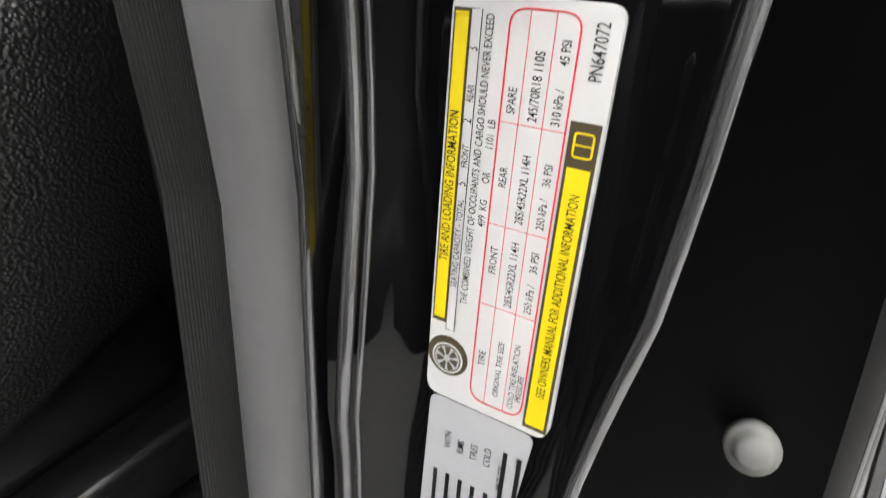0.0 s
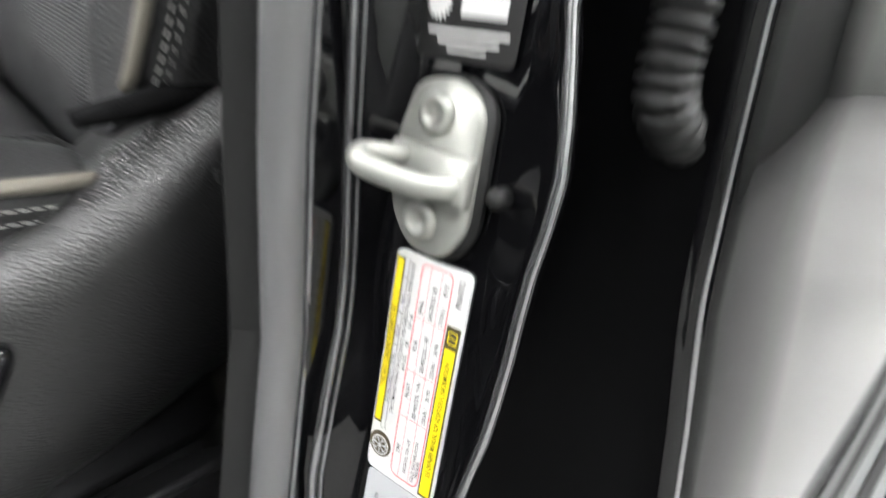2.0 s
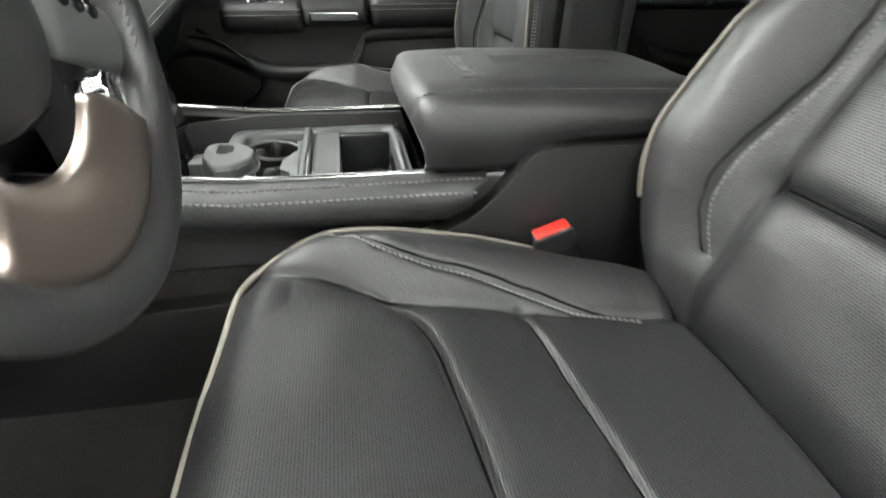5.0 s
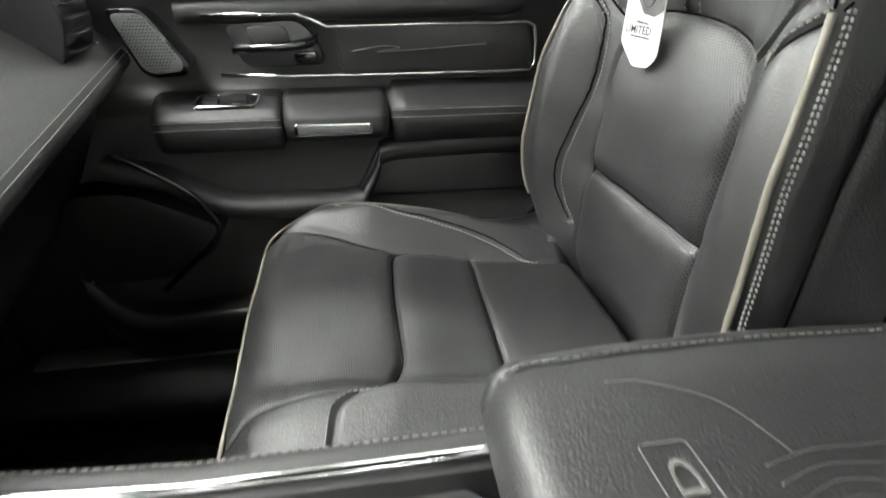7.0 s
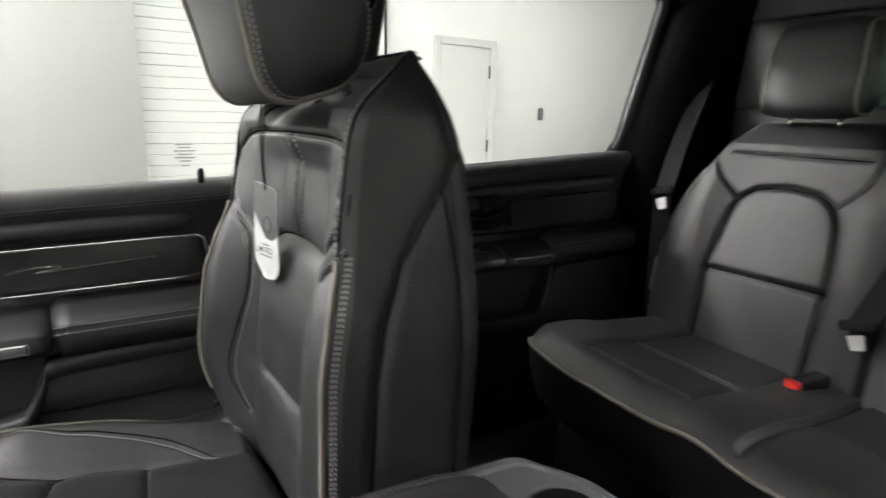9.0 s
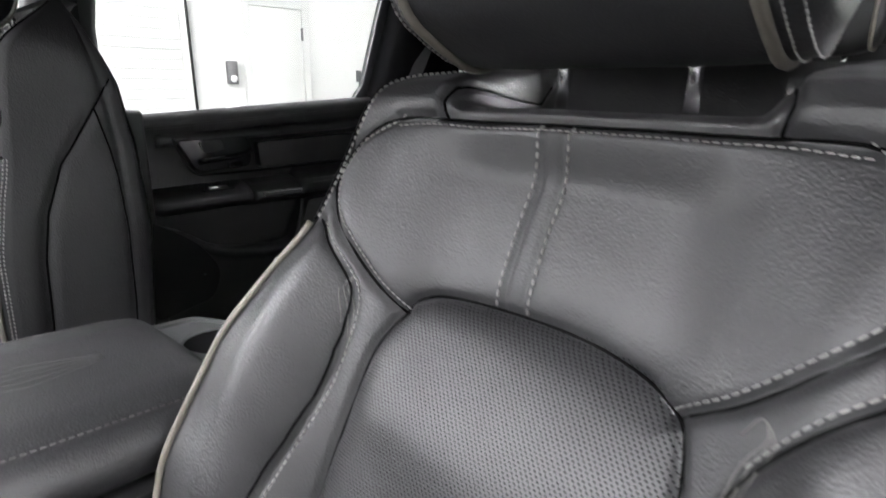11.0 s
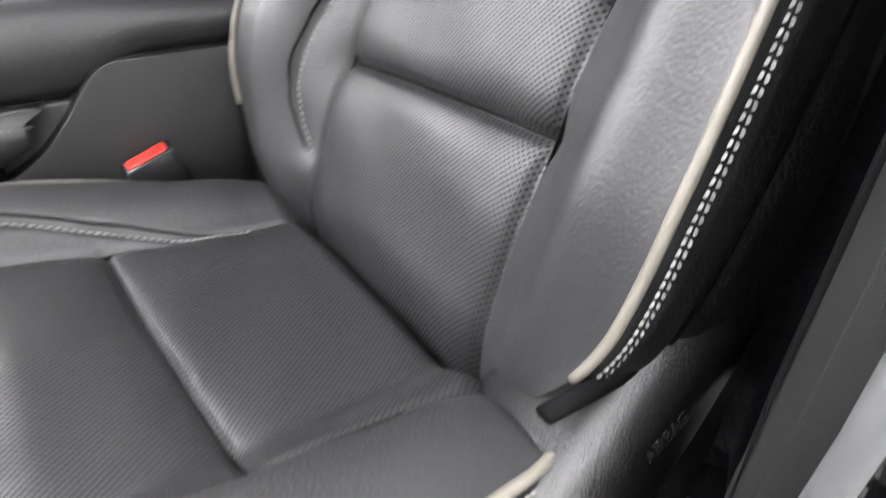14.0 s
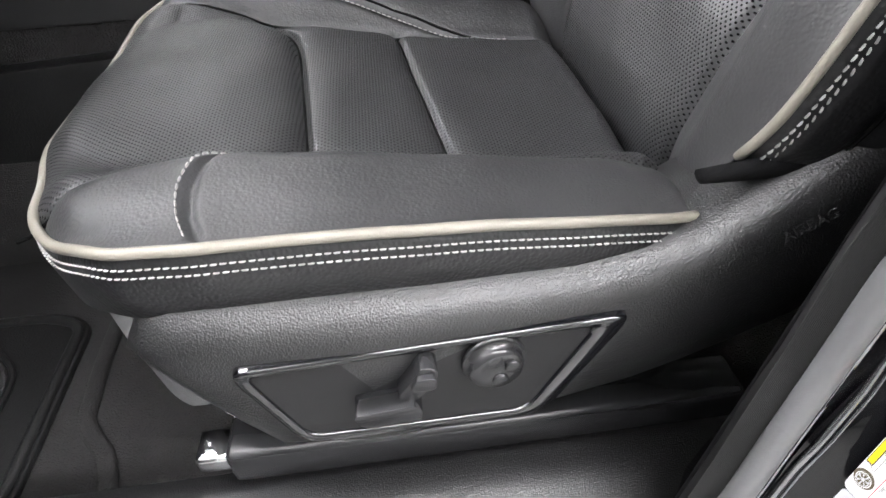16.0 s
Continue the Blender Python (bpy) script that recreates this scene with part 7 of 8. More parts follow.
for p in smooth_path([(0.66, 1.362, 1.135), (0.72, 1.360, 1.115), (0.79, 1.358, 1.070), (0.86, 1.356, 1.046), (0.96, 1.356, 1.036), (1.035, 1.358, 1.040), (1.058, 1.360, 1.090), (1.085, 1.364, 1.150)], 50):
    rings.append([p + Vector((0, 0.05, 0.002)), p + Vector((0, 0.012, 0.003)), p + Vector((0, 0.002, -0.002)), p + Vector((0, 0.0, -0.012)), p + Vector((0, 0.006, -0.03)), p + Vector((0, 0.05, -0.035))])
loft("pocket_ledge", rings, SOFT, d2, "moulded ledge round the map pocket", closed=False)
tube("pull_edge", [Vector((1.079, 1.366, 1.157)), Vector((1.065, 1.362, 1.10)), Vector((1.045, 1.358, 1.05))], 0.005, GREYPLASTIC, d2)
spk = rounded([(0.61, 1.17), (0.69, 1.13), (0.755, 1.08), (0.805, 1.005), (0.78, 0.93), (0.62, 0.90)], 0.03, 5)
part("speaker_grille", slab(spk, "y", 1.35, 1.41, 0.006), RUBBER, d2, "black speaker grille", smooth=True)
lathe("screw", [(0.004, 0), (0.003, 0.002), (0.0001, 0.0022)], (0.755, 1.349, 1.0), (0, -1, 0), CHROME, d2, n=10)
w2 = tagged(part("window_2", slab([(0.56, 1.405), (1.38, 1.445), (1.53, 1.86), (1.50, 1.95), (0.60, 1.95)], "y", 1.440, 1.444, 0), CLEARGLASS, None), "lightly tinted passenger rear window", "window", kind="structure")
w2.visible_shadow = False
rings = [[Vector((x + a, 1.425 + c, z)) for a, c in ((0, 0), (0.07, 0), (0.07, 0.03), (0, 0.03))] for x, z in ((1.335, 1.425), (1.355, 1.455), (1.375, 1.475), (1.41, 1.58), (1.50, 1.84), (1.49, 1.88), (1.44, 1.94))]
loft("window_frame", rings, SATINBLACK, w2, smooth=True)

# passenger seat belt guide high on the pillar
bg = thing("belt_guide", "black seat belt guide on the passenger pillar", "belt guide", (0.5, 1.37, 1.7))
lathe("cover", [(0.045, 0), (0.045, 0.012), (0.036, 0.024), (0.02, 0.028), (0.0001, 0.029)], (0.53, 1.36, 1.74), (0, -1, 0), SATINBLACK, bg, n=24)
part("belt", slab([(0.50, 1.0), (0.545, 1.0), (0.555, 1.74), (0.51, 1.74)], "y", 1.352, 1.354, 0), WEBBING, bg)

# ---- rear bench ----
bench = thing("rear_bench", "black leather rear bench with pale piping", "rear seat", (1.15, CENTRE, 0.72))
HWB = 0.672
nu, nv = 321, 121
S, V = np.meshgrid(np.linspace(-1, 1, nu), np.linspace(0, 1, nv))
o = S * (HWB - 0.03 * np.clip(V - 0.6, 0, 1))
xf = 0.874 + 0.075 * np.clip((np.abs(S) - 0.85) / 0.15, 0, 1) ** 2.4
x = xf + (1.36 - xf) * V
z = 1.055 - 0.045 * V - 0.03 * (1 - np.abs(S)) + 0.010 * np.sin(np.clip(V / 0.5, 0, 1) * math.pi) - 0.026 * np.clip(1 - V / 0.12, 0, 1) ** 2 - 0.02 * np.clip((np.abs(S) - 0.95) / 0.05, 0, 1) ** 2
seams = []
for sg in (-1, 1):
    c = sg * 0.40
    z = z + 0.012 * np.exp(-((o - c - 0.20) / 0.06) ** 2) + 0.012 * np.exp(-((o - c + 0.20) / 0.06) ** 2)
    for line, dp, sgm in (([(c - 0.13, 0.96), (c - 0.125, 1.36)], 0.008, 0.010), ([(c + 0.13, 0.96), (c + 0.125, 1.36)], 0.008, 0.010), ([(c - 0.13, 1.12), (c + 0.13, 1.12)], 0.006, 0.009), ([(sg * 0.135, 0.90), (sg * 0.135, 1.36)], 0.012, 0.010), ([(c - 0.13, 0.96), (c + 0.13, 0.96)], 0.004, 0.008)):
        z = z - dp * np.exp(-(seg_dist(o, x, line) / (sgm * 0.7)) ** 2)
        seams.append(line)
P = np.stack([x, CENTRE + o, z], -1)
oc = (o[:-1, :-1] + o[1:, 1:]) / 2
reg = np.where(oc < -0.135, 1, np.where(oc > 0.135, 2, 3))
split_grid(P, np.stack([o, x], -1), reg, {1: ("cushion", LEATHER, "black leather"), 2: ("cushion", LEATHER, "black leather"), 3: ("middle_cushion", LEATHER, "")}, bench)


def on_grid(P, a, b, line, lift, count=40):
    """Points of a padded surface along a line given in its two coordinates."""
    got = [Vector(P.reshape(-1, 3)[np.argmin((a - q.x) ** 2 + (b - q.y) ** 2)]) for q in smooth_path([(p[0], p[1], 0) for p in line], count)]
    for _ in range(3):
        got = [got[0]] + [(got[i - 1] + got[i] * 2 + got[i + 1]) / 4 for i in range(1, len(got) - 1)] + [got[-1]]
    return [g + Vector(lift) for g in got]


for line in seams:
    tube("seam", on_grid(P, o, x, line, (0, 0, 0.0005)), 0.0016, SEAM, bench, sides=6)
for line in seams[3:4] + seams[8:9] + seams[2:3] + seams[7:8]:
    stitches("stitching", on_grid(P, o, x, [(p[0] + 0.012 * (abs(line[0][0] - line[1][0]) < 0.02), p[1] + 0.012 * (abs(line[0][0] - line[1][0]) > 0.02)) for p in line], (0, 0, 0.001)), (0, 0, 1), bench)
rim = [Vector((float(x[i, -1]), CENTRE + float(o[i, -1]), float(z[i, -1]))) for i in range(nv - 8, 0, -1)] + [Vector((float(x[0, j]), CENTRE + float(o[0, j]), float(z[0, j]))) for j in range(nu - 1, -1, -1)] + [Vector((float(x[i, 0]), CENTRE + float(o[i, 0]), float(z[i, 0]))) for i in range(0, nv - 8)]
for _ in range(8):
    rim = [rim[0]] + [(rim[i - 1] + rim[i] * 2 + rim[i + 1]) / 4 for i in range(1, len(rim) - 1)] + [rim[-1]]
tube("piping", [p + Vector((-0.003, 0, 0)) for p in rim], 0.0048, PIPING, bench, "pale beige piping")
rings = [[p, p + Vector((-0.004, 0, -0.02)), p + Vector((0.002, 0, -0.06)), p + Vector((0.02, 0, -0.12)), p + Vector((0.05, 0, -0.16))] for p in rim]
loft("skirt", rings, LEATHER_SIDE, bench, closed=False)
part("base", box(0.97, 1.5, -0.02, 1.21, 0.64, 0.96, 0.02), PLASTIC, bench, "black plastic seat base", smooth=True)
# backrest
tb = radians(15.5)
nu, nv = 321, 141
S, T = np.meshgrid(np.linspace(-1, 1, nu), np.linspace(-0.03, 0.56, nv))
wb = interp(T, [(-0.03, 0.675), (0.1, 0.69), (0.22, 0.695), (0.295, 0.682), (0.377, 0.65), (0.457, 0.612), (0.53, 0.565), (0.56, 0.54)])
o = S * wb
n = interp(T, [(-0.03, 0), (0.2, 0.01), (0.5, 0.005), (0.56, -0.03)]) - 0.03 * np.clip((np.abs(S) - 0.95) / 0.05, 0, 1) ** 2
backlines = []
for sg in (-1, 1):
    c = sg * 0.395
    n = n + 0.028 * np.exp(-((o - c - 0.20) / 0.05) ** 2) * interp(T, [(0, 0.3), (0.2, 1), (0.36, 0.7), (0.45, 0)]) + 0.022 * np.exp(-((o - c + 0.19) / 0.05) ** 2) * interp(T, [(0, 0.3), (0.2, 1), (0.36, 0.7), (0.45, 0)])
    ring = [(c + 0.135, -0.02), (c + 0.136, 0.19), (c + 0.130, 0.26), (c + 0.120, 0.335), (c + 0.104, 0.368), (c + 0.07, 0.392), (c, 0.402), (c - 0.07, 0.392), (c - 0.104, 0.368), (c - 0.120, 0.335), (c - 0.130, 0.26), (c - 0.136, 0.19), (c - 0.135, -0.02)]
    for line, dp, sgm in ((ring, 0.010, 0.009), ([(c - 0.136, 0.183), (c + 0.136, 0.183)], 0.010, 0.009), ([(sg * 0.150, -0.02), (sg * 0.150, 0.56)], 0.014, 0.010), ([(c + sg * 0.115, 0.37), (c + sg * 0.16, 0.41), (c + sg * 0.19, 0.45)], 0.006, 0.007), ([(c - sg * 0.115, 0.37), (c - sg * 0.16, 0.42), (c - sg * 0.18, 0.50)], 0.005, 0.007), ([(c - 0.15, 0.475), (c + 0.15, 0.475)], 0.005, 0.006)):
        n = n - dp * np.exp(-(seg_dist(o, T, line) / (sgm * 0.75)) ** 2)
        backlines.append(line)
P = np.stack([1.335 + T * math.sin(tb) - n * math.cos(tb), CENTRE + o, 0.995 + T * math.cos(tb) + n * math.sin(tb)], -1)
oc = (o[:-1, :-1] + o[1:, 1:]) / 2
reg = np.where(oc < -0.15, 1, np.where(oc > 0.15, 2, 3))
split_grid(P, np.stack([o, T], -1), reg, {1: ("backrest", LEATHER, "black leather"), 2: ("backrest", LEATHER, "black leather"), 3: ("middle_backrest", LEATHER, "")}, bench)
for line in backlines:
    tube("seam", on_grid(P, o, T, line, (-0.0005, 0, 0)), 0.0017, SEAM, bench, sides=6)
for j in (0, nu - 1):
    pts = [Vector(P[i, j]) + Vector((-0.004, 0, 0)) for i in range(28, nv - 30)]
    tube("piping", pts, 0.0045, PIPING, bench, "pale beige piping")
    rings = [[Vector(P[i, j]), Vector(P[i, j]) + Vector((0.06, 0.006 if j else -0.006, 0)), Vector(P[i, j]) + Vector((0.16, 0, 0))] for i in range(nv)]
    loft("side", rings, LEATHER_SIDE, bench, closed=False)
rings = [[Vector(P[nv - 1, j]), Vector(P[nv - 1, j]) + Vector((0.05, 0, 0.004)), Vector(P[nv - 1, j]) + Vector((0.16, 0, -0.02))] for j in range(0, nu, 4)]
loft("top", rings, LEATHER_SIDE, bench, closed=False)
for c in (-0.395, 0.395):
    hc = Vector((1.515, CENTRE + c, 1.648))
    rings = []
    for q in np.linspace(-1, 1, 25):
        cc = max((1 - abs(q) ** 4) ** 0.25 if abs(q) < 1 else 0, 0.03)
        r = []
        for an in np.linspace(0, 2 * math.pi, 30, endpoint=False):
            cs, sn = math.cos(an), math.sin(an)
            e = 0.6
            rn = abs(cs) ** e * math.copysign(1, cs) * 0.055 * (0.5 + 0.5 * cc)
            rt = abs(sn) ** e * math.copysign(1, sn) * 0.110 * (0.3 + 0.7 * cc)
            r.append(hc + Vector((-rn + rt * 0.18, q * (0.118 - 0.10 * max(0, rt)), rt)))
        rings.append(r)
    head = loft("head_restraint", rings, LEATHER, bench, "black leather head restraint")
    for i in (2, 22):
        c0 = sum(rings[i], Vector()) / 30
        tube("piping", [c0 + (p - c0) * 1.012 for p in rings[i]], 0.004, PIPING, head, "pale beige piping", closed=True)
    for dy in (-0.055, 0.055):
        tube("post", [hc + Vector((0.0, dy, -0.095)), hc + Vector((-0.01, dy, -0.135))], 0.006, CHROME, head, sides=10)
# rear belts: webbing, tongue, stopper
for y0, y1, lab in ((1.345, 1.292, "outer"), (0.77, 0.80, "centre")):
    belt = thing("rear_seatbelt", "dark grey rear seat belt with a bright steel tongue", "seat belt", (1.4, y1, 1.0), group="rear seat belts")
    if lab == "outer":
        path = [Vector((1.615, 1.345, 1.655)), Vector((1.50, 1.32, 1.50)), Vector((1.42, 1.298, 1.372)), Vector((1.40, 1.294, 1.335))]
        low = [Vector((1.40, 1.292, 1.33)), Vector((1.395, 1.288, 1.20)), Vector((1.40, 1.285, 1.0))]
        tong = Vector((1.398, 1.290, 1.328))
    else:
        path = [Vector((1.47, 0.66, 1.54)), Vector((1.40, 0.71, 1.33)), Vector((1.335, 0.755, 1.16)), Vector((1.325, 0.76, 1.14))]
        low = []
        tong = Vector((1.325, 0.76, 1.13))
    for nm, pth in (("webbing", path), ("lower_webbing", low)):
        if pth:
            sm = smooth_path(pth, 16)
            rings = []
            for i, p in enumerate(sm):
                t = (sm[min(i + 1, 15)] - sm[max(i - 1, 0)]).normalized()
                s = t.cross(Vector((-1, -0.35 if lab == "outer" else 0.1, 0.2))).normalized()
                nn = s.cross(t).normalized()
                rings.append([p + s * 0.023 + nn * 0.0008, p - s * 0.023 + nn * 0.0008, p - s * 0.023 - nn * 0.0008, p + s * 0.023 - nn * 0.0008])
            loft(nm, rings, WEBBING, belt, smooth=False)
    part("stopper", slab(rounded([(-0.032, -0.010), (0.032, -0.010), (0.032, 0.010), (-0.032, 0.010)], 0.006, 3), "x", -0.006, 0.006, 0.003), SATINBLACK, belt, smooth=True).matrix_basis = Matrix.Translation(tong + Vector((-0.008, 0, 0.018))) @ Matrix.Rotation(radians(-15), 4, "X")
    part("tongue", slab(rounded([(-0.013, -0.03), (0.013, -0.03), (0.016, 0.0), (-0.016, 0.0)], 0.004, 3), "x", -0.0015, 0.0015, 0.0005), BRIGHTSTEEL, belt, "bright steel tongue").matrix_basis = Matrix.Translation(tong + Vector((-0.010, 0, -0.003))) @ Matrix.Rotation(radians(-20), 4, "X")
bk = thing("rear_buckle", "black rear belt buckle with a red button", "belt buckle", (1.30, 0.80, 1.0))
part("housing", slab(rounded([(1.235, 0.80), (1.245, 0.835), (1.325, 0.82), (1.315, 0.785)], 0.006, 3), "z", 1.0, 1.028, 0.005), SATINBLACK, bk, smooth=True)
part("release_button", slab(rounded([(1.222, 0.806), (1.228, 0.836), (1.242, 0.834), (1.238, 0.804)], 0.003, 3), "z", 1.004, 1.026, 0.002), RED, bk, smooth=True)

# ---- driver's seat belt ----
belt = thing("driver_seatbelt", "black driver's seat belt with a plastic tongue", "seat belt", (0.43, -0.13, 1.0))
rings = []
for p in smooth_path([(0.50, -0.150, 1.75), (0.463, -0.135, 1.42), (0.440, -0.131, 1.30), (0.425, -0.135, 1.15), (0.415, -0.14, 0.98)], 24):
    rings.append([p + Vector((-0.012, -0.020, 0)), p + Vector((0.012, 0.020, 0)), p + Vector((0.0135, 0.019, 0)), p + Vector((-0.0105, -0.021, 0))])
loft("webbing", rings, WEBBING, belt, "black webbing", smooth=False)
part("tongue_grip", slab(rounded([(-0.030, -0.012), (0.026, -0.016), (0.034, 0.004), (0.028, 0.018), (-0.026, 0.014)], 0.008, 4), "x", -0.010, 0.010, 0.005), SATINBLACK, belt, "black plastic grip", smooth=True).matrix_basis = Matrix.Translation((0.440, -0.118, 1.395)) @ Matrix.Rotation(radians(25), 4, "Z")
tube("tongue", [Vector((0.432, -0.098, 1.375)), Vector((0.430, -0.094, 1.352)), Vector((0.428, -0.098, 1.335)), Vector((0.431, -0.104, 1.352)), Vector((0.433, -0.104, 1.374))], 0.003, CHROME, belt, "bright steel tongue")
lathe("bolt_stop", [(0.010, 0), (0.010, 0.006), (0.006, 0.008), (0.0001, 0.008)], (0.425, -0.128, 1.392), (-1, -0.4, 0), SATINBLACK, belt, n=18)

# ---- hang tag on the passenger seat ----
tag = thing("hang_tag", "white and grey paper hang tag on a black cord", "hang tag", (0.285, 1.11, 1.30))
O = Vector((0.2835, 1.112, 1.360))
TU = Vector((0.25, -0.968, 0)).normalized()
TQ = Vector((-0.968, -0.25, 0.03)).normalized()


def tp(u, v, q=0.0):
    return O + TU * u + Vector((0.02, 0, 1)) * v + TQ * q


shape = rounded([(-0.030, 0.072), (0.030, 0.064), (0.032, -0.052), (0.020, -0.066), (-0.006, -0.068), (-0.032, -0.042)], 0.006, 4)
loft("card", [[tp(u, v, -0.0006) for u, v in shape], [tp(u, v, 0.0006) for u, v in shape]], TAGWHITE, tag, "white card", smooth=False)
grey = [(-0.0295, 0.0715), (0.0295, 0.0635), (0.0305, -0.002), (0.018, -0.010), (0.0, -0.008), (-0.030, 0.028)]
raw("grey_field", [tp(u, v, 0.0012) for u, v in grey], [tuple(range(6))], TAGGREY, tag, "dark grey field", smooth=False)
tube("emblem", [tp(0.004 + 0.010 * math.cos(a), 0.012 + 0.012 * math.sin(a), 0.0014) for a in np.linspace(0, 2 * math.pi, 18, endpoint=False)], 0.0012, GREYPLASTIC, tag, closed=True, sides=5)
mt = Matrix.Identity(4)
for i, v in enumerate((TU, Vector((0.02, 0, 1)), TQ)):
    mt.col[i][:3] = v
mt.col[3][:3] = tp(-0.026, -0.030, 0.0014)
text("printed_word", "LIMITED", 0.0125, mt, BLACKINK, tag, 0, squeeze=0.95)
for v, wd in ((-0.018, 0.010), (-0.034, 0.016)):
    raw("print_bar", [tp(-wd, v, 0.0012), tp(wd, v - 0.001, 0.0012), tp(wd, v + 0.0006, 0.0012), tp(-wd, v + 0.0016, 0.0012)], [(0, 1, 2, 3)], BLACKINK, tag, smooth=False)
for dx in (-0.002, 0.003):
    tube("cord", smooth_path([tp(0.002, 0.060, 0.001), tp(0.002 + dx, 0.10, 0.004), tp(0.004 + dx * 2, 0.16, 0.004), tp(0.010 + dx * 3, 0.205, -0.004), tp(0.03 + dx * 3, 0.225, -0.03)], 30), 0.0012, RUBBER, tag, sides=6)

# ---- the room round the truck ----
RX0, RX1, RY0, RY1, RZ = -5.0, 7.0, -4.5, 5.0, 4.2
structure("ground", box(RX0 - 0.3, RX1 + 0.3, RY0 - 0.3, RY1 + 0.3, -0.15, 0.0, 0), CONCRETE, "smooth grey concrete showroom ground", "ground")
structure("wall_north_left", box(RX0, -3.4, RY1, RY1 + 0.2, 0, RZ, 0), WALL, "white painted room wall", "wall")
structure("wall_west", box(RX0 - 0.2, RX0, RY0, RY1, 0, RZ, 0), WALL, "white painted room wall", "wall")
structure("wall_south", box(RX0, RX1, RY0 - 0.2, RY0, 0, RZ, 0), WALL, "grey painted room wall", "wall")
structure("wall_east", box(RX1, RX1 + 0.2, RY0, RY1, 0, RZ, 0), WALL, "white painted room wall", "wall")
structure("wall_north", box(2.42, RX1, RY1, RY1 + 0.2, 0, RZ, 0), WALL, "white painted room wall with a door", "wall")
structure("wall_north_middle", box(-3.4, 0.52, RY1 - 0.05, RY1 + 0.2, 0, RZ, 0), WALL, "white painted room wall", "wall")
sh = structure("shutter", box(0.52, 2.42, RY1 + 0.1, RY1 + 0.16, 0, RZ, 0), SHUTTER, "white ribbed roller shutter", "shutter")
for k in range(52):
    part("slat", box(0.52, 2.42, RY1 + 0.085, RY1 + 0.105, 0.08 * k + 0.001, 0.08 * k + 0.079, 0.003, 1), SHUTTER, sh)
tagged(tube("shutter_cable", [(2.44, 4.988, 2.6), (2.445, 4.988, 1.9), (2.45, 4.988, 1.25)], 0.012, RUBBER), "black cable hanging beside the shutter", "cable")
dr = structure("door_room", box(3.0, 3.56, RY1 - 0.012, RY1 + 0.02, 0, 2.17, 0.004), SHUTTER, "white painted room door", "door")
for bb in ((2.93, 3.0, RY1 - 0.03, RY1, 0, 2.24), (3.56, 3.63, RY1 - 0.03, RY1, 0, 2.24), (3.0, 3.56, RY1 - 0.03, RY1, 2.17, 2.24)):
    part("door_frame", box(*bb, 0.004), SHUTTER, dr)
for z in (0.4, 1.25, 1.95):
    part("hinge", box(3.55, 3.57, RY1 - 0.03, RY1 - 0.012, z - 0.06, z + 0.06, 0.003), GREYPLASTIC, dr)
lathe("handle", [(0.03, 0), (0.03, 0.04), (0.012, 0.05), (0.0001, 0.05)], (3.08, RY1 - 0.012, 1.2), (0, -1, 0), GREYPLASTIC, dr, n=14)
cs = thing("call_switch", "black and white wall switch box", "switch", (2.80, RY1, 1.58))
part("plate", box(2.75, 2.85, RY1 - 0.04, RY1, 1.48, 1.68, 0.008), TAGGREY, cs, smooth=True)
lathe("button", [(0.03, 0), (0.028, 0.02), (0.0001, 0.022)], (2.80, RY1 - 0.04, 1.53), (0, -1, 0), WHITEPAPER, cs, n=14)
ws_ = thing("wall_outlet", "small grey outlet on the white wall", "outlet", (4.25, RY1, 1.57))
part("plate", box(4.22, 4.28, RY1 - 0.02, RY1, 1.51, 1.63, 0.005), GREYPLASTIC, ws_, smooth=True)
tagged(tube("bollard", [(2.60, 4.6, 0.0), (2.60, 4.6, 1.32), (2.60, 4.6, 1.36)], [0.07, 0.07, 0.03], WALL, sides=20), "white round bollard by the wall", "bollard")
structure("ceiling_room", box(RX0, RX1, RY0, RY1, RZ, RZ + 0.1, 0), WALL, "white painted room ceiling", "ceiling")
# added unseen panels; each strength is set to brighten one side of the cab
glow = {(-3.6, 0.4): LAMP4, (-3.6, 2.4): LAMP4, (-3.6, 4.2): LAMP2, (-1.7, 0.4): LAMP4, (-1.7, 4.2): LAMP, (5.6, -3.0): LAMP2, (5.6, -1.4): LAMP,
        (3.2, -3.0): LAMP2, (0.7, -3.0): LAMP, (0.7, -1.4): LAMP, (3.2, -1.4): LAMP}
for x in (-3.6, -1.7, 0.7, 3.2, 5.6):
    for y in (-3.0, -1.4) if x > 5 else (-3.0, -1.4, 0.4, 2.4) + ((4.2,) if x < 1 else ()):
        lt = thing("added_ceiling_light", "added ceiling light panel, out of view", "ceiling light", (x, y, RZ - 0.06), group="ceiling lights")
        part("frame", box(x - 0.92, x + 0.92, y - 0.36, y + 0.36, RZ - 0.05, RZ - 0.001, 0.004), SHUTTER, lt)
        part("diffuser", box(x - 0.88, x + 0.88, y - 0.32, y + 0.32, RZ - 0.06, RZ - 0.05, 0), glow.get((x, y), LAMP3), lt)
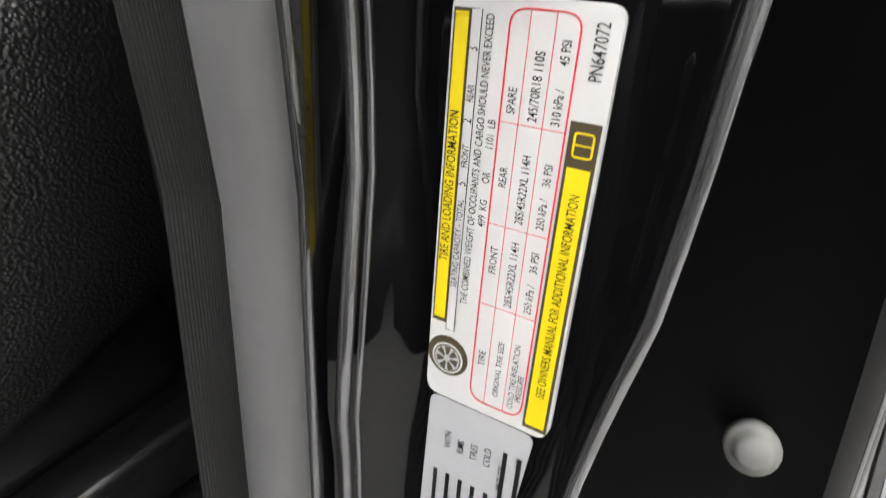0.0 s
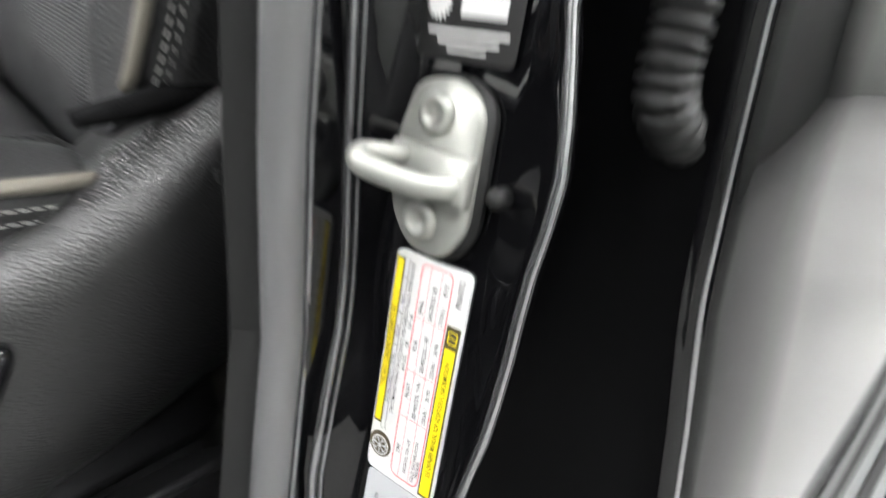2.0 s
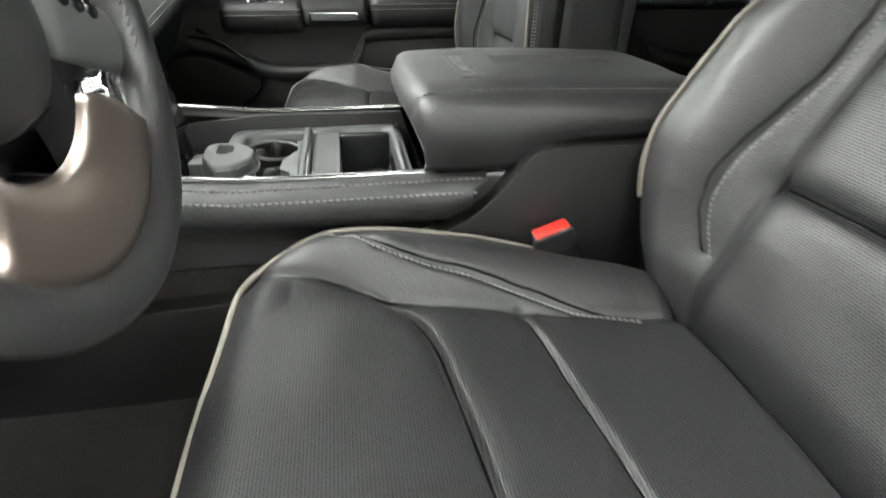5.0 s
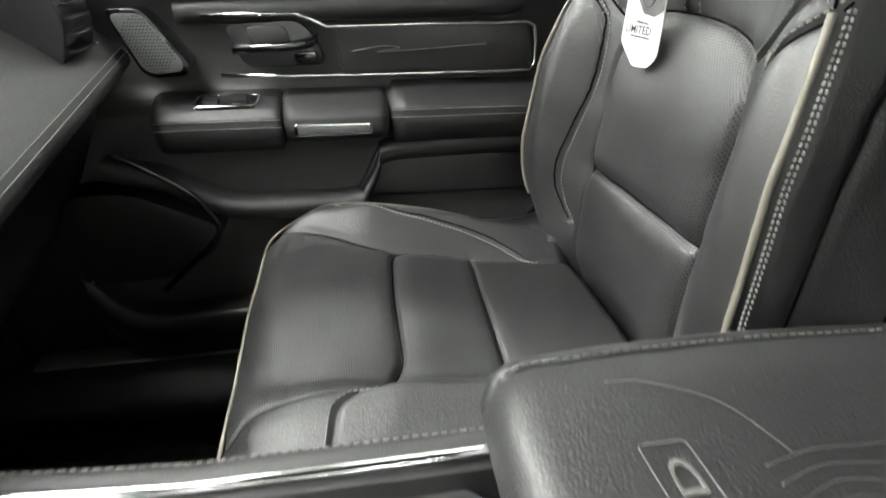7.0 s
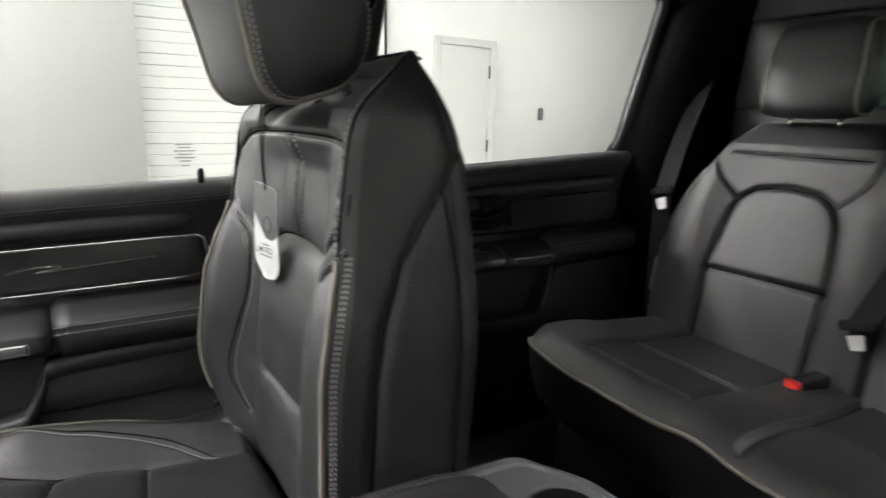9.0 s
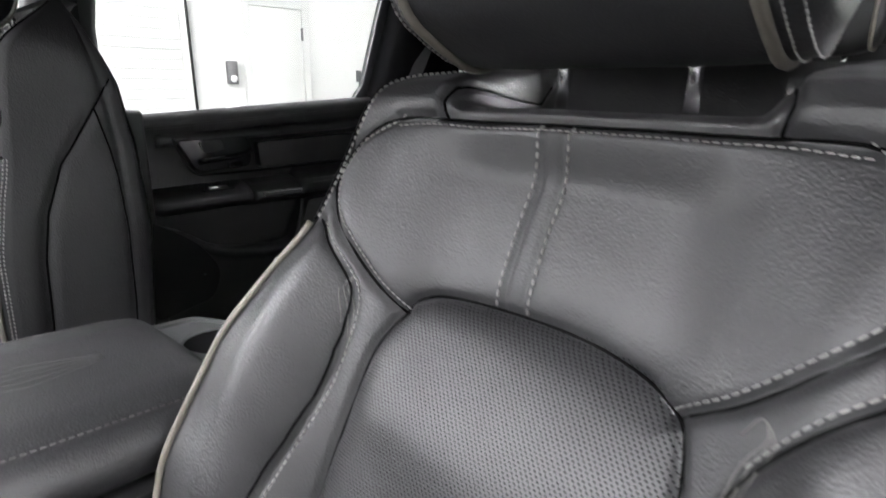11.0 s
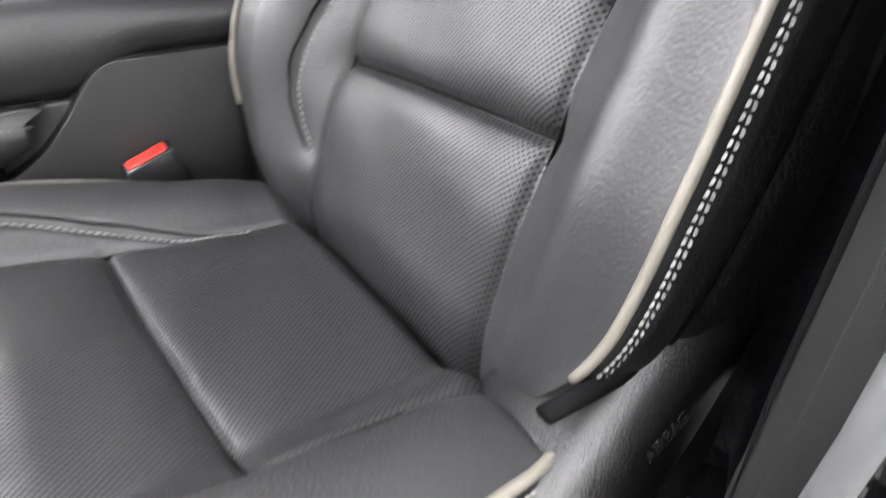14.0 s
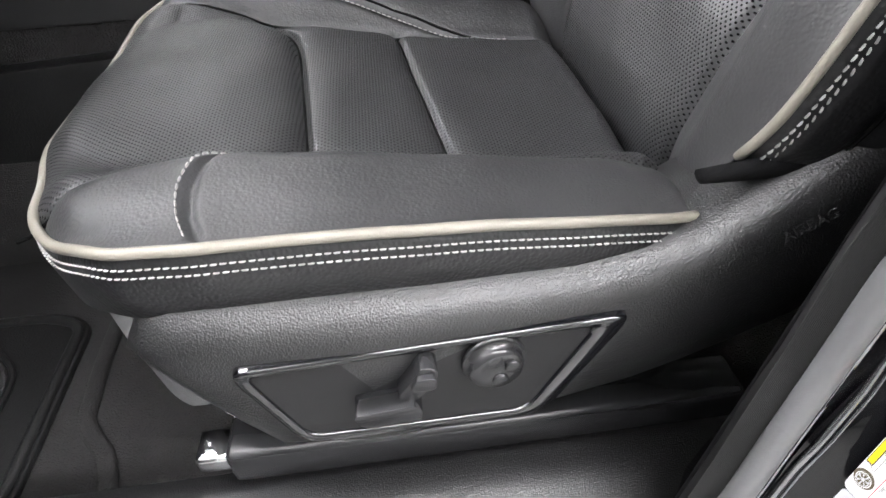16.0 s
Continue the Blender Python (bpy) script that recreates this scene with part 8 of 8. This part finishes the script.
# truck body outside: running board, roof skin, rear quarter and bed side
structure("running_board_bracket", box(0.3, 0.5, -0.34, -0.15, 0.42, 0.62, 0.01), PLASTIC, "black bracket under the sill", "bracket")
structure("roof", box(-0.45, 1.85, -0.26, 1.46, 2.02, 2.05, 0.01), GLOSS, "gloss black truck roof", "roof")
rb = thing("running_board", "ribbed black running board beside the truck", "running board", (0.6, -0.42, 0.45))
part("board", box(-1.0, 1.9, -0.50, -0.30, 0.44, 0.475, 0.01), GREYPLASTIC, rb, smooth=True)
for k in range(7):
    part("rib", box(-0.95, 1.85, -0.485 + 0.026 * k, -0.472 + 0.026 * k, 0.474, 0.480, 0.002, 1), RUBBER, rb)

# driver's doors: the rear one shut, the front one standing open ahead of the seat
rows = []
for z in np.linspace(0.60, 1.45, 35):
    b = track(z, EDGEB)
    bow = 0.010 * math.sin(math.pi * min(1, max(0, (z - 0.60) / 0.85)))
    rows.append([b + Vector((0.0075, 0.012, 0)), b + Vector((0.0065, 0.001, 0)), b + Vector((0.012, -0.002 - bow * 0.1, 0)), Vector((b.x + 0.10, b.y - 0.004 - bow * 0.2, z)), Vector((0.9, b.y - 0.006 - bow * 0.3, z)), Vector((1.62, b.y + 0.002 - bow * 0.3, z)), Vector((1.62, b.y + 0.06, z)), Vector((b.x + 0.02, b.y + 0.06, z))])
dr = tagged(loft("door_rear_driver", rows, GLOSS), "gloss black rear door, shut", "door", kind="structure")
part("pane", slab([(0.47, 1.45), (0.62, 1.93), (1.45, 1.93), (1.62, 1.45)], "y", -0.283, -0.279, 0), CLEARGLASS, dr, "clear side window")
od = Vector((0.42, -0.907, 0))
on = Vector((-0.907, -0.42, 0))
h0 = Vector((-0.86, -0.335, 0))
prof = [(0.0, 0.52), (1.02, 0.52), (1.06, 0.75), (1.06, 1.30), (0.9, 1.34), (0.05, 1.30)]
rows = [[h0 + od * (a * k) + on * w + Vector((0, 0, c)) for a, c in prof] for w, k in ((0.0, 0.98), (0.02, 1.0), (0.10, 1.0), (0.12, 0.98))]
fd = tagged(loft("door_front_driver", rows, GLOSS), "gloss black front door standing open", "door", kind="structure")
rows = [[h0 + od * (0.03 + a * 0.93) + on * w + Vector((0, 0, 0.03 + c * 0.965)) for a, c in prof] for w in (-0.035, -0.001)]
loft("door_card", rows, SOFT, fd, "soft black inner panel")
win = [(0.10, 1.32), (0.48, 1.90), (0.60, 1.94), (0.94, 1.94), (1.02, 1.88), (1.05, 1.32)]
tube("window_frame", [h0 + od * a + on * 0.06 + Vector((0, 0, c)) for a, c in win], 0.026, SATINBLACK, fd, "black window frame", sides=10)
loft("pane", [[h0 + od * a + on * w + Vector((0, 0, c)) for a, c in win] for w in (0.058, 0.062)], CLEARGLASS, fd, "lightly tinted door window", smooth=False)
tagged(part("hinge_pillar_driver", box(-1.06, -0.80, -0.36, -0.16, 0.50, 1.34, 0.02), SATINBLACK, None, smooth=True), "black front door hinge pillar", "pillar", kind="structure")
rows = []
for x, zt, zb, k in ((-1.06, 1.30, 0.50, 1.0), (-1.5, 1.30, 0.50, 1.0), (-1.9, 1.27, 0.52, 0.99), (-2.2, 1.20, 0.50, 0.96), (-2.34, 1.10, 0.48, 0.90), (-2.38, 0.95, 0.50, 0.86)):
    rows.append([Vector((x, 0.6 + a * k, zb + (zt - zb) * c)) for a, c in ((-0.99, 0.0), (-1.0, 0.5), (-0.99, 0.75), (-0.93, 0.92), (-0.6, 0.97), (-0.5, 1.0), (0.5, 1.0), (0.6, 0.97), (0.93, 0.92), (0.99, 0.75), (1.0, 0.5), (0.99, 0.0))])
tagged(loft("front_body", rows, GLOSS), "gloss black bonnet and fenders", "car body", kind="structure")
tagged(part("bed_body", box(1.80, 3.45, -0.318, 1.51, 0.55, 1.36, 0.05), GLOSS, None, smooth=True), "gloss black truck bed side", "car body", kind="structure")
for x in (-1.75, 2.55):
    for y, ax in ((-0.30, -1), (1.50, 1)):
        wh = thing("wheel", "black tyre on a dark alloy rim", "wheel", (x, y, 0.40), group="truck wheels")
        c = Vector((x, y - ax * 0.25, 0.40))
        lathe("tyre", [(0.27, 0.0), (0.36, 0.0), (0.395, 0.03), (0.40, 0.12), (0.395, 0.22), (0.36, 0.26), (0.28, 0.25)], c, (0, ax, 0), RUBBER, wh, n=40)
        lathe("rim", [(0.28, 0.23), (0.26, 0.20), (0.20, 0.21), (0.06, 0.23), (0.0001, 0.23)], c, (0, ax, 0), SATINBLACK, wh, n=40)
